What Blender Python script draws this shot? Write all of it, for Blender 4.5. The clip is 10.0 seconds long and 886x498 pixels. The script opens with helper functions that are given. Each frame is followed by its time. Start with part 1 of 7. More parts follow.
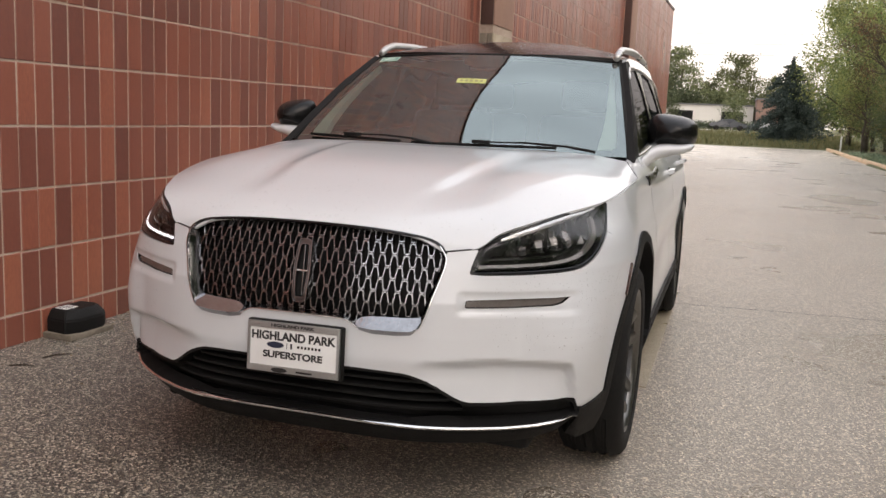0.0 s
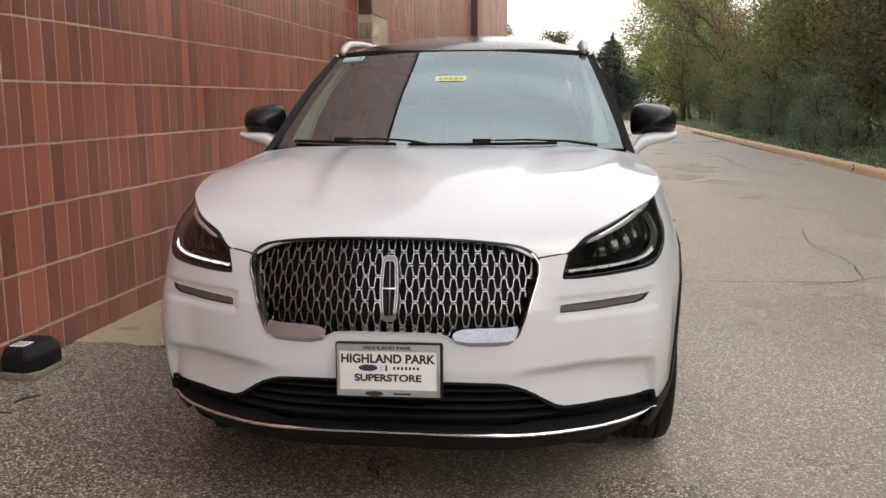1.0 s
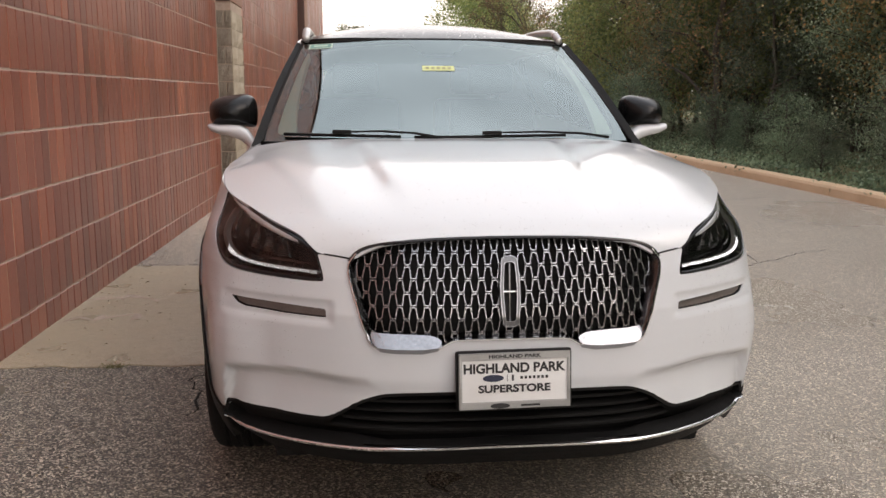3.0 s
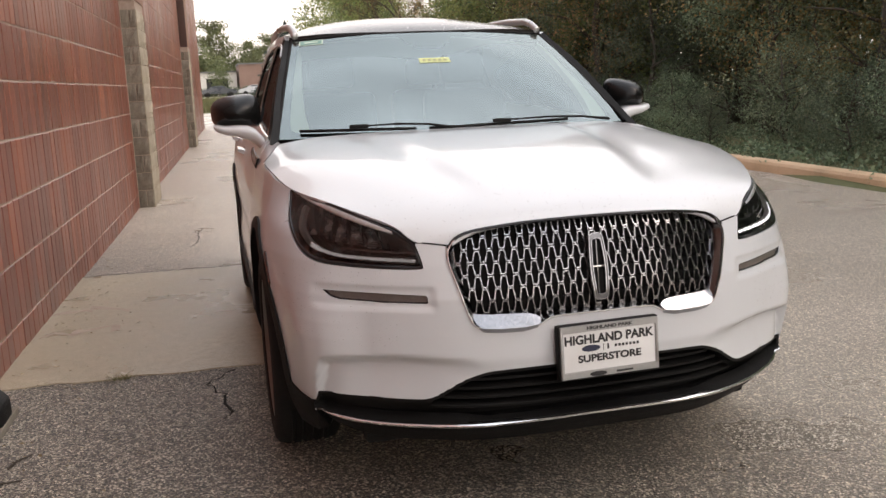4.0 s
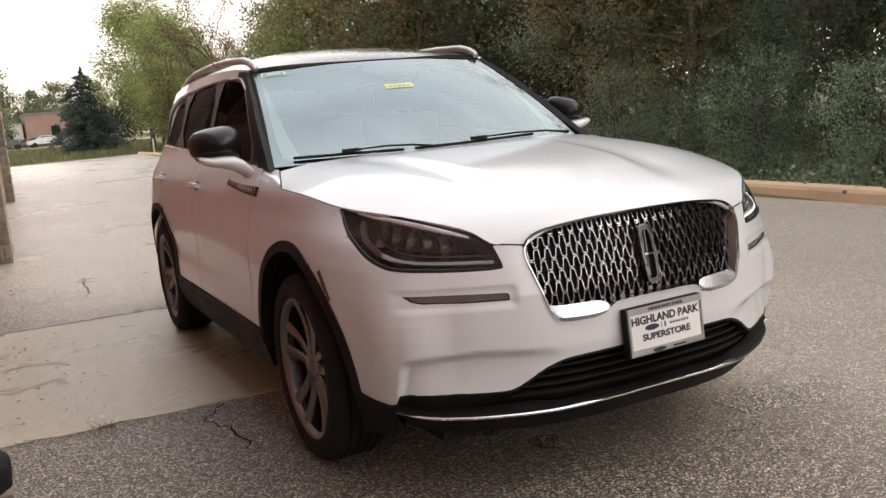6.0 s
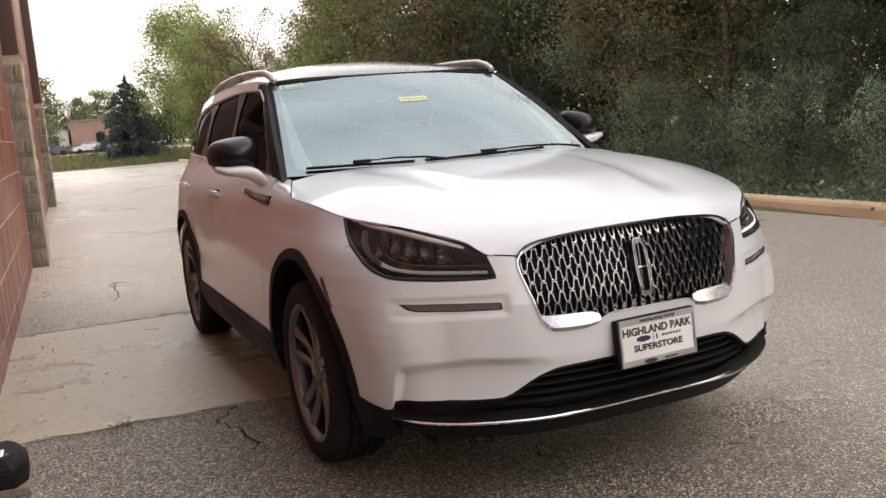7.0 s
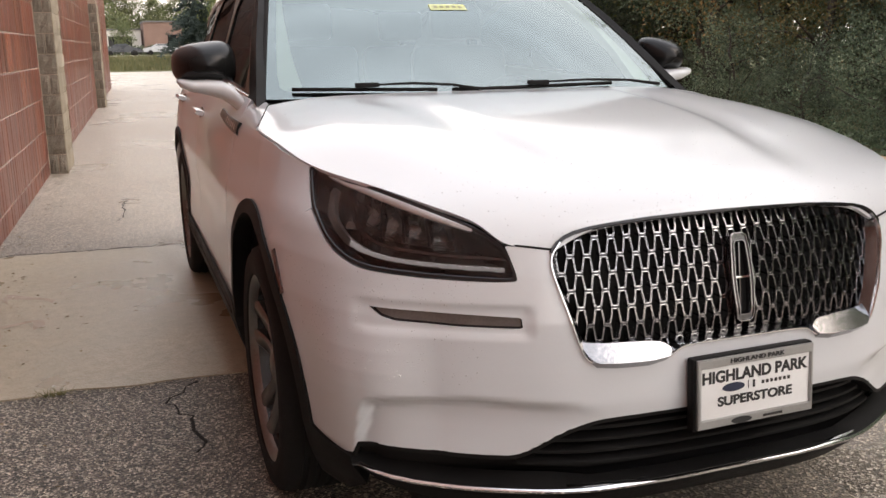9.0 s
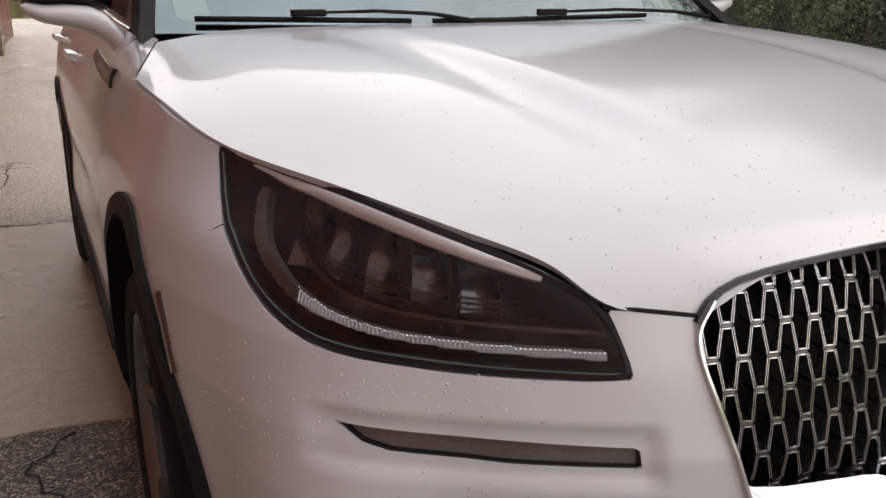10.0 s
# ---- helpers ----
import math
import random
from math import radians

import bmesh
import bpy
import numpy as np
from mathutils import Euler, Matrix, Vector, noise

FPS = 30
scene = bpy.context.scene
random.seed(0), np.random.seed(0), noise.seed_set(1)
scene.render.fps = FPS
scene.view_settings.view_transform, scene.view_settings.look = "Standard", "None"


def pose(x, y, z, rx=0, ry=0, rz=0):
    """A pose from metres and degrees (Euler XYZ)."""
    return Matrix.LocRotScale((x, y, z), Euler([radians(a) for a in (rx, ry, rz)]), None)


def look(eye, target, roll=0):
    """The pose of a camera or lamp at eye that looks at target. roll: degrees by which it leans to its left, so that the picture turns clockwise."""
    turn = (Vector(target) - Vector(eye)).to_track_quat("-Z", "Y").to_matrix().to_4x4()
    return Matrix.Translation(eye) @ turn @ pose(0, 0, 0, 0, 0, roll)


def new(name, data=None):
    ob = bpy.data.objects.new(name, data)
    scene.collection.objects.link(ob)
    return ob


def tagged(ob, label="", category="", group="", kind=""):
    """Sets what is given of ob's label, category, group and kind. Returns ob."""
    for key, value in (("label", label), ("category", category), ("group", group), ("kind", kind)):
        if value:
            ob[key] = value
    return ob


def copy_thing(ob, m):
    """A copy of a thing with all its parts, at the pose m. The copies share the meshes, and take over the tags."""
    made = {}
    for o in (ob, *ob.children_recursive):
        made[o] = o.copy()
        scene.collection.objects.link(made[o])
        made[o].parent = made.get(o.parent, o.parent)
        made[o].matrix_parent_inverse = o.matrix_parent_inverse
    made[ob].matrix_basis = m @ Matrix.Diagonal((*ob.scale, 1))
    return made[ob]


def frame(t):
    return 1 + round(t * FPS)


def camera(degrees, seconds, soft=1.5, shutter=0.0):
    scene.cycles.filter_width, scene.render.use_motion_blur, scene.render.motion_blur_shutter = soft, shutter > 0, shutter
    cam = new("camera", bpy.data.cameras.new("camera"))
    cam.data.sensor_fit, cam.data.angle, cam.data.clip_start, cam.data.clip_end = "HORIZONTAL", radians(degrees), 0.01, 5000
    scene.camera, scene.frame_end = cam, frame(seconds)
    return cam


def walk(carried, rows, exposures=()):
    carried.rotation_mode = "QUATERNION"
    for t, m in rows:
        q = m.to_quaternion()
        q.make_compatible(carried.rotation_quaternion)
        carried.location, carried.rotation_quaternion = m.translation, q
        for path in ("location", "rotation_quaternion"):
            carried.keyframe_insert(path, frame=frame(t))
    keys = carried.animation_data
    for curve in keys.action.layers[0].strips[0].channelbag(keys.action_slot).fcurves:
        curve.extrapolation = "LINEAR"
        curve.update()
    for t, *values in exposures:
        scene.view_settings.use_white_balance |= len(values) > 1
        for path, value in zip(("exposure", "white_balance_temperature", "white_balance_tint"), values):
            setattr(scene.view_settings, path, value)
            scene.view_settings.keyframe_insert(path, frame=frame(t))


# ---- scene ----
cam = camera(53.0, 10.0)
PATH = [
    (0, (1.204, -2.355, 1.255), (0.604, -0.472, 0.951), 2.5),
    (0.5, (0.828, -2.398, 1.288), (0.424, -0.464, 0.978), 0.9),
    (1, (0.466, -2.479, 1.31), (0.227, -0.521, 0.979), -0.2),
    (1.5, (0.155, -2.401, 1.283), (0.046, -0.432, 0.944), 0.2),
    (2, (-0.092, -2.378, 1.294), (-0.076, -0.407, 0.957), 0.1),
    (3.5, (-0.689, -2.265, 1.291), (-0.364, -0.323, 0.938), -0.7),
    (4, (-1.056, -2.299, 1.309), (-0.572, -0.394, 0.939), -2.4),
    (4.5, (-1.385, -2.17, 1.296), (-0.704, -0.328, 0.921), -3.5),
    (5, (-1.689, -2.139, 1.312), (-0.872, -0.35, 0.951), -5.1),
    (5.5, (-1.863, -2.151, 1.296), (-0.972, -0.392, 0.96), -5.0),
    (7, (-1.781, -2.336, 1.296), (-0.969, -0.531, 1.008), -4.5),
    (7.5, (-1.641, -2.355, 1.289), (-0.886, -0.529, 0.977), -3.2),
    (8, (-1.521, -2.199, 1.275), (-0.791, -0.376, 0.896), -1.3),
    (8.5, (-1.404, -1.943, 1.285), (-0.682, -0.128, 0.858), -0.2),
    (9, (-1.257, -1.504, 1.265), (-0.587, 0.327, 0.819), -0.7),
    (9.5, (-1.15, -0.998, 1.234), (-0.489, 0.823, 0.735), -1.3),
    (10, (-1.047, -0.589, 1.179), (-0.24, 1.157, 0.628), -0.2),
]
walk(cam, [(t, look(eye, target, roll)) for t, eye, target, roll in PATH], [(0.0, 1.23, 6850, 16), (3.5, 1.30, 6850, 16), (5.5, 1.46, 6850, 16), (8.0, 1.43, 6850, 16), (9.0, 1.46, 6850, 16), (9.5, 1.34, 6850, 16), (10.0, 1.12, 6850, 16)])

# ---- sky and light: an overcast evening ----
SUN_AZIMUTH, SUN_ELEVATION = 118.0, 42.0
world = bpy.data.worlds.new("overcast_sky")
scene.world = world
world.use_nodes = True
wn, wl = world.node_tree.nodes, world.node_tree.links
wn.clear()
w_out, w_bg = wn.new("ShaderNodeOutputWorld"), wn.new("ShaderNodeBackground")
w_sky = wn.new("ShaderNodeTexSky")
w_sky.sky_type, w_sky.sun_disc = "NISHITA", False
w_sky.sun_elevation, w_sky.sun_rotation = radians(SUN_ELEVATION), radians(SUN_AZIMUTH)
w_sky.air_density, w_sky.dust_density, w_sky.ozone_density = 1.0, 6.0, 1.0
# the cloud deck: cream near the horizon, greyer overhead, with soft streaks
w_co, w_sep = wn.new("ShaderNodeTexCoord"), wn.new("ShaderNodeSeparateXYZ")
w_ramp, w_map, w_noise = wn.new("ShaderNodeValToRGB"), wn.new("ShaderNodeMapping"), wn.new("ShaderNodeTexNoise")
w_mul, w_mix = wn.new("ShaderNodeMixRGB"), wn.new("ShaderNodeMixRGB")
w_ramp.color_ramp.elements[0].position, w_ramp.color_ramp.elements[0].color = 0.0, (8.5, 8.0, 7.25, 1)
w_ramp.color_ramp.elements[1].position, w_ramp.color_ramp.elements[1].color = 0.8, (5.7, 6.3, 6.8, 1)
w_band = w_ramp.color_ramp.elements.new(0.3)
w_band.color = (8.4, 8.3, 8.0, 1)
w_map.inputs["Scale"].default_value = (1.0, 1.0, 5.0)
w_noise.inputs["Scale"].default_value, w_noise.inputs["Detail"].default_value = 2.2, 4.0
w_cloud = wn.new("ShaderNodeMapRange")
w_cloud.inputs["From Min"].default_value, w_cloud.inputs["From Max"].default_value = 0.3, 0.7
w_cloud.inputs["To Min"].default_value, w_cloud.inputs["To Max"].default_value = 0.78, 1.12
w_mul.blend_type, w_mul.inputs[0].default_value = "MULTIPLY", 1.0
w_mix.inputs[0].default_value = 0.25
w_bg.inputs["Strength"].default_value = 0.116
wl.new(w_co.outputs["Generated"], w_sep.inputs[0])
wl.new(w_co.outputs["Generated"], w_map.inputs[0])
wl.new(w_map.outputs[0], w_noise.inputs["Vector"])
wl.new(w_noise.outputs[0], w_cloud.inputs["Value"])
wl.new(w_sep.outputs["Z"], w_ramp.inputs[0])
wl.new(w_ramp.outputs[0], w_mul.inputs[1])
wl.new(w_cloud.outputs[0], w_mul.inputs[2])
wl.new(w_mul.outputs[0], w_mix.inputs[1])
wl.new(w_sky.outputs[0], w_mix.inputs[2])
wl.new(w_mix.outputs[0], w_bg.inputs[0])
wl.new(w_bg.outputs[0], w_out.inputs[0])

sun = new("sun", bpy.data.lights.new("sun", "SUN"))
sun.data.energy, sun.data.angle, sun.data.color = 0.30, radians(50), (1.0, 0.97, 0.94)
sun.matrix_world = look((0, 0, 30), (-math.sin(radians(SUN_AZIMUTH)) * 30, -math.cos(radians(SUN_AZIMUTH)) * 30, 30 - 30 * math.tan(radians(SUN_ELEVATION))))

# ---- materials ----
def material(name, colors, scale=3.0, fine=60.0, rough=(0.5, 0.7), metal=0.0, bump=0.0, bump_scale=200.0, coat=0.0, spec=0.5,
             spread=0.35, per_piece=0.0, emission=0.0, cells=0.0, cell_mix=0.45, stretch=(1, 1, 1)):
    """A surface of two or three colours that change at two scales, with its own roughness and relief."""
    m = bpy.data.materials.new(name)
    m.use_nodes = True
    n, l = m.node_tree.nodes, m.node_tree.links
    b = n["Principled BSDF"]
    b.inputs["Metallic"].default_value, b.inputs["Specular IOR Level"].default_value = metal, spec
    b.inputs["Coat Weight"].default_value, b.inputs["Coat Roughness"].default_value = coat, 0.03
    geo, mp = n.new("ShaderNodeNewGeometry"), n.new("ShaderNodeMapping")
    mp.inputs["Scale"].default_value = stretch
    l.new(geo.outputs["Position"], mp.inputs[0])
    big, small = n.new("ShaderNodeTexNoise"), n.new("ShaderNodeTexNoise")
    for node, s, d in ((big, scale, 5.0), (small, fine, 3.0)):
        node.inputs["Scale"].default_value, node.inputs["Detail"].default_value = s, d
        l.new(mp.outputs[0], node.inputs["Vector"])
    mixv = n.new("ShaderNodeMix")
    mixv.inputs[0].default_value = 0.35
    l.new(big.outputs[0], mixv.inputs[2]), l.new(small.outputs[0], mixv.inputs[3])
    value = mixv.outputs[0]
    if cells:
        vor = n.new("ShaderNodeTexVoronoi")
        vor.inputs["Scale"].default_value = cells
        l.new(mp.outputs[0], vor.inputs["Vector"])
        grey = n.new("ShaderNodeSeparateXYZ")
        l.new(vor.outputs["Color"], grey.inputs[0])
        mixc = n.new("ShaderNodeMix")
        mixc.inputs[0].default_value = cell_mix
        l.new(value, mixc.inputs[2]), l.new(grey.outputs[0], mixc.inputs[3])
        value = mixc.outputs[0]
    if per_piece:
        info, rnd = n.new("ShaderNodeObjectInfo"), n.new("ShaderNodeMath")
        isl = geo.outputs["Random Per Island"]
        rnd.operation = "ADD"
        frac = n.new("ShaderNodeMath")
        frac.operation = "FRACT"
        l.new(info.outputs["Random"], rnd.inputs[0]), l.new(isl, rnd.inputs[1]), l.new(rnd.outputs[0], frac.inputs[0])
        mixp = n.new("ShaderNodeMix")
        mixp.inputs[0].default_value = per_piece
        l.new(value, mixp.inputs[2]), l.new(frac.outputs[0], mixp.inputs[3])
        value = mixp.outputs[0]
    ramp = n.new("ShaderNodeValToRGB")
    lo, hi = (0.5 - spread / 2, 0.5 + spread / 2) if not per_piece else (0.5 - spread / 2, 0.5 + spread / 2)
    els = ramp.color_ramp.elements
    els[0].position, els[0].color = lo, (*colors[0], 1)
    els[1].position, els[1].color = hi, (*colors[-1], 1)
    for k, c in enumerate(colors[1:-1], 1):
        e = els.new(lo + (hi - lo) * k / (len(colors) - 1))
        e.color = (*c, 1)
    l.new(value, ramp.inputs[0]), l.new(ramp.outputs[0], b.inputs["Base Color"])
    rr = n.new("ShaderNodeMapRange")
    rr.inputs["From Min"].default_value, rr.inputs["From Max"].default_value = 0.3, 0.7
    rr.inputs["To Min"].default_value, rr.inputs["To Max"].default_value = rough
    l.new(big.outputs[0], rr.inputs["Value"]), l.new(rr.outputs[0], b.inputs["Roughness"])
    if bump:
        bp, bn = n.new("ShaderNodeBump"), n.new("ShaderNodeTexNoise")
        bn.inputs["Scale"].default_value, bn.inputs["Detail"].default_value = bump_scale, 4.0
        l.new(mp.outputs[0], bn.inputs["Vector"])
        bp.inputs["Strength"].default_value, bp.inputs["Distance"].default_value = bump, 0.01
        l.new((vor.outputs["Distance"] if cells else bn.outputs[0]), bp.inputs["Height"])
        l.new(bp.outputs[0], b.inputs["Normal"])
    if emission:
        b.inputs["Emission Color"].default_value, b.inputs["Emission Strength"].default_value = (*colors[-1], 1), emission
    return m


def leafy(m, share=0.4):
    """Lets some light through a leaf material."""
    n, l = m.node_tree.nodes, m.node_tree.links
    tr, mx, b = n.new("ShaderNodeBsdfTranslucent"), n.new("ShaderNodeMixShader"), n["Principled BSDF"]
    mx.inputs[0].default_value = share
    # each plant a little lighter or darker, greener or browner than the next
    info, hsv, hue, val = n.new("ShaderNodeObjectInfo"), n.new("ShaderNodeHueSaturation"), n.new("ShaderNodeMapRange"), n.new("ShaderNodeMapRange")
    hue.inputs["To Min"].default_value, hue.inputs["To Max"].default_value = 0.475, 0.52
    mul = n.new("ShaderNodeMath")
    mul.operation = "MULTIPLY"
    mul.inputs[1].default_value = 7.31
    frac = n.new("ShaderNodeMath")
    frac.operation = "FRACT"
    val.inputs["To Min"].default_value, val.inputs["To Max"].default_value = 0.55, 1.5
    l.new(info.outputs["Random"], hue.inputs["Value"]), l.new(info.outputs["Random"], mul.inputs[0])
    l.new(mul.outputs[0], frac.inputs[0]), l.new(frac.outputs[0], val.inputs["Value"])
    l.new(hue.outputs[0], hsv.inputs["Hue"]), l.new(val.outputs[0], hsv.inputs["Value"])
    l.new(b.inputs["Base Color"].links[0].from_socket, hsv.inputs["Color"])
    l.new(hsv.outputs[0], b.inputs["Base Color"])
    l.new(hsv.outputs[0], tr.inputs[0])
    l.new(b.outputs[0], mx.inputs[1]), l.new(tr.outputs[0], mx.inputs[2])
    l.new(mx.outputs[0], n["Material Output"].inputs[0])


def pane_material(name, tint, ior, gloss=(1, 1, 1)):
    """Thin automotive glass: clear and tinted seen through, with the gloss rising at a slant."""
    m = bpy.data.materials.new(name)
    m.use_nodes = True
    n, l = m.node_tree.nodes, m.node_tree.links
    n.remove(n["Principled BSDF"])
    t, g, f, mx = n.new("ShaderNodeBsdfTransparent"), n.new("ShaderNodeBsdfGlossy"), n.new("ShaderNodeFresnel"), n.new("ShaderNodeMixShader")
    t.inputs[0].default_value, g.inputs["Roughness"].default_value, f.inputs[0].default_value = (*tint, 1), 0.0, ior
    g.inputs[0].default_value = (*gloss, 1)
    l.new(f.outputs[0], mx.inputs[0]), l.new(t.outputs[0], mx.inputs[1]), l.new(g.outputs[0], mx.inputs[2])
    l.new(mx.outputs[0], n["Material Output"].inputs[0])
    return m


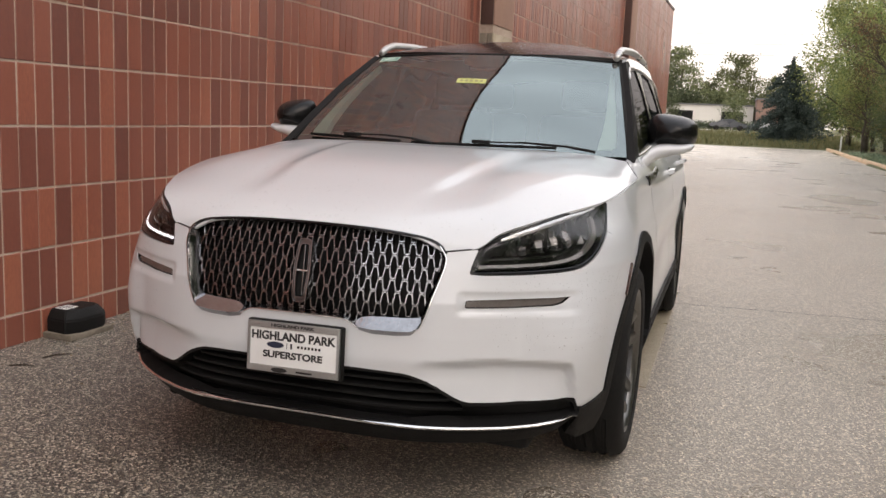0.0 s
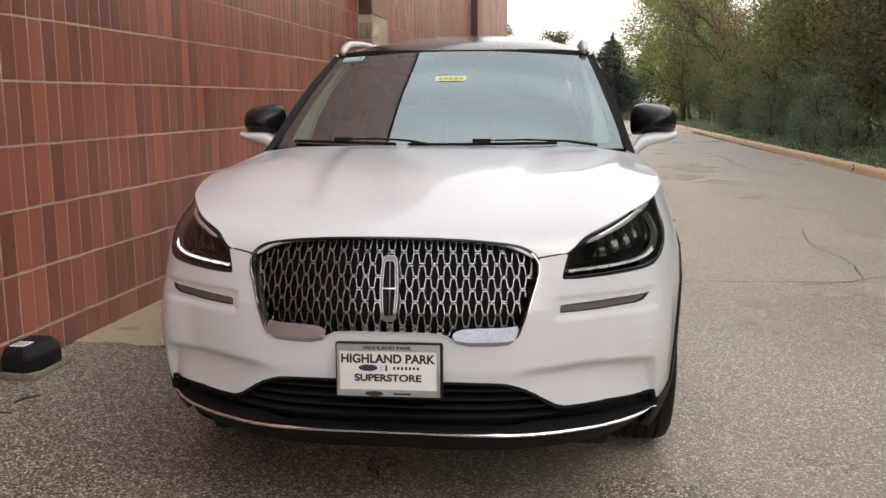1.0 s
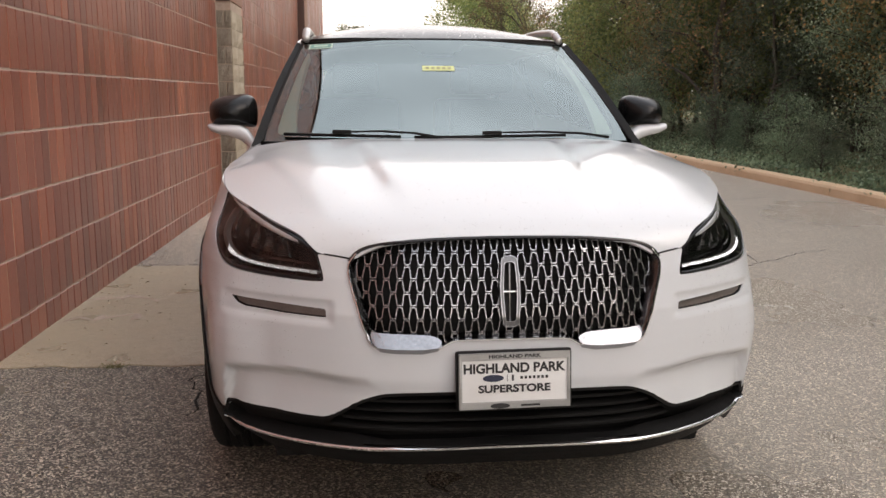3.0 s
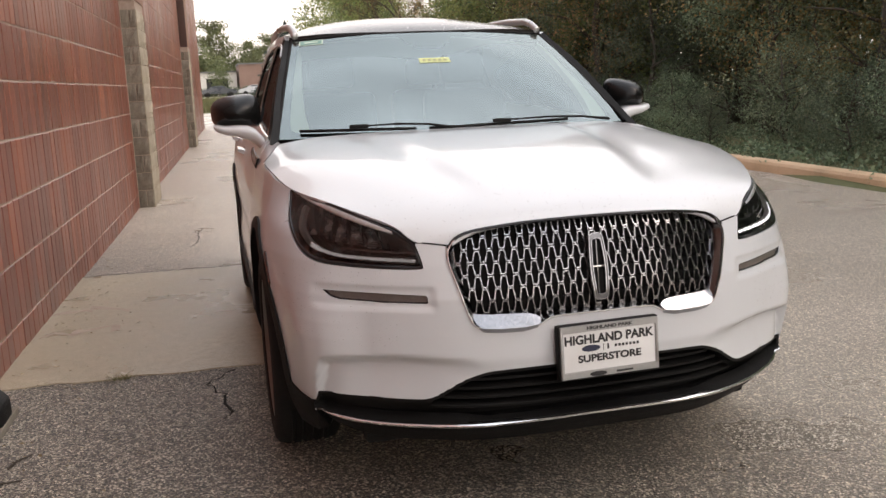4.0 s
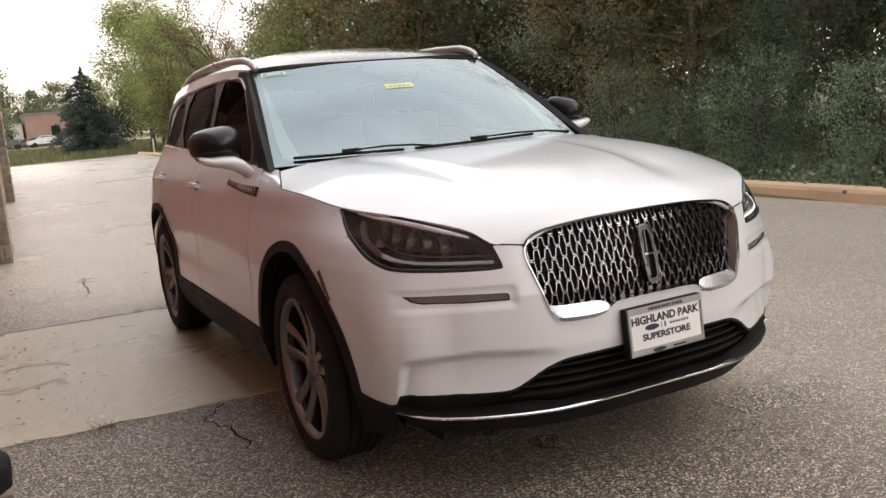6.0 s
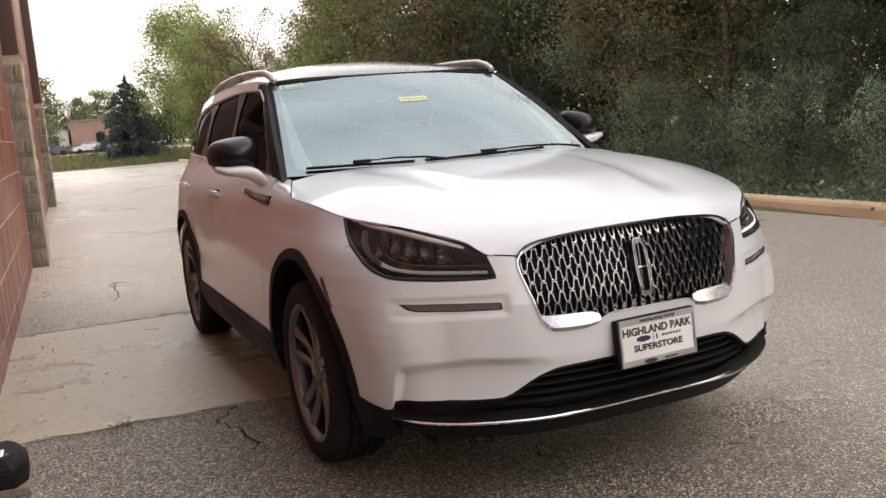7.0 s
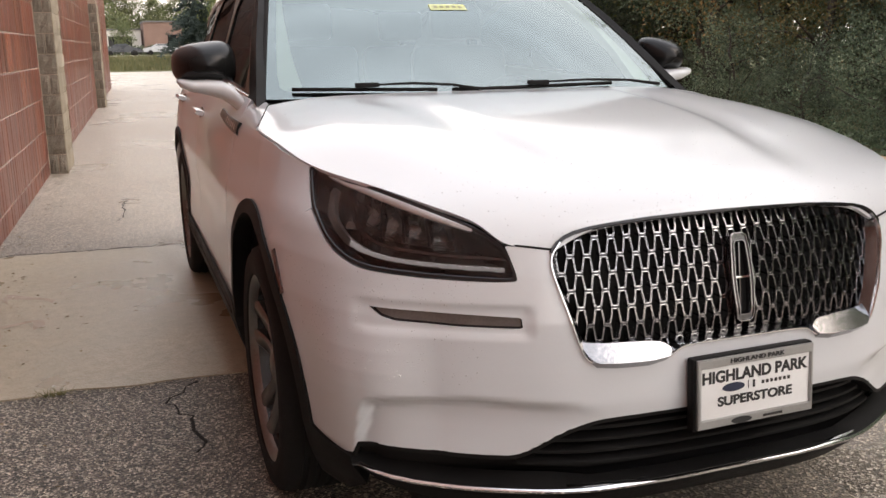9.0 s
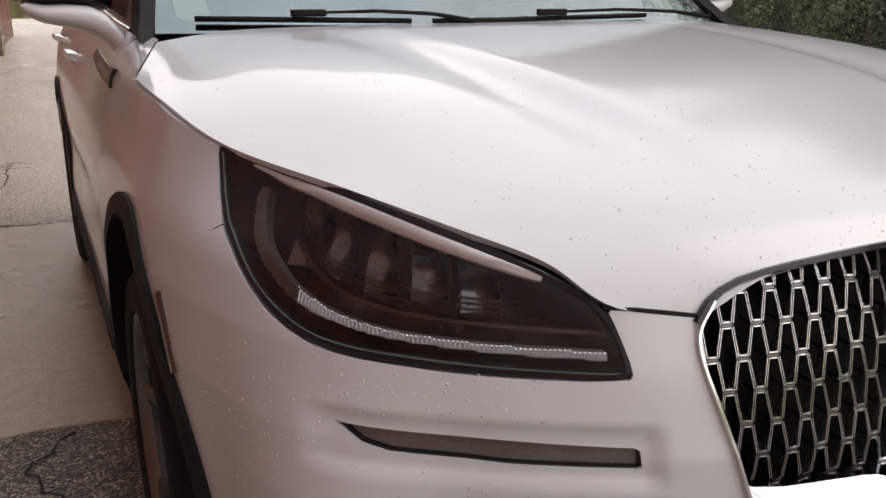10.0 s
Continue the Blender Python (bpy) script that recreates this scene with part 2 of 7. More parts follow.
M = {
    "asphalt": material("worn_asphalt", [(0.006, 0.005, 0.004), (0.026, 0.022, 0.018), (0.077, 0.064, 0.048), (0.255, 0.213, 0.162), (0.80, 0.715, 0.59)], 0.5, 9, (0.22, 0.45), bump=1.0, cells=145, cell_mix=0.93, spread=0.94, spec=0.9),
    "concrete": material("concrete", [(0.20, 0.165, 0.110), (0.32, 0.268, 0.185), (0.42, 0.358, 0.258), (0.58, 0.505, 0.385)], 1.5, 19, (0.18, 0.5), bump=0.25, cells=230, cell_mix=0.22, spread=0.52),
    "kerb": material("kerb_concrete", [(0.50, 0.34, 0.21), (0.62, 0.43, 0.27), (0.68, 0.49, 0.33)], 1.6, 60, (0.7, 0.9), bump=0.3, bump_scale=120),
    "soil": material("verge_earth", [(0.05, 0.042, 0.028), (0.08, 0.075, 0.035), (0.06, 0.08, 0.03)], 1.3, 30, (0.9, 1.0), bump=0.8, bump_scale=30),
    "grass": material("rough_grass", [(0.07, 0.085, 0.03), (0.12, 0.12, 0.05), (0.17, 0.15, 0.07)], 0.4, 8, (0.9, 1.0), bump=0.8, bump_scale=25),
    "mortar": material("mortar", [(0.25, 0.18, 0.14), (0.41, 0.325, 0.26), (0.52, 0.43, 0.355)], 0.8, 30, (0.85, 0.95), bump=0.3, bump_scale=300, spread=0.5),
    "brick": material("red_glazed_brick", [(0.096, 0.039, 0.032), (0.184, 0.063, 0.045), (0.255, 0.084, 0.054), (0.41, 0.150, 0.084)], 1.4, 90, (0.26, 0.46), bump=0.12, bump_scale=160, spread=0.75, per_piece=0.42, stretch=(1, 1, 0.35), spec=0.7),
    "stone": material("split_face_block", [(0.095, 0.08, 0.06), (0.19, 0.162, 0.125), (0.29, 0.255, 0.205)], 6, 45, (0.85, 0.95), bump=0.9, bump_scale=55, per_piece=0.25, spread=0.5),
    "pale_stone": material("dressed_pale_block", [(0.24, 0.20, 0.145), (0.36, 0.305, 0.225), (0.46, 0.40, 0.31)], 5, 40, (0.85, 0.95), bump=0.5, bump_scale=60, per_piece=0.15, spread=0.6),
    "pale_brick": material("pale_brick_shaft", [(0.26, 0.15, 0.11), (0.34, 0.21, 0.155)], 2, 40, (0.7, 0.85), bump=0.3, bump_scale=90),
    "brown_metal": material("dark_brown_coated_metal", [(0.055, 0.028, 0.022), (0.075, 0.036, 0.028)], 2, 30, (0.4, 0.55)),
    "paint": material("white_pearl_paint", [(0.612, 0.628, 0.642), (0.645, 0.660, 0.672)], 1.2, 400, (0.28, 0.33), coat=1.0),
    "black_gloss": material("gloss_black_paint", [(0.009, 0.009, 0.010), (0.014, 0.013, 0.014)], 2, 300, (0.10, 0.16), coat=0.1, spec=0.4),
    "roof_black": material("wet_black_roof", [(0.010, 0.010, 0.011), (0.020, 0.019, 0.019)], 5, 260, (0.10, 0.17), spec=0.55, bump=0.03, bump_scale=300),
    "mirror_cap": material("satin_black_cap", [(0.007, 0.007, 0.007), (0.011, 0.011, 0.011)], 2, 300, (0.22, 0.3), spec=0.22),
    "black_plastic": material("black_textured_plastic", [(0.007, 0.007, 0.007), (0.013, 0.0125, 0.012)], 5, 250, (0.5, 0.65), bump=0.1, bump_scale=900, spec=0.15),
    "rubber": material("tyre_rubber", [(0.006, 0.006, 0.006), (0.014, 0.013, 0.012)], 6, 90, (0.7, 0.85), bump=0.2, bump_scale=300, spec=0.25),
    "chrome": material("chrome", [(0.80, 0.80, 0.81), (0.86, 0.86, 0.87)], 3, 200, (0.06, 0.12), metal=1.0),
    "dark_chrome": material("dark_chrome", [(0.10, 0.10, 0.105), (0.15, 0.15, 0.155)], 3, 200, (0.12, 0.2), metal=1.0),
    "wedge": material("wet_chrome", [(0.30, 0.30, 0.31), (0.42, 0.42, 0.432)], 14, 120, (0.10, 0.20), metal=1.0, bump=0.05, bump_scale=90),
    "emblem": material("smoked_chrome", [(0.15, 0.15, 0.155), (0.22, 0.22, 0.225)], 3, 200, (0.12, 0.2), metal=1.0),
    "honeycomb": material("satin_chrome", [(0.40, 0.40, 0.412), (0.50, 0.50, 0.512)], 3, 200, (0.10, 0.18), metal=1.0),
    # the sky's reflection along the headlamp lens top, put into a pale strip
    "brow": material("lens_sky_reflection", [(0.52, 0.52, 0.53), (0.62, 0.62, 0.63)], 9, 200, (0.16, 0.26), metal=0.6, coat=0.4),
    "frit": material("printed_glass_border", [(0.010, 0.011, 0.011), (0.014, 0.015, 0.015)], 3, 100, (0.3, 0.4), spec=0.3),
    "alloy": material("grey_alloy", [(0.17, 0.165, 0.16), (0.27, 0.26, 0.25)], 4, 120, (0.25, 0.38), metal=1.0),
    "lamp_dark": material("lamp_housing", [(0.012, 0.011, 0.011), (0.022, 0.02, 0.02)], 8, 200, (0.18, 0.3)),
    "reflector": material("lamp_reflector", [(0.09, 0.088, 0.088), (0.16, 0.157, 0.157)], 40, 200, (0.2, 0.35), metal=1.0),
    "led": material("daytime_light", [(0.20, 0.19, 0.185), (0.28, 0.27, 0.262)], 120, 700, (0.6, 0.75), spec=0.1),
    "lit": material("lit_white_facet", [(0.9, 0.93, 0.95), (0.95, 0.97, 1.0)], 20, 100, (0.4, 0.5), emission=0.75),
    "amber_grey": material("smoked_strip_lens", [(0.11, 0.095, 0.088), (0.17, 0.148, 0.138)], 10, 200, (0.12, 0.2), coat=0.5),
    "red_lens": material("red_marker_lens", [(0.034, 0.010, 0.008), (0.052, 0.013, 0.010)], 20, 200, (0.1, 0.2), coat=0.5),
    "plate_white": material("plate_white", [(0.72, 0.72, 0.70), (0.78, 0.78, 0.76)], 5, 100, (0.35, 0.5)),
    "rail": material("satin_rail", [(0.48, 0.47, 0.46), (0.56, 0.55, 0.54)], 3, 100, (0.25, 0.35), metal=0.5),
    "bright_trim": material("polished_window_trim", [(0.60, 0.59, 0.58), (0.68, 0.67, 0.66)], 3, 100, (0.2, 0.3), metal=0.3),
    "silver": material("brushed_plate_frame", [(0.36, 0.36, 0.355), (0.46, 0.46, 0.45)], 9, 150, (0.3, 0.42), metal=0.8),
    "ink": material("black_ink", [(0.012, 0.012, 0.013), (0.02, 0.02, 0.02)], 5, 100, (0.4, 0.5)),
    "blue_ink": material("dark_blue_ink", [(0.015, 0.02, 0.045), (0.02, 0.028, 0.06)], 5, 100, (0.4, 0.5)),
    # yellow and ink both paled to stand for the sky reflected over the label
    "yellow": material("yellow_sticker", [(0.55, 0.59, 0.20), (0.61, 0.65, 0.25)], 5, 100, (0.08, 0.12), coat=0.6),
    "olive_ink": material("glare_paled_ink", [(0.20, 0.20, 0.06), (0.26, 0.26, 0.08)], 5, 100, (0.3, 0.4)),
    "green_sticker": material("green_sticker", [(0.14, 0.29, 0.24), (0.18, 0.34, 0.29)], 5, 100, (0.4, 0.5)),
    "trim_light": material("pale_grey_trim", [(0.62, 0.73, 0.62), (0.68, 0.78, 0.67)], 5, 200, (0.7, 0.85)),
    "leather": material("dark_leather", [(0.018, 0.016, 0.015), (0.03, 0.027, 0.025)], 8, 150, (0.45, 0.6), bump=0.2, bump_scale=500),
    "grey_post": material("white_post", [(0.55, 0.55, 0.5), (0.65, 0.65, 0.6)], 5, 100, (0.6, 0.8)),
    "bark": material("bark", [(0.045, 0.035, 0.026), (0.09, 0.075, 0.058)], 3, 40, (0.85, 0.95), bump=0.8, bump_scale=40, stretch=(1, 1, 0.2)),
    "leaf_dark": material("dark_green_leaves", [(0.036, 0.056, 0.034), (0.138, 0.185, 0.112), (0.30, 0.355, 0.225)], 1.0, 14, (0.45, 0.65), per_piece=0.30, spread=0.46),
    "leaf_olive": material("olive_leaves", [(0.062, 0.092, 0.036), (0.160, 0.195, 0.066), (0.33, 0.315, 0.112)], 0.8, 14, (0.5, 0.7), per_piece=0.32, spread=0.46),
    "leaf_autumn": material("turning_leaves", [(0.080, 0.090, 0.042), (0.170, 0.140, 0.060), (0.33, 0.190, 0.078)], 0.9, 14, (0.5, 0.7), per_piece=0.32, spread=0.46),
    "needle": material("blue_green_needles", [(0.038, 0.056, 0.049), (0.066, 0.090, 0.078), (0.104, 0.134, 0.115)], 0.8, 20, (0.6, 0.8), per_piece=0.5, spread=0.7),
    "leaf_far": material("far_leaves", [(0.060, 0.079, 0.038), (0.102, 0.120, 0.054), (0.144, 0.156, 0.072)], 0.2, 5, (0.6, 0.8), per_piece=0.5, spread=0.7),
    "white_wall": material("painted_block_wall", [(0.60, 0.57, 0.53), (0.68, 0.65, 0.61)], 0.3, 5, (0.8, 0.9)),
    "tan_brick": material("far_red_brick", [(0.20, 0.125, 0.10), (0.26, 0.17, 0.14)], 0.6, 12, (0.8, 0.9)),
    "roofing": material("grey_roofing", [(0.12, 0.12, 0.12), (0.18, 0.18, 0.18)], 0.5, 12, (0.8, 0.9)),
    "red_paint": material("red_car_paint", [(0.26, 0.018, 0.015), (0.32, 0.025, 0.02)], 2, 300, (0.25, 0.32), coat=0.8),
    "silver_paint": material("silver_car_paint", [(0.32, 0.34, 0.36), (0.38, 0.40, 0.42)], 2, 300, (0.25, 0.32), coat=0.8),
    "dark_paint": material("dark_car_paint", [(0.03, 0.035, 0.045), (0.05, 0.055, 0.065)], 2, 300, (0.25, 0.32), coat=0.8),
    "dark_glass": material("dark_car_glass", [(0.01, 0.012, 0.013), (0.02, 0.022, 0.023)], 2, 100, (0.05, 0.08)),
    "chip": material("pale_stone_chip", [(0.14, 0.118, 0.088), (0.36, 0.308, 0.238), (0.76, 0.68, 0.57)], 8, 60, (0.5, 0.7), per_piece=0.8, spread=0.9),
    "crack": material("crack_filler", [(0.012, 0.011, 0.010), (0.03, 0.028, 0.024)], 20, 200, (0.85, 0.95)),
    "debris": material("dry_litter", [(0.10, 0.07, 0.035), (0.24, 0.18, 0.10), (0.55, 0.48, 0.36)], 20, 100, (0.8, 0.95), per_piece=0.5, spread=0.8),
    "wire": material("cable", [(0.03, 0.03, 0.03), (0.05, 0.05, 0.05)], 5, 50, (0.6, 0.8)),
}
# the asphalt turns a lighter tan with growing x and y, in ragged patches
asp = M["asphalt"].node_tree
a_geo, a_sep, a_noise, a_add, a_map, a_mix, a_toward = (asp.nodes.new("ShaderNode" + k) for k in ("NewGeometry", "SeparateXYZ", "TexNoise", "Math", "MapRange", "MixRGB", "Math"))
a_noise.inputs["Scale"].default_value, a_noise.inputs["Detail"].default_value = 0.55, 5.0
a_add.operation = "MULTIPLY_ADD"
a_add.inputs[1].default_value = 2.0
a_map.inputs["From Min"].default_value, a_map.inputs["From Max"].default_value = 0.8, 2.4
a_mix.blend_type = "ADD"
a_mix.inputs[2].default_value = (0.300, 0.258, 0.210, 1)
asp_base = asp.nodes["Principled BSDF"].inputs["Base Color"]
asp.links.new(a_geo.outputs["Position"], a_sep.inputs[0]), asp.links.new(a_geo.outputs["Position"], a_noise.inputs["Vector"])
asp.links.new(a_noise.outputs[0], a_add.inputs[0]), asp.links.new(a_toward.outputs[0], a_add.inputs[2])
a_toward.operation = "MULTIPLY_ADD"
a_toward.inputs[1].default_value = 0.45
asp.links.new(a_sep.outputs["Y"], a_toward.inputs[0]), asp.links.new(a_sep.outputs["X"], a_toward.inputs[2])
asp.links.new(a_add.outputs[0], a_map.inputs["Value"]), asp.links.new(a_map.outputs[0], a_mix.inputs[0])
asp.links.new(asp_base.links[0].from_socket, a_mix.inputs[1]), asp.links.new(a_mix.outputs[0], asp_base)
M["windscreen"] = pane_material("windscreen_glass", (0.74, 0.80, 0.76), 3.5, (0.88, 0.99, 0.97))
M["side_glass"] = pane_material("tinted_side_glass", (0.045, 0.045, 0.045), 1.22, (0.22, 0.22, 0.23))
M["lens"] = pane_material("clear_lamp_lens", (0.90, 0.90, 0.90), 1.5)
M["paint"].node_tree.nodes["Principled BSDF"].inputs["Coat Roughness"].default_value = 0.065
M["paint"].node_tree.nodes["Principled BSDF"].inputs["Coat Weight"].default_value = 0.8
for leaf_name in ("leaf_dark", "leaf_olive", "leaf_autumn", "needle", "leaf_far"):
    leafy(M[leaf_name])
M["water"] = bpy.data.materials.new("water_drop")
M["water"].use_nodes = True
for key, value in (("Transmission Weight", 0.55), ("IOR", 1.33), ("Roughness", 0.03), ("Base Color", (0.93, 0.93, 0.94, 1))):
    M["water"].node_tree.nodes["Principled BSDF"].inputs[key].default_value = value
M["mirror"] = material("mirror", [(0.9, 0.9, 0.9), (0.9, 0.9, 0.9)], 1, 10, (0.01, 0.01), metal=1.0)


# ---- building helpers ----
def make_mesh(name, verts, faces, mat, smooth=False, normals=None):
    me = bpy.data.meshes.new(name)
    me.from_pydata([tuple(v) for v in verts], [], faces)
    me.materials.append(mat)
    if smooth:
        me.polygons.foreach_set("use_smooth", [True] * len(me.polygons))
    if normals is not None:
        me.normals_split_custom_set_from_vertices([tuple(n) for n in normals])
    me.update()
    return me


def part(name, data, parent=None, label="", m=None):
    """Links a mesh as one object, under its thing or part."""
    ob = new(name, data)
    if m is not None:
        ob.matrix_basis = m
    if parent is not None:
        ob.parent = parent
    if label:
        ob["label"] = label
    return ob


def thing(name, label, category, m=None, group="", kind=""):
    ob = new(name)
    ob.empty_display_size = 0.1
    if m is not None:
        ob.matrix_basis = m
    return tagged(ob, label, category, group, kind)


def bm_mesh(name, bm, mat, smooth=False):
    me = bpy.data.meshes.new(name)
    bmesh.ops.recalc_face_normals(bm, faces=bm.faces)
    bm.to_mesh(me)
    bm.free()
    me.materials.append(mat)
    if smooth:
        me.polygons.foreach_set("use_smooth", [True] * len(me.polygons))
        me.set_sharp_from_angle(angle=radians(40))
    return me


def box_mesh(name, lo, hi, mat, bevel=0.0, segments=2):
    bm = bmesh.new()
    bmesh.ops.create_cube(bm, size=1.0)
    for v in bm.verts:
        v.co = [lo[k] + (v.co[k] + 0.5) * (hi[k] - lo[k]) for k in range(3)]
    if bevel:
        bmesh.ops.bevel(bm, geom=bm.edges[:], offset=bevel, segments=segments, affect="EDGES", profile=0.6)
    return bm_mesh(name, bm, mat, smooth=bevel > 0)


def lathe_mesh(name, profile, mat, steps=48, axis="x", smooth=True):
    """Turns (along, radius) pairs about an axis."""
    verts, faces = [], []
    for k in range(steps):
        c, s = math.cos(2 * math.pi * k / steps), math.sin(2 * math.pi * k / steps)
        for a, r in profile:
            verts.append((a, r * c, r * s) if axis == "x" else (r * c, r * s, a))
    n = len(profile)
    for k in range(steps):
        for j in range(n - 1):
            faces.append((k * n + j, k * n + j + 1, (k + 1) % steps * n + j + 1, (k + 1) % steps * n + j))
    bm = bmesh.new()
    vs = [bm.verts.new(v) for v in verts]
    for f in faces:
        bm.faces.new([vs[i] for i in f])
    bmesh.ops.remove_doubles(bm, verts=bm.verts, dist=1e-5)
    return bm_mesh(name, bm, mat, smooth)


def tube_mesh(name, points, radius, mat, sides=8, flat=1.0):
    """A tube along points; radius is a number or one for each point."""
    pts = [Vector(p) for p in points]
    radii = radius if isinstance(radius, (list, tuple)) else [radius] * len(pts)
    verts, faces = [], []
    up = Vector((0, 0, 1))
    for k, p in enumerate(pts):
        d = (pts[min(k + 1, len(pts) - 1)] - pts[max(k - 1, 0)]).normalized()
        side = d.cross(up) if abs(d.dot(up)) < 0.95 else d.cross(Vector((1, 0, 0)))
        side.normalize()
        rise = side.cross(d).normalized()
        for j in range(sides):
            a = 2 * math.pi * j / sides
            verts.append(p + radii[k] * (math.cos(a) * side + flat * math.sin(a) * rise))
    for k in range(len(pts) - 1):
        for j in range(sides):
            j2 = (j + 1) % sides
            faces.append((k * sides + j, k * sides + j2, (k + 1) * sides + j2, (k + 1) * sides + j))
    faces.append(tuple(range(sides))[::-1])
    faces.append(tuple((len(pts) - 1) * sides + j for j in range(sides)))
    return make_mesh(name, verts, faces, mat, smooth=True)

# ---- the large structure ----
LOT_END, KERB_X = 54.0, 5.8
WALL = pose(-2.16, 1.0, 0, 0, 0, -math.degrees(math.atan(0.031)))
WALL_FROM, WALL_TO, COURSE, COLUMN, COURSES = -9.0, 30.2, 0.314, 0.1165, 17


def kerb_x(y):
    return tab(y, (-14, 0, 4, 9, 20, 40, 54), (4.6, 5.35, 5.62, 5.82, 5.88, 6.05, 6.35))


def tab(x, xs, ys):
    return float(np.interp(x, xs, ys))


def grid_mesh(name, xs, ys, height, mat):
    verts = [(x, y, height(x, y)) for y in ys for x in xs]
    n = len(xs)
    faces = [(j * n + i, j * n + i + 1, (j + 1) * n + i + 1, (j + 1) * n + i) for j in range(len(ys) - 1) for i in range(n - 1)]
    return make_mesh(name, verts, faces, mat, smooth=True)


def ground_height(x, y):
    """Level with the lot's underside, rising gently beyond the kerb and past the lot's end."""
    rise = 0.0
    edge = kerb_x(min(y, 54))
    if x > edge:
        rise = 0.13 + 0.5 * ease(x, edge + 0.3, edge + 14)
    if y > LOT_END:
        rise = max(rise, 0.10 + 0.45 * ease(y, LOT_END, LOT_END + 14))
    bump = 0.03 * noise.noise(Vector((x * 0.6, y * 0.6, 0.0))) if rise else 0.0
    return -0.06 + rise + bump if rise else -0.06


def ease(x, lo, hi):
    t = min(1.0, max(0.0, (x - lo) / (hi - lo)))
    return t * t * (3 - 2 * t)


gx = sorted(set([-900, -300, -120, -60, -30, -15, -8, -4, 0, 3] + [4.0 + 0.25 * k for k in range(30)] + [12, 14, 17, 20, 25, 32, 45, 70, 120, 300, 900]))
gy = sorted(set([-900, -300, -100, -50, -25] + [-16 + 1.5 * k for k in range(47)] + [53.9, 54.1, 56, 58, 60, 63, 66, 70, 76, 84, 100, 130, 180, 300, 900]))
tagged(part("ground", grid_mesh("ground", gx, gy, ground_height, M["grass"])), "rough grass and earth ground reaching the horizon", "ground", kind="structure")


def asphalt_sheet():
    ys = [-14 + 0.5 * k for k in range(137)]
    verts, faces = [], []
    cols = 18
    for y in ys:
        x0, x1 = -2.6, kerb_x(y) + 0.02
        for i in range(cols):
            x = x0 + (x1 - x0) * i / (cols - 1)
            verts.append((x, y, 0.012 * noise.noise(Vector((x * 0.35, y * 0.25, 3.0))) * ease(abs(x) + abs(y - 2) * 0.5, 2.0, 5.0)))
    for j in range(len(ys) - 1):
        for i in range(cols - 1):
            faces.append((j * cols + i, j * cols + i + 1, (j + 1) * cols + i + 1, (j + 1) * cols + i))
    # the cut edges of the sheet
    base = len(verts)
    ring = list(range(cols)) + [j * cols + cols - 1 for j in range(1, len(ys))] + [(len(ys) - 1) * cols + i for i in range(cols - 2, -1, -1)] + [j * cols for j in range(len(ys) - 2, 0, -1)]
    for k in ring:
        verts.append((verts[k][0], verts[k][1], -0.09))
    for k in range(len(ring)):
        k2 = (k + 1) % len(ring)
        faces.append((ring[k2], ring[k], base + k, base + k2))
    return make_mesh("road", verts, faces, M["asphalt"], smooth=False)


tagged(part("road", asphalt_sheet()), "worn grey asphalt lot with coarse exposed stones", "pavement", kind="structure")


def slab_mesh():
    """A poured pad between two ragged joints."""
    far = [(-2.45 + 0.12 * k, 4.57 - 0.066 * (0.12 * k) + 0.008 * math.sin(k * 2.3)) for k in range(29)]
    near = [(x, 1.985 - 0.05 * (x + 2.1) + 0.012 * math.sin(k * 1.7) + 0.01 * math.sin(k * 4.1)) for k, (x, _) in enumerate(far)]
    top = 0.006
    verts = [(x, y, top) for x, y in near] + [(x, y, top) for x, y in far] + [(x, y, -0.05) for x, y in near] + [(x, y, -0.05) for x, y in far]
    n = len(far)
    faces = [(k, k + 1, n + k + 1, n + k) for k in range(n - 1)]
    faces += [(2 * n + k, 2 * n + k + 1, k + 1, k) for k in range(n - 1)] + [(n + k, n + k + 1, 3 * n + k + 1, 3 * n + k) for k in range(n - 1)]
    faces += [(0, n, 3 * n, 2 * n), (n - 1, 2 * n + n - 1, 3 * n + n - 1, n + n - 1)]
    return make_mesh("pavement", verts, faces, M["concrete"])


tagged(part("pavement", slab_mesh()), "damp beige concrete pad beside the brick wall", "pavement", kind="structure")

# the kerb, in cast lengths
kerb = thing("kerb", "tan concrete kerb with open joints along the lot", "kerb", kind="structure")
KERB_PROFILE = [(0.0, -0.08), (0.0, 0.10), (0.015, 0.135), (0.045, 0.15), (0.17, 0.15), (0.185, 0.14), (0.19, -0.08)]
y = -12.0
while y < LOT_END:
    y2 = min(y + 2.95, LOT_END)
    verts = [(kerb_x(yy) + px, yy, pz) for yy in (y, (y + y2) / 2, y2 - 0.012) for px, pz in KERB_PROFILE]
    n = len(KERB_PROFILE)
    faces = [(j * n + i, j * n + i + 1, (j + 1) * n + i + 1, (j + 1) * n + i) for j in range(2) for i in range(n - 1)]
    faces += [tuple(range(n))[::-1], tuple(range(2 * n, 3 * n))]
    part("kerb_segment", make_mesh("kerb_segment", verts, [f[::-1] for f in faces], M["kerb"]), kerb)
    y = y2

# the brick wall's core, in mortar; its bricks come last in the file
WALL_H = COURSES * COURSE - 0.16
STEP_Y, STEP_COURSES = 19.45, 10
TALL_H = WALL_H + STEP_COURSES * COURSE
wall_west = part("wall_west", box_mesh("wall_west", (-0.40, WALL_FROM, -0.1), (-0.0045, WALL_TO, WALL_H), M["mortar"]), None, m=WALL)
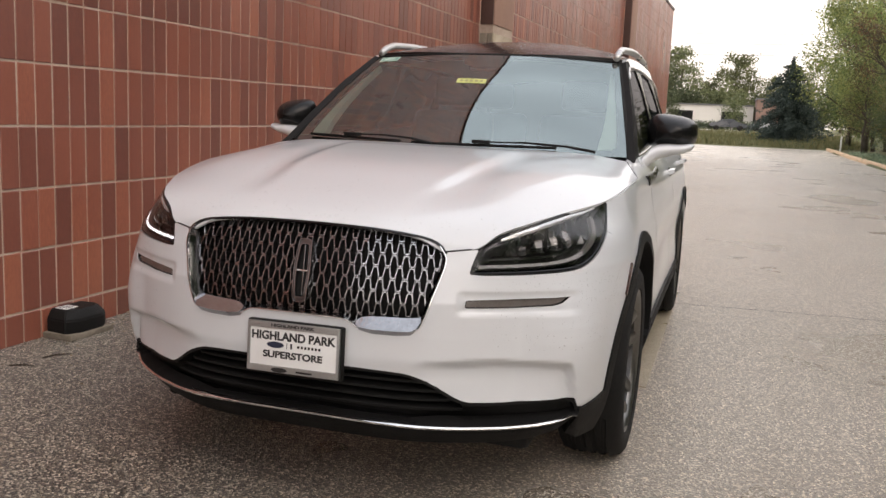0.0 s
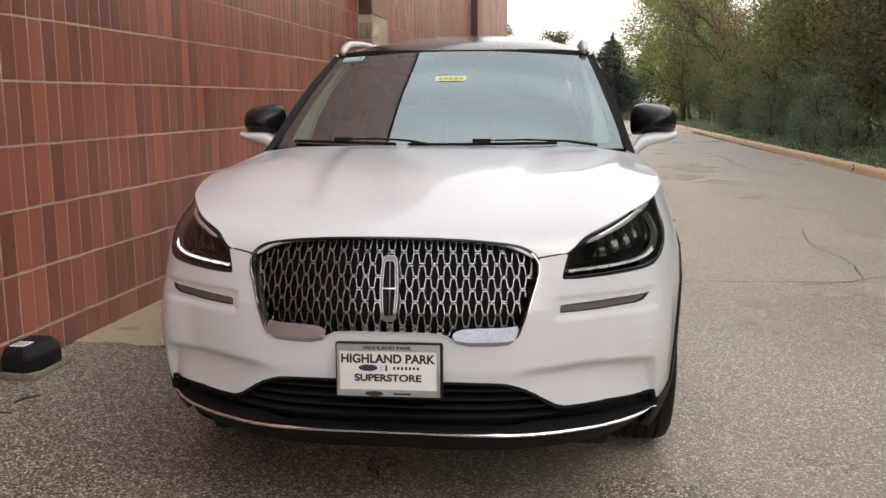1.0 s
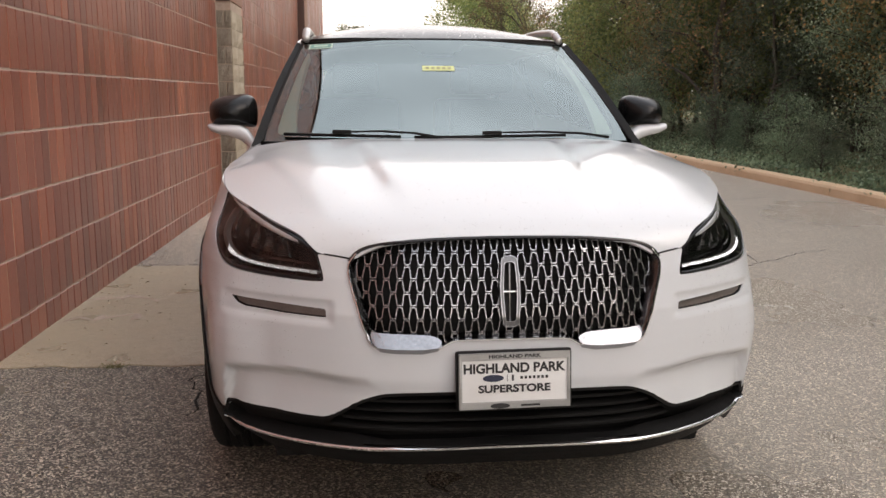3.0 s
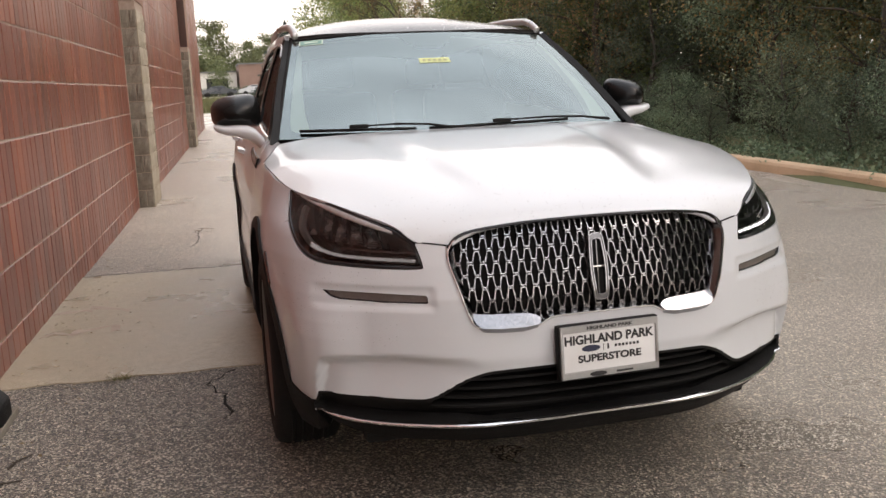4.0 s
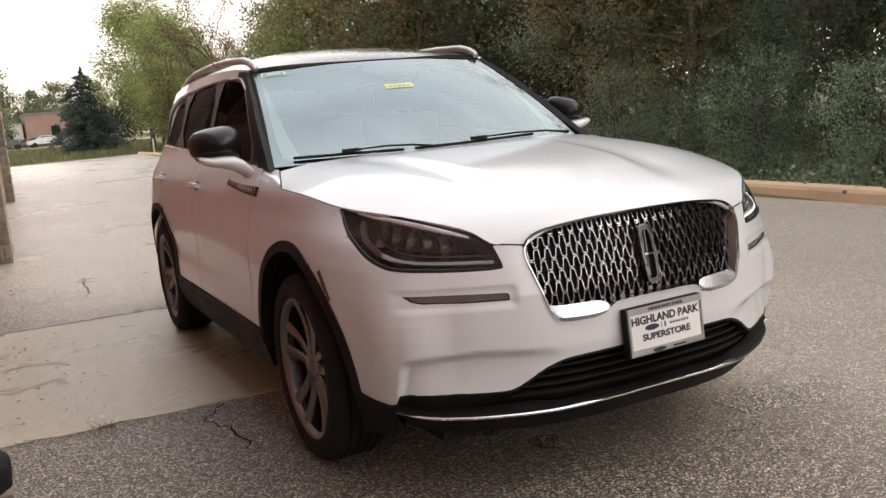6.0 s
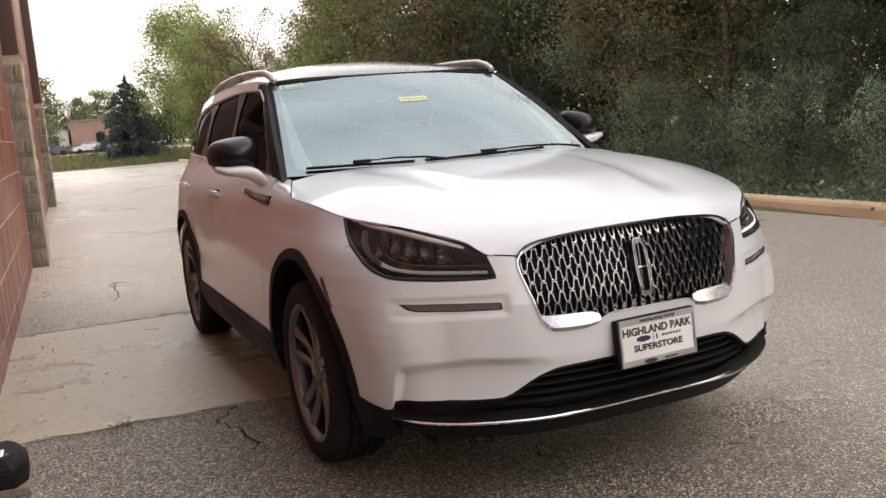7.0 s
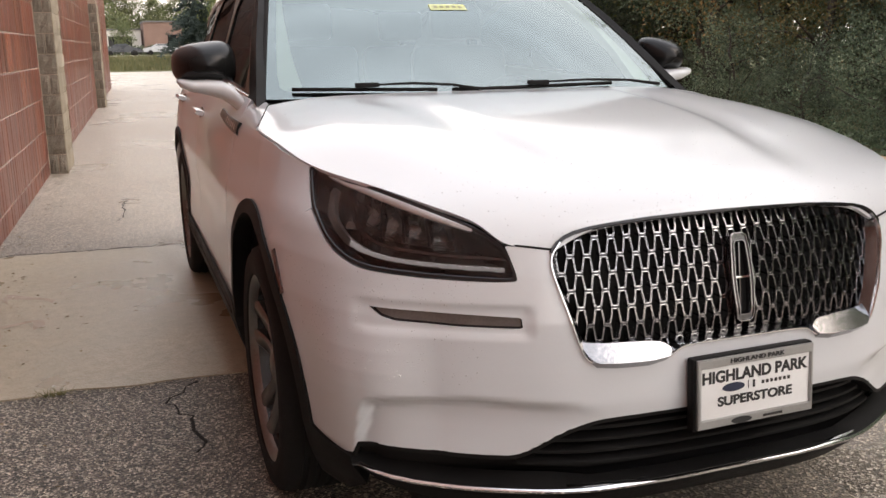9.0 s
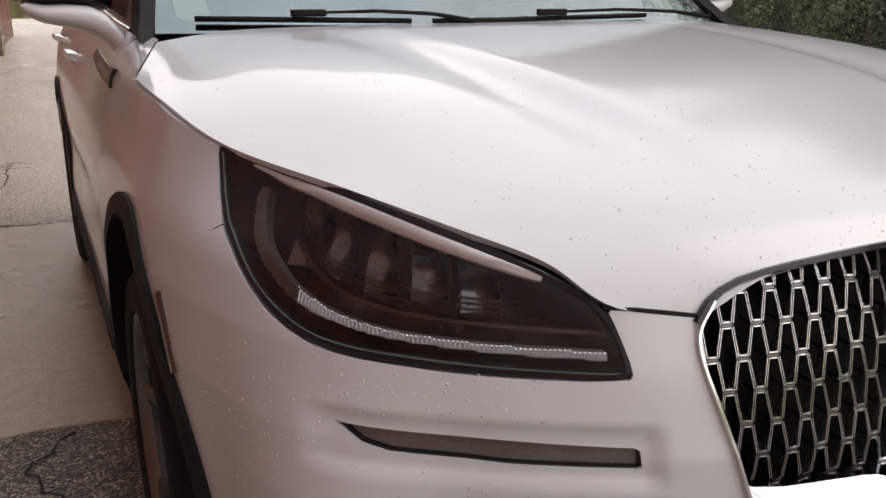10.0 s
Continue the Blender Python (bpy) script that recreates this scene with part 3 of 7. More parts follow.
tagged(wall_west, "tall wall of upright dark red glazed bricks with pale mortar", "wall", kind="structure")
part("upper_wall", box_mesh("upper_wall", (-0.40, WALL_FROM, WALL_H), (-0.0045, STEP_Y, TALL_H), M["mortar"]), wall_west)
part("coping", box_mesh("coping", (-0.45, STEP_Y, WALL_H), (0.03, WALL_TO, WALL_H + 0.08), M["brown_metal"], 0.006), wall_west)
part("coping", box_mesh("coping", (-0.45, WALL_FROM, TALL_H), (0.03, STEP_Y + 0.03, TALL_H + 0.08), M["brown_metal"], 0.006), wall_west)
wall_end = part("return_wall", box_mesh("return_wall", (-14, WALL_TO - 0.4, -0.1), (-0.40, WALL_TO, WALL_H), M["brick"]), wall_west)


def block_mesh(w, d, h, seed, mat=None):
    """A split-face block: a bevelled box with a rough, uneven front."""
    rng = random.Random(seed)
    bm = bmesh.new()
    bmesh.ops.create_grid(bm, x_segments=4, y_segments=3, size=0.5)
    for v in bm.verts:
        u, t = v.co.x, v.co.y
        inner = abs(u) < 0.49 and abs(t) < 0.49
        v.co = (d + (rng.uniform(-0.004, 0.014) if inner else -0.006), u * w, t * h)
    edge = [e for e in bm.edges if e.is_boundary]
    ext = bmesh.ops.extrude_edge_only(bm, edges=edge)
    for v in [g for g in ext["geom"] if isinstance(g, bmesh.types.BMVert)]:
        v.co.x = 0.0
    return bm_mesh("stone_block", bm, mat or M["stone"])


def pilaster(y0, label, top):
    pil = thing("pilaster", label, "pilaster", WALL @ pose(0, y0, 0), "pilasters along the wall", "structure")
    w, d, h, zt = 0.90, 0.18, 0.205, 2.36
    part("core", box_mesh("core", (-0.02, -w / 2 + 0.012, 0), (d - 0.012, w / 2 - 0.012, zt), M["mortar"]), pil)
    fronts = [block_mesh(w / 2 - 0.004, 0.012, h - 0.004, k, M["pale_stone"]) for k in range(4)]
    sides = [block_mesh(d / 2 - 0.006, 0.012, h - 0.008, 10 + k) for k in range(4)] + [block_mesh(d - 0.008, 0.012, h - 0.008, 20 + k) for k in range(2)]
    row, z = 0, h / 2
    while z + h / 2 < zt + 0.02:
        for k, yy in enumerate((-w / 4, w / 4)):
            part("stone_block", fronts[(row + k) % 4], pil, m=pose(d - 0.012, yy, z))
        for face, sgn in ((-90, -1), (90, 1)):
            if row % 2:
                part("stone_block", sides[4 + row % 2], pil, m=pose(d / 2, sgn * (w / 2 - 0.012), z, 0, 0, face))
            else:
                for k, xx in enumerate((d * 0.25, d * 0.75)):
                    part("stone_block", sides[(row + k) % 4], pil, m=pose(xx, sgn * (w / 2 - 0.012), z, 0, 0, face))
        row += 1
        z += h
    part("upper_shaft", box_mesh("upper_shaft", (-0.02, -w / 2 + 0.02, zt), (d, w / 2, top - 0.01), M["pale_brick"], 0.004), pil, "pale pinkish brick upper shaft")
    part("side_casing", box_mesh("side_casing", (-0.01, -w / 2 - 0.004, zt), (d - 0.012, -w / 2 + 0.018, top - 0.02), M["brown_metal"], 0.004), pil, "dark brown metal casing")
    part("sealant", box_mesh("sealant", (-0.01, -w / 2 - 0.016, 0), (0.006, -w / 2 - 0.005, top - 0.02), M["mortar"]), pil, "pale joint sealant")
    return pil


pilaster(8.58 - 1.0 + 0.45, "rough stone block pilaster standing against the brick wall", TALL_H)
pilaster(20.0 - 1.0 + 0.45, "distant stone block pilaster with a brown upper half", TALL_H)

from mathutils.geometry import delaunay_2d_cdt

# ---- the white crossover ----
N_PLAN, Y_SIDE, ARC = 2.6, 0.89, 400


def nose(z):
    """How far the fascia lies behind the foremost point at height z."""
    return tab(z, (0.18, 0.24, 0.33, 0.45, 0.6, 0.7, 0.8, 0.9, 1.0, 1.1), (0.12, 0.06, 0.02, 0.012, 0.015, 0.02, 0.045, 0.075, 0.115, 0.16))


def half_width(z, y=0.0):
    w = tab(z, (0.18, 0.24, 0.3, 0.38, 0.5, 0.7, 0.8, 0.88, 0.95, 1.0, 1.05, 1.1, 1.15, 1.22),
            (0.84, 0.88, 0.906, 0.924, 0.931, 0.933, 0.925, 0.905, 0.876, 0.856, 0.838, 0.82, 0.803, 0.785))
    back = ease(y, 1.1, 2.3)
    w += tab(y, (0.72, 1.0, 1.3, 2.3), (0, 0.026, 0.027, 0.034)) * math.exp(-((z - 1.02 + 0.02 * back) / (0.075 + 0.035 * back if z < 1.02 else 0.042 + 0.068 * ease(y, 1.4, 2.0))) ** 2)
    w -= back * ease(4.7 - y, 0, 0.9) * 0.02 * math.exp(-((z - 0.62) / 0.13) ** 2) * (1 - ease(abs(y - 2.35), 0.9, 1.3))
    return w - 0.16 * ease(y, 3.7, 4.75) ** 1.6


_phi = np.linspace(0, math.pi / 2, ARC)
_px = 0.942 * np.sin(_phi) ** (2 / N_PLAN)
_py = Y_SIDE - (Y_SIDE - 0.02) * np.cos(_phi) ** (2 / N_PLAN)
_arc = np.concatenate([[0], np.cumsum(np.hypot(np.diff(_px), np.diff(_py)))])
FRONT_ARC = float(_arc[-1])


def shell(a, z):
    """The body's outer surface: a is the way round the plan from the car's middle, negative towards -x."""
    s = abs(a)
    if s < FRONT_ARC:
        phi = float(np.interp(s, _arc, _phi))
        c = math.cos(phi) ** (2 / N_PLAN)
        y = nose(z) * c + Y_SIDE * (1 - c)
        x = half_width(z, y) * math.sin(phi) ** (2 / N_PLAN)
    else:
        y = Y_SIDE + s - FRONT_ARC
        x = half_width(z, y)
    return math.copysign(x, a), y, z


def arc_of_x(x, z):
    phi = math.asin(min(1.0, abs(x) / half_width(z)) ** (N_PLAN / 2))
    return math.copysign(float(np.interp(phi, _phi, _arc)), x)


def arc_of_y(y, z):
    if y >= Y_SIDE:
        return FRONT_ARC + y - Y_SIDE
    c = min(1.0, (Y_SIDE - y) / (Y_SIDE - nose(z)))
    return float(np.interp(math.acos(c ** (N_PLAN / 2)), _phi, _arc))


def scoop(a, z):
    """The hollows and swells of the bumper: positive goes inwards."""
    s = abs(a)
    top = tab(s, (0.36, 0.40, 0.63, 0.83, 0.9), (0.515, 0.53, 0.535, 0.522, 0.50))
    end = 0.842 + (0.53 - z) * 0.32
    depth = tab(z, (0.38, 0.45, 0.53), (0.018, 0.030, 0.042))
    hollow = depth * ease(top - z, -0.004, 0.030) * (1 - ease(s, end, end + 0.020)) * ease(s, 0.33, 0.62)
    edge = tab(z, (0.48, 0.62, 0.84), (0.40, 0.43, 0.475))
    swell = 0.008 * (1 - ease(s, edge - 0.03, edge + 0.17)) * ease(z, 0.47, 0.53) * (1 - ease(z, 0.85, 0.90))
    flare = tab(z, (0.26, 0.34, 0.38, 0.43, 0.48, 0.515, 0.54, 0.575, 0.625, 0.70, 0.76, 0.86), (0.004, 0.014, 0.019, 0.024, 0.029, 0.033, 0.035, 0.036, 0.032, 0.018, 0.010, 0)) * ease(s, 0.69, 0.86) * (1 - ease(s, 0.89, 1.10))
    # above the lamps the corner leans back to meet the bonnet
    lean = tab(s, (0.55, 0.65, 0.75, 0.85, 0.95, 1.06, 1.2, 1.36), (0, 0.004, 0.012, 0.028, 0.046, 0.046, 0.022, 0)) * ease(z, 0.85, 0.985)
    pocket = 0.007 * ease(s, 0.480, 0.512) * (1 - ease(s, 0.845, 0.905)) * ease(z, 0.664, 0.686) * (1 - ease(z, 0.722, 0.744))
    return hollow - swell - flare + lean + pocket


def skin(a, z, out=0.0):
    """The shell with the bumper's hollows, moved outwards by out."""
    x, y, z = shell(a, z)
    d = (scoop(a, z) if abs(a) < 1.37 and z < 1.1 else 0.0) - out
    if d:
        e = 1e-3
        ax, ay, _ = shell(a + e, z)
        tx, ty = ax - x, ay - y
        n = math.hypot(tx, ty) or 1.0
        x, y = x - d * ty / n, y + d * tx / n
    return x, y, z


def smooth_line(points, step, closed=False, rounds=1):
    """Corner-cut and evenly respaced copy of a line."""
    pts = [np.array(p, float) for p in points]
    for _ in range(rounds):
        nxt = [] if closed else [pts[0]]
        for k in range(len(pts) if closed else len(pts) - 1):
            p, q = pts[k], pts[(k + 1) % len(pts)]
            nxt += [0.75 * p + 0.25 * q, 0.25 * p + 0.75 * q]
        pts = nxt if closed else nxt + [pts[-1]]
    out = []
    for k in range(len(pts) if closed else len(pts) - 1):
        p, q = pts[k], pts[(k + 1) % len(pts)]
        n = max(1, int(np.linalg.norm(q - p) / step))
        out += [p + (q - p) * j / n for j in range(n)]
    return out if closed else out + [pts[-1]]


def inside(poly, pts):
    x, y = pts[:, 0], pts[:, 1]
    res = np.zeros(len(pts), bool)
    px, py = poly[:, 0], poly[:, 1]
    j = len(poly) - 1
    for i in range(len(poly)):
        cross = (py[i] > y) != (py[j] > y)
        with np.errstate(divide="ignore", invalid="ignore"):
            res ^= cross & (x < (px[j] - px[i]) * (y - py[i]) / (py[j] - py[i] + 1e-15) + px[i])
        j = i
    return res


def outward_normal(surf, u, v, e=2e-3):
    a, b = Vector(surf(u + e, v)) - Vector(surf(u - e, v)), Vector(surf(u, v + e)) - Vector(surf(u, v - e))
    return a.cross(b).normalized()


def panel_mesh(name, outer, holes, surf, mat, step=0.03, flange=0.02, mirror=False, lift=0.0, flip=False):
    """A sheet on surf(u, v), cut to an outline with holes, its edges folded inwards. outer and holes are closed lines in (u, v)."""
    from_cdt = delaunay_2d_cdt
    loops = [np.array(outer)] + [np.array(h) for h in holes]
    verts2, edges = [], []
    for loop in loops:
        b = len(verts2)
        verts2 += [Vector((float(p[0]), float(p[1]))) for p in loop]
        edges += [(b + k, b + (k + 1) % len(loop)) for k in range(len(loop))]
    nb = len(verts2)
    lo, hi = loops[0].min(0), loops[0].max(0)
    gu, gv = np.arange(lo[0] + step / 2, hi[0], step), np.arange(lo[1] + step / 2, hi[1], step)
    pts = np.array([(u + (step / 2 if k % 2 else 0), v) for k, v in enumerate(gv) for u in gu]) if len(gu) and len(gv) else np.zeros((0, 2))
    if len(pts):
        keep = inside(loops[0], pts)
        for h in loops[1:]:
            keep &= ~inside(h, pts)
        pts = pts[keep]
    if len(pts):
        edge_pts = np.concatenate(loops)
        far = np.array([((edge_pts - p) ** 2).sum(1).min() > (0.45 * step) ** 2 for p in pts])
        pts = pts[far]
    verts2 += [Vector((float(p[0]), float(p[1]))) for p in pts]
    v2, _, tris, *_ = from_cdt(verts2, edges, [], 0, 1e-6)
    v2 = np.array([tuple(v) for v in v2])
    cen = np.array([v2[list(t)].mean(0) for t in tris])
    keep = inside(loops[0], cen)
    for h in loops[1:]:
        keep &= ~inside(h, cen)
    tris = [tuple(t) for t, k in zip(tris, keep) if k]
    verts, normals = [], []
    for u, v in v2:
        n = outward_normal(surf, u, v)
        if flip:
            n = -n
        verts.append(Vector(surf(u, v)) + lift * n)
        normals.append(n)
    faces = []
    count = {}
    for t in tris:
        a, b, c = (verts[i] for i in t)
        f = (b - a).cross(c - a)
        t = t if f.dot(normals[t[0]] + normals[t[1]] + normals[t[2]]) > 0 else t[::-1]
        faces.append(t)
        for k in range(3):
            e = (t[k], t[(k + 1) % 3])
            count[frozenset(e)] = None if frozenset(e) in count else e
    if flange:
        for e in [e for e in count.values() if e]:
            i, j = e
            side = (verts[j] - verts[i]).cross(normals[i])
            if side.length < 1e-9:
                continue
            side.normalize()
            b = len(verts)
            verts += [verts[i], verts[j], verts[j] - flange * normals[j], verts[i] - flange * normals[i]]
            normals += [side] * 4
            faces.append((b + 1, b, b + 3, b + 2))
    if mirror:
        verts = [Vector((-p.x, p.y, p.z)) for p in verts]
        normals = [Vector((-p.x, p.y, p.z)) for p in normals]
        faces = [f[::-1] for f in faces]
    return make_mesh(name, verts, faces, mat, smooth=True, normals=normals)


def strip_mesh(name, line, surf, width, out, mat, mirror=False, closed=False, depth=0.012):
    """A trim bar with a rounded face along a (u, v) line on surf."""
    verts, faces = [], []
    n = len(line)
    section = [(-0.5, -depth), (-0.5, 0.4 * out), (-0.3, out), (0.3, out), (0.5, 0.4 * out), (0.5, -depth)]
    for k in range(n):
        p, q = (line[(k - 1) % n], line[(k + 1) % n]) if closed else (line[max(k - 1, 0)], line[min(k + 1, n - 1)])
        t = Vector(surf(*q)) - Vector(surf(*p))
        nn = outward_normal(surf, *line[k])
        side = t.cross(nn).normalized()
        c = Vector(surf(*line[k]))
        w = width(k / (n - 1)) if callable(width) else width
        for s, o in section:
            verts.append(c + s * w * side + o * nn)
    m = len(section)
    for k in range(n if closed else n - 1):
        k2 = (k + 1) % n
        for j in range(m - 1):
            faces.append((k * m + j, k * m + j + 1, k2 * m + j + 1, k2 * m + j))
    if not closed:
        faces += [tuple(range(m)), tuple((n - 1) * m + j for j in range(m))[::-1]]
    if mirror:
        verts = [Vector((-p.x, p.y, p.z)) for p in verts]
    bm = bmesh.new()
    vs = [bm.verts.new(v) for v in verts]
    for f in faces:
        bm.faces.new([vs[i] for i in f])
    return bm_mesh(name, bm, mat, smooth=True)


def patch_mesh(name, rows, mat, thick=0.0, flip=False):
    """A smooth sheet through rows of points."""
    n = len(rows[0])
    verts = [Vector(p) for r in rows for p in r]
    faces = [(j * n + i, j * n + i + 1, (j + 1) * n + i + 1, (j + 1) * n + i) for j in range(len(rows) - 1) for i in range(n - 1)]
    if flip:
        faces = [f[::-1] for f in faces]
    if thick:
        me = make_mesh(name, verts, faces, mat, smooth=True)
        nor = [Vector(v.normal) for v in me.vertices]
        bpy.data.meshes.remove(me)
        ring = list(range(n)) + [j * n + n - 1 for j in range(1, len(rows))] + [(len(rows) - 1) * n + i for i in range(n - 2, -1, -1)] + [j * n for j in range(len(rows) - 2, 0, -1)]
        b = len(verts)
        normals = list(nor)
        for k in range(len(ring)):
            i, j = ring[k], ring[(k + 1) % len(ring)]
            side = (verts[j] - verts[i]).cross(nor[i]) * (-1 if flip else 1)
            side = side.normalized() if side.length > 1e-9 else nor[i]
            c = len(verts)
            verts += [verts[i], verts[j], verts[j] - thick * nor[j], verts[i] - thick * nor[i]]
            normals += [side] * 4
            faces.append((c + 1, c, c + 3, c + 2) if not flip else (c, c + 1, c + 2, c + 3))
        return make_mesh(name, verts, faces, mat, smooth=True, normals=normals)
    return make_mesh(name, verts, faces, mat, smooth=True)


def arch(y0, r, a0, a1, n=28, zc=0.36):
    """An arc round a wheel's axle, in (arc, z); angles from the rear, upwards."""
    out = []
    for k in range(n + 1):
        t = radians(a0 + (a1 - a0) * k / n)
        y, z = y0 + r * math.cos(t), zc + r * math.sin(t)
        out.append((arc_of_y(y, z), z))
    return out


FRONT_AXLE, REAR_AXLE, AXLE_Z, TYRE_R = 0.965, 3.70, 0.362, 0.362
car = thing("car", "white crossover with black roof and chrome grille parked by the wall", "car")
P = M["paint"]

# outlines on the shell, one half each, in (arc, z)
HEADLIGHT = [(0.522, 0.800), (0.529, 0.790), (0.548, 0.789), (0.695, 0.793), (0.777, 0.797), (0.850, 0.800), (0.905, 0.808), (0.975, 0.834), (1.045, 0.880), (1.092, 0.899), (1.148, 0.936), (1.182, 0.968), (1.195, 0.983),
             (0.950, 0.961), (0.885, 0.953), (0.824, 0.944), (0.743, 0.928), (0.663, 0.907), (0.597, 0.883), (0.558, 0.861), (0.538, 0.838)]
STRIP = [(0.514, 0.710), (0.512, 0.692), (0.518, 0.689), (0.657, 0.690), (0.790, 0.695), (0.822, 0.702), (0.853, 0.720), (0.653, 0.717), (0.520, 0.713)]
GRILLE = [(0.0, 0.902), (0.19, 0.899), (0.305, 0.891), (0.388, 0.880), (0.430, 0.864), (0.450, 0.838), (0.447, 0.810), (0.430, 0.760), (0.410, 0.700), (0.390, 0.640),
          (0.378, 0.622), (0.355, 0.613), (0.200, 0.613), (0.180, 0.628), (0.155, 0.640), (0.0, 0.640)]
INTAKE_TOP = [(0.0, 0.493), (0.168, 0.493), (0.330, 0.488), (0.370, 0.480), (0.424, 0.459), (0.480, 0.424), (0.517, 0.404), (0.555, 0.397), (0.728, 0.397), (0.893, 0.399), (0.918, 0.357)]
CHIN_TOP = [(0.0, 0.342), (0.290, 0.336), (0.378, 0.331), (0.560, 0.325), (0.741, 0.323), (0.860, 0.332), (0.918, 0.345)]


def both(half):
    """A half outline from the middle outwards and its mirror image, as one open line from -a to +a."""
    return [(-a, z) for a, z in reversed(half)] + [(a, z) for a, z in half if a > 1e-6]


# bumper: upper edge along the grille, lamps and wings; lower edge along the arches and the intake
half_top = [(0.0, 0.640)] + list(reversed(GRILLE[5:-1])) + [(0.440, 0.850), (0.528, 0.860), (0.548, 0.860), (0.538, 0.842), (0.518, 0.796), (0.524, 0.785)] + [(a, z - 0.006) for a, z in HEADLIGHT[3:7]] + \
    [(0.980, 0.828), (1.050, 0.875), (1.095, 0.897)]
arch_front = [p for p in arch(FRONT_AXLE, 0.490, 90, 178, 40) if p[1] < 0.795 and p[1] > 0.39]
half_low = [(1.072, 0.381), (1.016, 0.370), (0.922, 0.356), (0.897, 0.397)] + list(reversed(INTAKE_TOP[:-2]))
upper = smooth_line(both(half_top), 0.018)
right_side = smooth_line([half_top[-1]] + arch_front + half_low[:4], 0.018)[1:-1]
lower = smooth_line(both(INTAKE_TOP[:-2] + [(0.897, 0.397)]), 0.018)
bumper_outline = upper + right_side + list(reversed(lower)) + [(-a, z) for a, z in reversed(right_side)]
strip_line = smooth_line(STRIP, 0.012, closed=True, rounds=0)
bumper = part("front_bumper", panel_mesh("front_bumper", bumper_outline, [strip_line, [(-a, z) for a, z in strip_line]], skin, P, 0.0095, 0.03), car, "white sculpted front bumper")

for mirror in (False, True):
    # the shell's positive arc is +x; the near side is -x
    flipm = not mirror
    strip = part("strip_lamp", panel_mesh("strip_lamp", strip_line, [], lambda a, z: skin(a, z, -0.009), M["amber_grey"], 0.02, 0.01, mirror=flipm), bumper, "thin smoked lamp strip")
    # the shaded gap under the bonnet's front edge, drawn as a dark strip
    part("bonnet_seal", strip_mesh("bonnet_seal", smooth_line([(0.436, 0.8500), (0.480, 0.8555), (0.530, 0.8605), (0.552, 0.8610)], 0.012), skin, 0.0048, 0.0016, M["black_plastic"], mirror=flipm), bumper, "dark strip for the shaded gap under the bonnet edge")
    part("strip_frame", strip_mesh("strip_frame", strip_line, lambda a, z: skin(a, z, -0.008), 0.006, 0.004, M["black_gloss"], mirror=flipm, closed=True), strip)

# grille: chrome surround, dark backing, honeycomb of upright cells, emblem
grille = part("grille", panel_mesh("grille", smooth_line([(-a, z) for a, z in reversed(GRILLE[1:-1])] + GRILLE, 0.02, closed=False), [], lambda a, z: skin(a, z, -0.075), M["black_plastic"], 0.05, 0.0), car, "black backed grille with a chrome honeycomb")
part("surround", strip_mesh("surround", smooth_line([(-a, z) for a, z in GRILLE[4:-1]] + [(a, z) for a, z in reversed(GRILLE[4:])], 0.015, rounds=2), skin, 0.0045, 0.007, M["chrome"], depth=0.055), grille, "thin chrome surround")
bevel_line = smooth_line([(-a, z) for a, z in GRILLE[4:-1]] + [(a, z) for a, z in reversed(GRILLE[4:])], 0.015, rounds=2)
part("surround_bevel", patch_mesh("surround_bevel", [[skin(a, z, 0.002) for a, z in bevel_line], [skin(a * 0.972, 0.757 + (z - 0.757) * 0.965, -0.020) for a, z in bevel_line], [skin(a * 0.968, 0.757 + (z - 0.757) * 0.955, -0.060) for a, z in bevel_line]], M["emblem"], flip=True), grille, "chrome inner bevel")
part("top_lip", strip_mesh("top_lip", smooth_line(both([(a, z + 0.006) for a, z in GRILLE[:6]]), 0.02), skin, 0.009, 0.007, M["black_gloss"], depth=0.02), grille)
WEDGE = [(0.186, 0.634), (0.204, 0.617), (0.352, 0.617), (0.374, 0.626), (0.388, 0.648), (0.394, 0.662), (0.376, 0.652), (0.240, 0.650), (0.205, 0.646)]
for mirror in (False, True):
    part("chrome_wedge", panel_mesh("chrome_wedge", smooth_line(WEDGE, 0.012, closed=True), [], lambda a, z: skin(a, z, 0.018 - 0.95 * (z - 0.617)), M["wedge"], 0.02, 0.03, mirror=not mirror), grille, "polished chrome wedge")


def grille_surface(a, z, back=0.0):
    return Vector(skin(a, z, -0.027 - back))


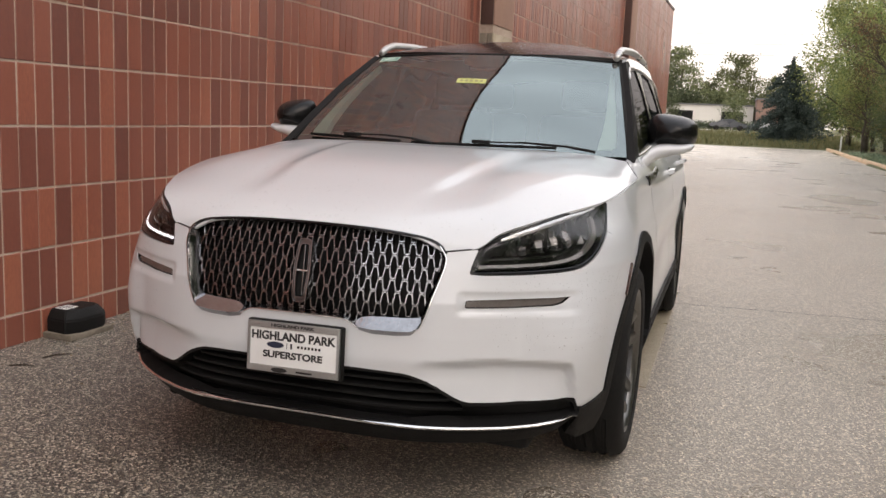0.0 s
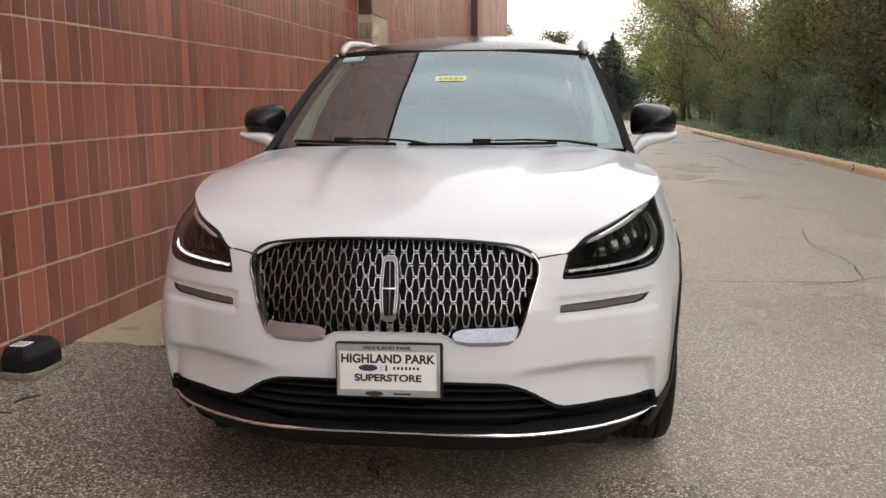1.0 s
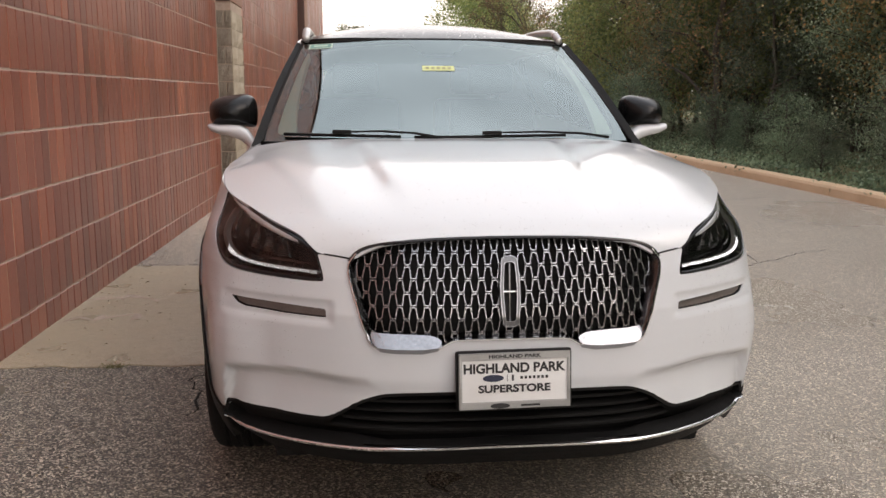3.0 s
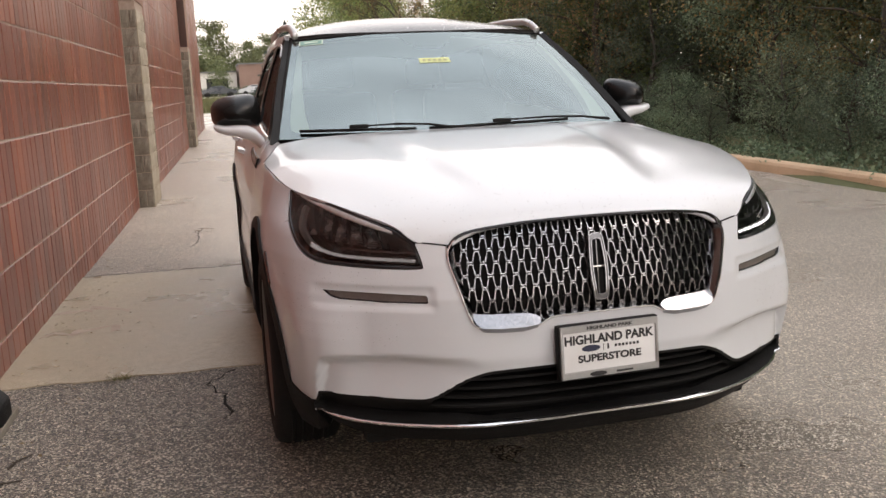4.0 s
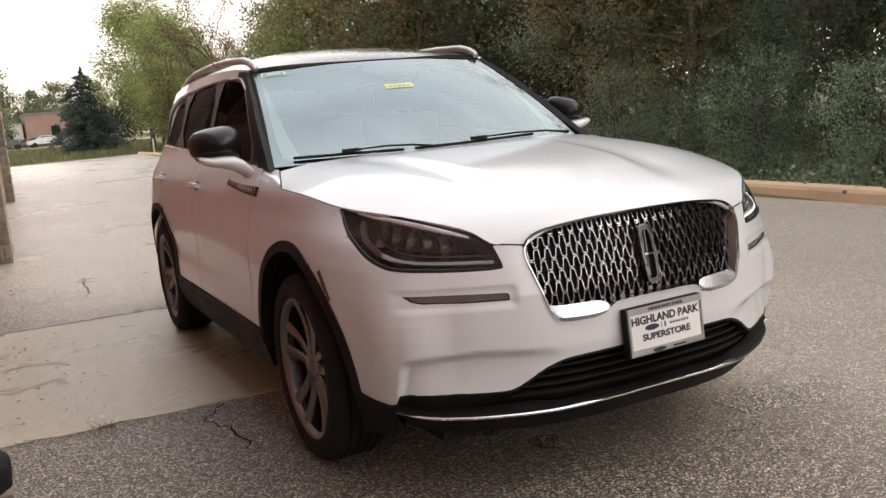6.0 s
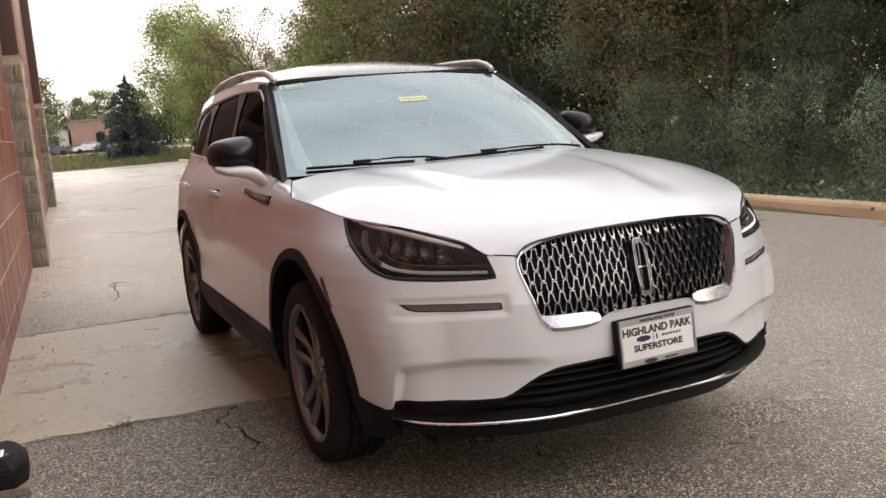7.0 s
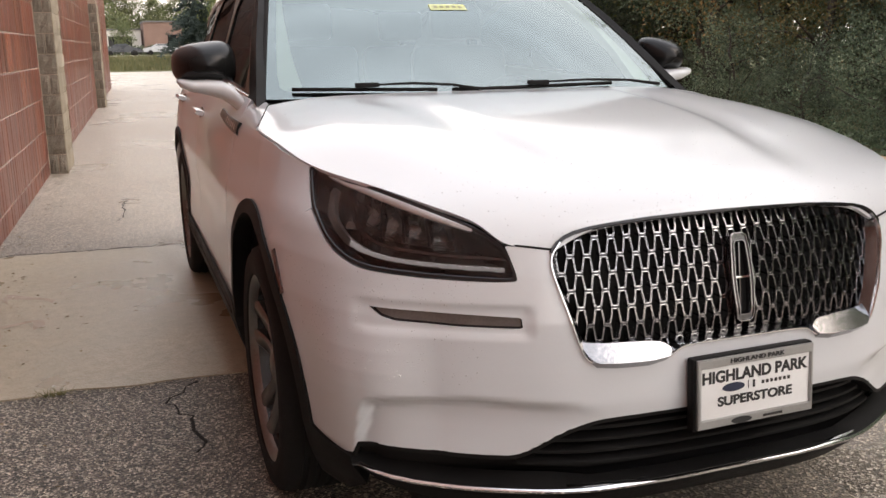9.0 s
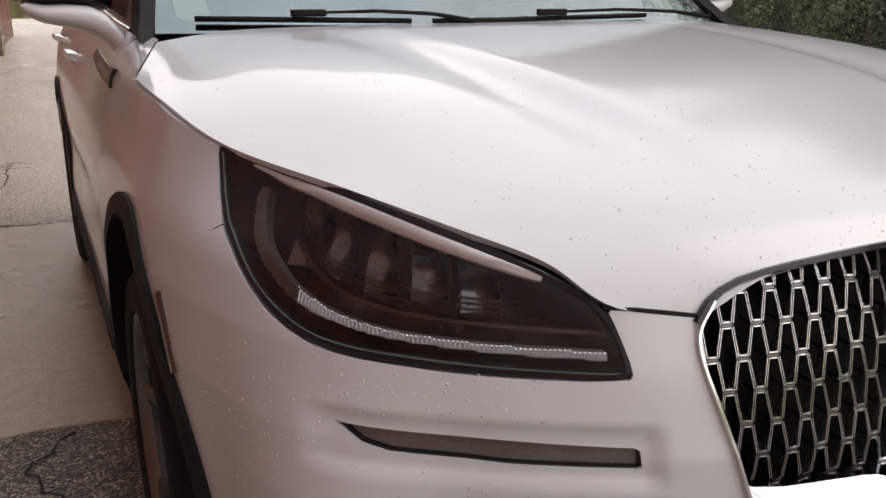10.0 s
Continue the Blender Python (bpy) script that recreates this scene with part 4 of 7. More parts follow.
def honeycomb(name, rims, mat):
    """Upright six-sided cells as joined flat bars, or the thin bright rims along both edges of those bars."""
    px, pz, flat = 0.01912, 0.0713, 0.0127
    wide = 2 * px - flat
    poly = np.array([(a, z) for a, z in smooth_line([(-a * 0.985, z * 0.99 + 0.0075) for a, z in reversed(GRILLE[1:-1])] + [(a * 0.985, z * 0.99 + 0.0075) for a, z in GRILLE], 0.02)])
    verts, faces = [], []

    def bar(p, q, w, depth=0.024):
        ends = inside(poly, np.array([p, q]))
        if not ends.any():
            return
        if not ends.all():
            lo, hi = (np.array(p), np.array(q)) if ends[0] else (np.array(q), np.array(p))
            for _ in range(8):
                m = (lo + hi) / 2
                lo, hi = (m, hi) if inside(poly, m[None])[0] else (lo, m)
            if np.linalg.norm(lo - np.array(p if ends[0] else q)) < 0.004:
                return
            p, q = (tuple(p), tuple(lo)) if ends[0] else (tuple(lo), tuple(q))
        d = np.array(q) - np.array(p)
        d = d / np.linalg.norm(d)
        s = np.array([-d[1], d[0]]) * w / 2
        b = len(verts)
        for e, ww, bk in ((p, 1.0, depth), (p, 1.0, 0.002), (p, 0.45, 0.0), (q, 1.0, depth), (q, 1.0, 0.002), (q, 0.45, 0.0)):
            for sg in (-1, 1):
                verts.append(grille_surface(e[0] + sg * ww * s[0], e[1] + sg * ww * s[1], bk - 0.0015 * rims))
        # verts b..b+5 at p (back, mid, front), b+6..b+11 at q
        for i0, i1 in ((0, 2), (2, 4), (4, 5), (5, 3), (3, 1)):
            faces.append((b + i0, b + i1, b + 6 + i1, b + 6 + i0))

    def rail(p, q, w):
        if not rims:
            return bar(p, q, w)
        d = np.array(q) - np.array(p)
        long = np.linalg.norm(d)
        d = d / long
        s = np.array([-d[1], d[0]]) * (w / 2 - 0.0004)
        cut = d * min(0.0022, 0.2 * long)
        for sg in (-1, 1):
            bar(tuple(np.array(p) + cut + sg * s), tuple(np.array(q) - cut + sg * s), 0.0010 if w < 0.005 else 0.0024)

    for col in range(-26, 27):
        x = col * px
        for row in range(-1, 6):
            z = 0.6165 + row * pz + (pz / 2 if col % 2 else 0)
            top_l, top_r, mid_r, mid_l = (x - flat / 2, z + pz / 2), (x + flat / 2, z + pz / 2), (x + wide / 2, z), (x - wide / 2, z)
            low_r = (x + flat / 2, z - pz / 2)
            rail(top_l, top_r, 0.0074)
            rail(top_r, mid_r, 0.0034)
            rail(mid_r, low_r, 0.0034)
    bm = bmesh.new()
    vs = [bm.verts.new(v) for v in verts]
    for f in faces:
        bm.faces.new([vs[i] for i in f])
    return bm_mesh(name, bm, mat)


honeycomb_bars = part("honeycomb", honeycomb("honeycomb", False, M["dark_chrome"]), grille, "dark chrome honeycomb bars")
part("cell_rim", honeycomb("cell_rim", True, M["chrome"]), honeycomb_bars, "bright chrome cell rims")

EMBLEM = [(-0.020, 0.676), (0.020, 0.676), (0.023, 0.700), (0.028, 0.770), (0.023, 0.840), (0.020, 0.862), (-0.020, 0.862), (-0.023, 0.840), (-0.028, 0.770), (-0.023, 0.700)]
emblem = part("emblem", panel_mesh("emblem", smooth_line(EMBLEM, 0.008, closed=True), [smooth_line([(a * 0.72, 0.769 + (z - 0.769) * 0.86) for a, z in EMBLEM], 0.008, closed=True)], lambda a, z: skin(a, z - 0.004, -0.004), M["emblem"], 0.01, 0.03), grille, "upright chrome emblem frame")
part("emblem_field", panel_mesh("emblem_field", smooth_line([(a * 0.74, 0.769 + (z - 0.769) * 0.88) for a, z in EMBLEM], 0.008, closed=True), [], lambda a, z: skin(a, z - 0.006, -0.020), M["black_plastic"], 0.02, 0.0), emblem)
part("emblem_rim", strip_mesh("emblem_rim", smooth_line([(a * 0.70, 0.769 + (z - 0.769) * 0.84) for a, z in EMBLEM] + [(EMBLEM[0][0] * 0.70, 0.769 + (EMBLEM[0][1] - 0.769) * 0.84)], 0.008), lambda a, z: skin(a, z - 0.004, -0.004), 0.0024, 0.003, M["honeycomb"]), emblem, "satin chrome inner rim")
part("emblem_edge", strip_mesh("emblem_edge", smooth_line(EMBLEM, 0.008, closed=True), lambda a, z: skin(a, z - 0.004, -0.004), 0.0026, 0.003, M["honeycomb"], closed=True), emblem, "satin chrome outer edge")
part("emblem_bar", box_mesh("emblem_bar", (-0.0022, -0.004, -0.078), (0.0022, 0.004, 0.078), M["emblem"], 0.001), emblem, m=pose(0, skin(0, 0.763, -0.016)[1], 0.763, -8))
part("emblem_bar", box_mesh("emblem_bar", (-0.020, -0.004, -0.0025), (0.020, 0.004, 0.0025), M["chrome"], 0.001), emblem, m=pose(0, skin(0, 0.763, -0.016)[1], 0.763, -8))

# lower intake: recess, slats, lip with a bright edge
intake_line = smooth_line(both(INTAKE_TOP), 0.03) + list(reversed(smooth_line(both(CHIN_TOP), 0.03)))
intake = part("lower_intake", panel_mesh("lower_intake", intake_line, [], lambda a, z: skin(a, z, -0.075 + 0.05 * ease(abs(a), 0.55, 0.9)), M["black_plastic"], 0.04, 0.0), car, "wide black lower intake")
part("intake_rim", strip_mesh("intake_rim", smooth_line(both([(a, z - 0.004) for a, z in INTAKE_TOP]), 0.03), skin, 0.010, 0.0, M["black_plastic"], depth=0.075), intake)
for k, z in enumerate((0.375, 0.403, 0.431, 0.459)):
    reach = 0.53 - 0.045 * k
    part("slat", strip_mesh("slat", smooth_line(both([(0.0, z), (reach, z - 0.004)]), 0.04), lambda a, zz: skin(a, zz, -0.030), 0.011, 0.006, M["black_plastic"], depth=0.04), intake)
lip_low = [(0.0, 0.262), (0.378, 0.255), (0.56, 0.250), (0.741, 0.247), (0.918, 0.262)]


def lip_skin(a, z):
    return skin(a, z, 0.014 - 0.55 * max(0.0, tab(abs(a), (0, 0.378, 0.741, 0.918), (0.342, 0.331, 0.323, 0.345)) - z - 0.02))


lip = part("chin_lip", panel_mesh("chin_lip", smooth_line(both(CHIN_TOP), 0.03) + list(reversed(smooth_line(both(lip_low), 0.03))), [], lip_skin, M["black_plastic"], 0.03, 0.05), car, "black chin lip")
part("lip_shelf", patch_mesh("lip_shelf", [[skin(a, z, 0.014) for a, z in smooth_line(both(CHIN_TOP), 0.03)], [skin(a, z + 0.004, -0.07 + 0.05 * ease(abs(a), 0.55, 0.9)) for a, z in smooth_line(both(CHIN_TOP), 0.03)]], M["black_gloss"]), lip)
part("bright_edge", strip_mesh("bright_edge", smooth_line(both(CHIN_TOP), 0.02), lambda a, z: skin(a, z - 0.006, 0.014), lambda t: 0.010 * min(1.0, 0.15 + 14 * min(t, 1 - t)), 0.006, M["chrome"]), lip, "thin chrome edge")

# registration plate holder
plate_m = pose(0.005, skin(0, 0.535, 0.030)[1], 0.5345, -3.5, -0.6, 0) @ Matrix.Diagonal((0.92, 0.92, 0.91, 1))
holder = part("plate_holder", box_mesh("plate_holder", (-0.172, 0.0, -0.092), (0.172, 0.028, 0.088), M["black_plastic"], 0.008), car, "black plate bracket", m=plate_m)


def ring_mesh(name, w, h, t, top, bottom, depth, mat):
    """A rectangular frame with wider top and bottom rails."""
    verts = []
    for yy in (0.0, -depth):
        for x0, x1, z0, z1 in ((-w / 2, w / 2, -h / 2, h / 2), (-w / 2 + t, w / 2 - t, -h / 2 + bottom, h / 2 - top)):
            verts += [(x0, yy, z0), (x1, yy, z0), (x1, yy, z1), (x0, yy, z1)]
    faces = []
    for k in range(4):
        k2 = (k + 1) % 4
        faces += [(8 + k, 8 + k2, 12 + k2, 12 + k), (k, k2, 8 + k2, 8 + k), (4 + k2, 4 + k, 12 + k, 12 + k2)]
    bm = bmesh.new()
    vs = [bm.verts.new(v) for v in verts]
    for f in faces:
        bm.faces.new([vs[i] for i in f])
    bmesh.ops.bevel(bm, geom=[e for e in bm.edges if e.verts[0].co.y < -depth / 2 and e.verts[1].co.y < -depth / 2], offset=0.002, segments=2, affect="EDGES")
    return bm_mesh(name, bm, mat, smooth=True)


part("plate_frame", ring_mesh("plate_frame", 0.330, 0.168, 0.009, 0.021, 0.021, 0.010, M["silver"]), holder, "brushed metal plate frame")
part("plate", box_mesh("plate", (-0.158, -0.004, -0.066), (0.158, 0.0, 0.066), M["plate_white"], 0.001), holder, "white dealer plate")


def text_mesh(name, words, height, width, mat):
    """Raised lettering, scaled to its true height and width, standing on its middle."""
    cu = bpy.data.curves.new(name, "FONT")
    cu.offset = 0.035
    cu.body, cu.extrude, cu.align_x, cu.align_y = words, 0.02, "CENTER", "CENTER"
    ob = new(name, cu)
    me = bpy.data.meshes.new_from_object(ob)
    bpy.data.objects.remove(ob)
    bpy.data.curves.remove(cu)
    co = np.zeros(len(me.vertices) * 3)
    me.vertices.foreach_get("co", co)
    co = co.reshape(-1, 3)
    lo, hi = co.min(0), co.max(0)
    co = (co - (lo + hi) / 2) / (hi - lo) * np.array([width, height, 0.0012])
    co = np.stack([co[:, 0], -co[:, 2], co[:, 1]], 1)
    me.vertices.foreach_set("co", co.ravel())
    me.materials.clear()
    me.materials.append(mat)
    me.update()
    me.name = name
    return me


def disc_mesh(name, w, h, mat, depth=0.0012, n=28):
    verts = [(w / 2 * math.cos(2 * math.pi * k / n), y, h / 2 * math.sin(2 * math.pi * k / n)) for y in (0.0, -depth) for k in range(n)]
    faces = [tuple(range(n, 2 * n))] + [(k, (k + 1) % n, n + (k + 1) % n, n + k) for k in range(n)]
    return make_mesh(name, verts, faces, mat)


PY = -0.0048
part("lettering", text_mesh("lettering", "HIGHLAND PARK", 0.030, 0.302, M["ink"]), holder, "bold black words", m=pose(0, PY, 0.038))
part("lettering", text_mesh("lettering", "SUPERSTORE", 0.024, 0.214, M["ink"]), holder, "bold black words", m=pose(-0.001, PY, -0.024))
part("oval_mark", disc_mesh("oval_mark", 0.062, 0.021, M["blue_ink"]), holder, "dark oval mark", m=pose(-0.064, PY, 0.008))
mark_me = box_mesh("mark_bar", (-0.0036, -0.001, -0.0042), (0.0036, 0.0, 0.0042), M["dark_chrome"])
for k in range(7):
    part("mark_bar", mark_me, holder, m=pose(0.020 + 0.0125 * k, PY, 0.008))
part("mark_bar", box_mesh("mark_bar", (-0.0008, -0.001, -0.010), (0.0008, 0.0, 0.010), M["ink"]), holder, m=pose(-0.022, PY, 0.008))
part("mark_bar", box_mesh("mark_bar", (-0.003, -0.001, -0.009), (0.003, 0.0, 0.009), M["ink"]), holder, m=pose(-0.006, PY, 0.008))
part("frame_lettering", text_mesh("frame_lettering", "HIGHLAND PARK", 0.011, 0.155, M["ink"]), holder, "", m=pose(0, -0.0110, 0.0745))
part("frame_oval", disc_mesh("frame_oval", 0.058, 0.016, M["ink"]), holder, "", m=pose(-0.045, -0.0110, -0.0745))
part("frame_bar", box_mesh("frame_bar", (-0.028, -0.001, -0.003), (0.028, 0.0, 0.003), M["dark_chrome"]), holder, m=pose(0.045, -0.0110, -0.0745))


# headlamps
LAMP_TOP_A, LAMP_TOP_Z = (0.53, 0.56, 0.60, 0.663, 0.743, 0.824, 0.885, 0.95, 1.15), (0.843, 0.864, 0.886, 0.910, 0.931, 0.947, 0.956, 0.964, 0.985)


def lamp_point(back):
    """A point behind the lens, shallower under the bonnet's edge."""
    return lambda a, z: skin(a, z, -min(back, 0.003 + 0.9 * max(0.0, tab(a, LAMP_TOP_A, LAMP_TOP_Z) - z)))


def prism_meshes(line, mirror, pitch=0.0055, reach=0.0065):
    """A light guide's upright prisms along a line: one flank of each glows towards the car's middle, the other is clear."""
    fine = np.array(smooth_line(line, 0.003))
    zs = np.arange(fine[:, 1].min() - 0.008, fine[:, 1].max() + 0.006, 0.002)
    surf, flip = lamp_point(0.013), -1 if mirror else 1
    lit, clear = ([], []), ([], [])

    def quad(store, pts):
        b = len(store[0])
        store[0].extend((flip * p.x, p.y, p.z) for p in pts)
        store[1].append((b, b + 1, b + 2, b + 3))

    for a in np.arange(fine[:, 0].min(), fine[:, 0].max() + 0.006, pitch):
        half = 0.0048 + 0.0032 * ease(a, 0.82, 0.95)
        store = lit if a < 0.93 else clear
        on = [z for z in zs if np.hypot(fine[:, 0] - a, fine[:, 1] - z).min() < half]
        if len(on) < 2:
            continue
        z0, z1 = on[0], on[-1]
        p0, p1 = Vector(surf(a, z0)), Vector(surf(a, z1))
        q0, q1 = Vector(surf(a + pitch, z0)), Vector(surf(a + pitch, z1))
        tip = Vector((0.05, -1.0, 0.0)) * reach
        quad(store, (p0, p1, p1 + tip, p0 + tip))
        quad(clear, (p0 + tip, p1 + tip, q1, q0))
    return make_mesh("guide_prism", *clear, M["led"]), make_mesh("light_facet", *lit, M["lit"])


lamp_line = smooth_line(HEADLIGHT, 0.018, closed=True, rounds=2)
for mirror in (False, True):
    fm = not mirror
    lamp = part("headlamp", panel_mesh("headlamp", lamp_line, [], lamp_point(0.062), M["lamp_dark"], 0.02, 0.0, mirror=fm), car, "swept headlamp with a bright lower edge")
    part("lens", panel_mesh("lens", lamp_line, [], lamp_point(0.002), M["lens"], 0.03, 0.0, mirror=fm), lamp, "clear lens").visible_shadow = False
    part("lamp_rim", strip_mesh("lamp_rim", lamp_line, lamp_point(0.004), 0.010, 0.0035, M["black_gloss"], mirror=fm, closed=True, depth=0.055), lamp)
    bright = smooth_line([(0.548, 0.808), (0.70, 0.813), (0.80, 0.818), (0.875, 0.828), (0.935, 0.845), (0.985, 0.872), (1.025, 0.895), (1.055, 0.920), (1.068, 0.938)], 0.02, rounds=2)
    part("daytime_light", strip_mesh("daytime_light", bright, lamp_point(0.016), lambda t: 0.009 + 0.006 * ease(t, 0.45, 0.8), 0.004, M["led"], mirror=fm), lamp, "white light guide")
    faces_out, faces_in = prism_meshes(bright, fm)
    part("light_facet", faces_in, lamp, "lit white prism facets")
    part("guide_prism", faces_out, lamp, "clear ribbed light guide")
    for off in (0.030, 0.036, 0.042):
        part("lamp_step", strip_mesh("lamp_step", [(a * 0.992 - 0.3 * off * ease(a, 0.9, 1.0), z + off) for a, z in bright[4:-9]], lamp_point(0.034), 0.0022, 0.002, M["dark_chrome"], mirror=fm), lamp)
    part("inner_bezel", strip_mesh("inner_bezel", [(a * 0.992 - 0.004, z + 0.017 + 0.012 * ease(a, 0.85, 1.0)) for a, z in bright[:-6]], lamp_point(0.03), 0.008, 0.003, M["dark_chrome"], mirror=fm), lamp)
    # this pale strip stands in for sky mirrored in the lens
    brow = smooth_line([(0.62, 0.887), (0.67, 0.901), (0.75, 0.920), (0.83, 0.935), (0.92, 0.946), (1.02, 0.955), (1.10, 0.965)], 0.02, rounds=2)
    part("brow", strip_mesh("brow", brow, lamp_point(0.0035), lambda t: 0.003 + 0.014 * math.sin(math.pi * min(1.0, 0.10 + 0.87 * t)), 0.004, M["brow"], mirror=fm), lamp, "pale strip for the sky reflected in the lens")
    for k in range(5):
        a0 = 0.665 + 0.066 * k
        zc = 0.863 + 0.010 * k
        hh = 0.026 + 0.0035 * k
        cell = [(a0, zc - hh), (a0 + 0.05, zc - hh), (a0 + 0.055, zc + hh), (a0 + 0.006, zc + hh)]
        mod = part("lamp_cell", panel_mesh("lamp_cell", smooth_line(cell, 0.01, closed=True, rounds=0), [], lambda a, z, c=a0, q=zc: skin(a, z, -min(0.052, 0.9 * (tab(a, LAMP_TOP_A, LAMP_TOP_Z) - z)) + 0.35 * abs(a - c - 0.027) + 0.12 * (q - z)), M["reflector"], 0.012, 0.006, mirror=fm), lamp, "small mirrored light cell")
        part("cell_divider", strip_mesh("cell_divider", [(a0 - 0.009, zc - hh - 0.004), (a0 - 0.003, zc + hh + 0.004)], lamp_point(0.045), 0.010, 0.014, M["lamp_dark"], mirror=fm), lamp)

# bonnet
EDGE_V = (0.0, 0.10, 0.22, 0.34, 0.48, 0.62, 0.78, 0.90, 1.0)
CORNER_V = 0.90
EDGE_X = (0.420, 0.513, 0.571, 0.649, 0.721, 0.815, 0.858, 0.869, 0.794)
EDGE_Y = (0.100, 0.134, 0.187, 0.265, 0.391, 0.612, 0.866, 1.105, 1.354)
EDGE_Z = (0.850, 0.862, 0.906, 0.937, 0.960, 0.986, 1.022, 1.036, 1.087)
MID_Y = (0.076, 0.095, 0.150, 0.250, 0.400, 0.620, 0.900, 1.180, 1.385)
MID_Z = (0.909, 0.923, 0.950, 0.978, 1.008, 1.049, 1.081, 1.102, 1.114)
FLAT = (0.20, 0.45, 0.66, 0.617, 0.413, 0.17, 0.132, 0.142, 0.233)
# where across the bonnet its side facet begins, and how softly
FOLD = (0.82, 0.76, 0.74, 0.77, 0.79, 0.79, 0.78, 0.79, 0.82)
FOLD_SOFT = (0.12, 0.18, 0.22, 0.20, 0.13, 0.10, 0.09, 0.08, 0.07)


def spline(v, xs, ys):
    """A smooth curve through the points (Catmull-Rom)."""
    k = min(max(0, int(np.searchsorted(xs, v) - 1)), len(xs) - 2)
    x0, x1 = xs[k], xs[k + 1]
    t = (v - x0) / (x1 - x0)
    m0 = (ys[k + 1] - ys[k - 1]) / (xs[k + 1] - xs[k - 1]) if k > 0 else (ys[1] - ys[0]) / (xs[1] - xs[0])
    m1 = (ys[k + 2] - ys[k]) / (xs[k + 2] - xs[k]) if k + 2 < len(xs) else (ys[-1] - ys[-2]) / (xs[-1] - xs[-2])
    h = x1 - x0
    return (2 * t ** 3 - 3 * t * t + 1) * ys[k] + (t ** 3 - 2 * t * t + t) * h * m0 + (3 * t * t - 2 * t ** 3) * ys[k + 1] + (t ** 3 - t * t) * h * m1


def bonnet_edge(v):
    """The bonnet's side edge, with a sharp corner where it turns in to the windscreen."""
    if v <= CORNER_V:
        return spline(v, EDGE_V[:8], EDGE_X[:8]), spline(v, EDGE_V[:8], EDGE_Y[:8]), spline(v, EDGE_V[:8], EDGE_Z[:8])
    f = (v - CORNER_V) / (1 - CORNER_V)
    return tuple(c + (e - c) * f for c, e in zip((EDGE_X[7], EDGE_Y[7], EDGE_Z[7]), (EDGE_X[8], EDGE_Y[8], EDGE_Z[8])))


def bonnet(u, v):
    xe, ye, ze = bonnet_edge(v)
    yc, zc = spline(v, EDGE_V, MID_Y), spline(v, EDGE_V, MID_Z)
    s = abs(u)
    x, y = u * xe, yc + (ye - yc) * s ** 2.2
    k, sc, soft = spline(v, EDGE_V, FLAT), spline(v, EDGE_V, FOLD), spline(v, EDGE_V, FOLD_SOFT)
    ramp = lambda q: (math.sqrt((q - sc) ** 2 + soft * soft) + q - sc) / 2
    z = zc + (ze - zc) * (k * s ** 2 + (1 - k) * (ramp(s) - ramp(0.0)) / (ramp(1.0) - ramp(0.0)))
    # a raised middle, its flanks fading towards the grille
    c = tab(y, (0.1, 0.34, 0.6, 0.95, 1.35), (0.235, 0.272, 0.312, 0.350, 0.385))
    z += (0.011 * (1 - ease(abs(x), c - 0.025, c + 0.055)) - 0.005 * math.exp(-((abs(x) - c - 0.085) / 0.055) ** 2)) * ease(y, 0.12, 0.55) * (1 - ease(y, 1.15, 1.37))
    return x, y, z


part("bonnet", patch_mesh("bonnet", [[bonnet(-1 + 2 * i / 144, j / 80) for i in range(145)] for j in range(81)], P, 0.009), car, "smooth white bonnet with soft creases")

# wings, doors and rear quarters, on each side
BELT_Y, BELT_Z = (1.20, 1.40, 1.52, 2.0, 3.0, 3.8, 4.6), (1.026, 1.078, 1.098, 1.122, 1.162, 1.187, 1.21)
SILL_Z, SPLIT_A, SPLIT_B, SPLIT_C = 0.432, 1.520, 2.640, 3.520


def side_pts(pts):
    return [(arc_of_y(y, z), z) for y, z in pts]


def belt(y):
    return tab(y, BELT_Y, BELT_Z)


gap = 0.003
SHOULDER = [(1.105, 1.0315), (1.20, 1.0400), (1.30, 1.0475), (1.40, 1.0535), (1.515, 1.0600)]
wing_top = [(arc_of_y(bonnet_edge(v)[1], bonnet_edge(v)[2]), bonnet_edge(v)[2] - 0.005) for v in (0.645, 0.70, 0.78, 0.84, 0.88)] + [(arc_of_y(y, z), z) for y, z in SHOULDER]
front_arch = arch(FRONT_AXLE, 0.490, 8.5, 121, 40)
wing_line = wing_top + side_pts([(SPLIT_A - gap, 0.98), (SPLIT_A - gap, 0.72), (SPLIT_A + 0.03, SILL_Z)]) + front_arch[:-1] + \
    [(1.2555, 0.803), (1.0985, 0.899), (1.151, 0.934), (1.185, 0.966), (1.199, 0.984)]
door_f = side_pts([(SPLIT_A + gap, belt(SPLIT_A)), (2.0, belt(2.0)), (SPLIT_B - gap, belt(SPLIT_B)), (SPLIT_B - gap, 0.9), (SPLIT_B - gap, SILL_Z), (SPLIT_A + 0.036, SILL_Z), (SPLIT_A + gap, 0.72)])
door_r = side_pts([(SPLIT_B + gap, belt(SPLIT_B)), (3.1, belt(3.1)), (SPLIT_C - gap, belt(SPLIT_C)), (SPLIT_C - gap, 0.83)]) + \
    [p for p in arch(REAR_AXLE, 0.480, 113, 171.4, 24)] + side_pts([(SPLIT_B + gap, SILL_Z)])
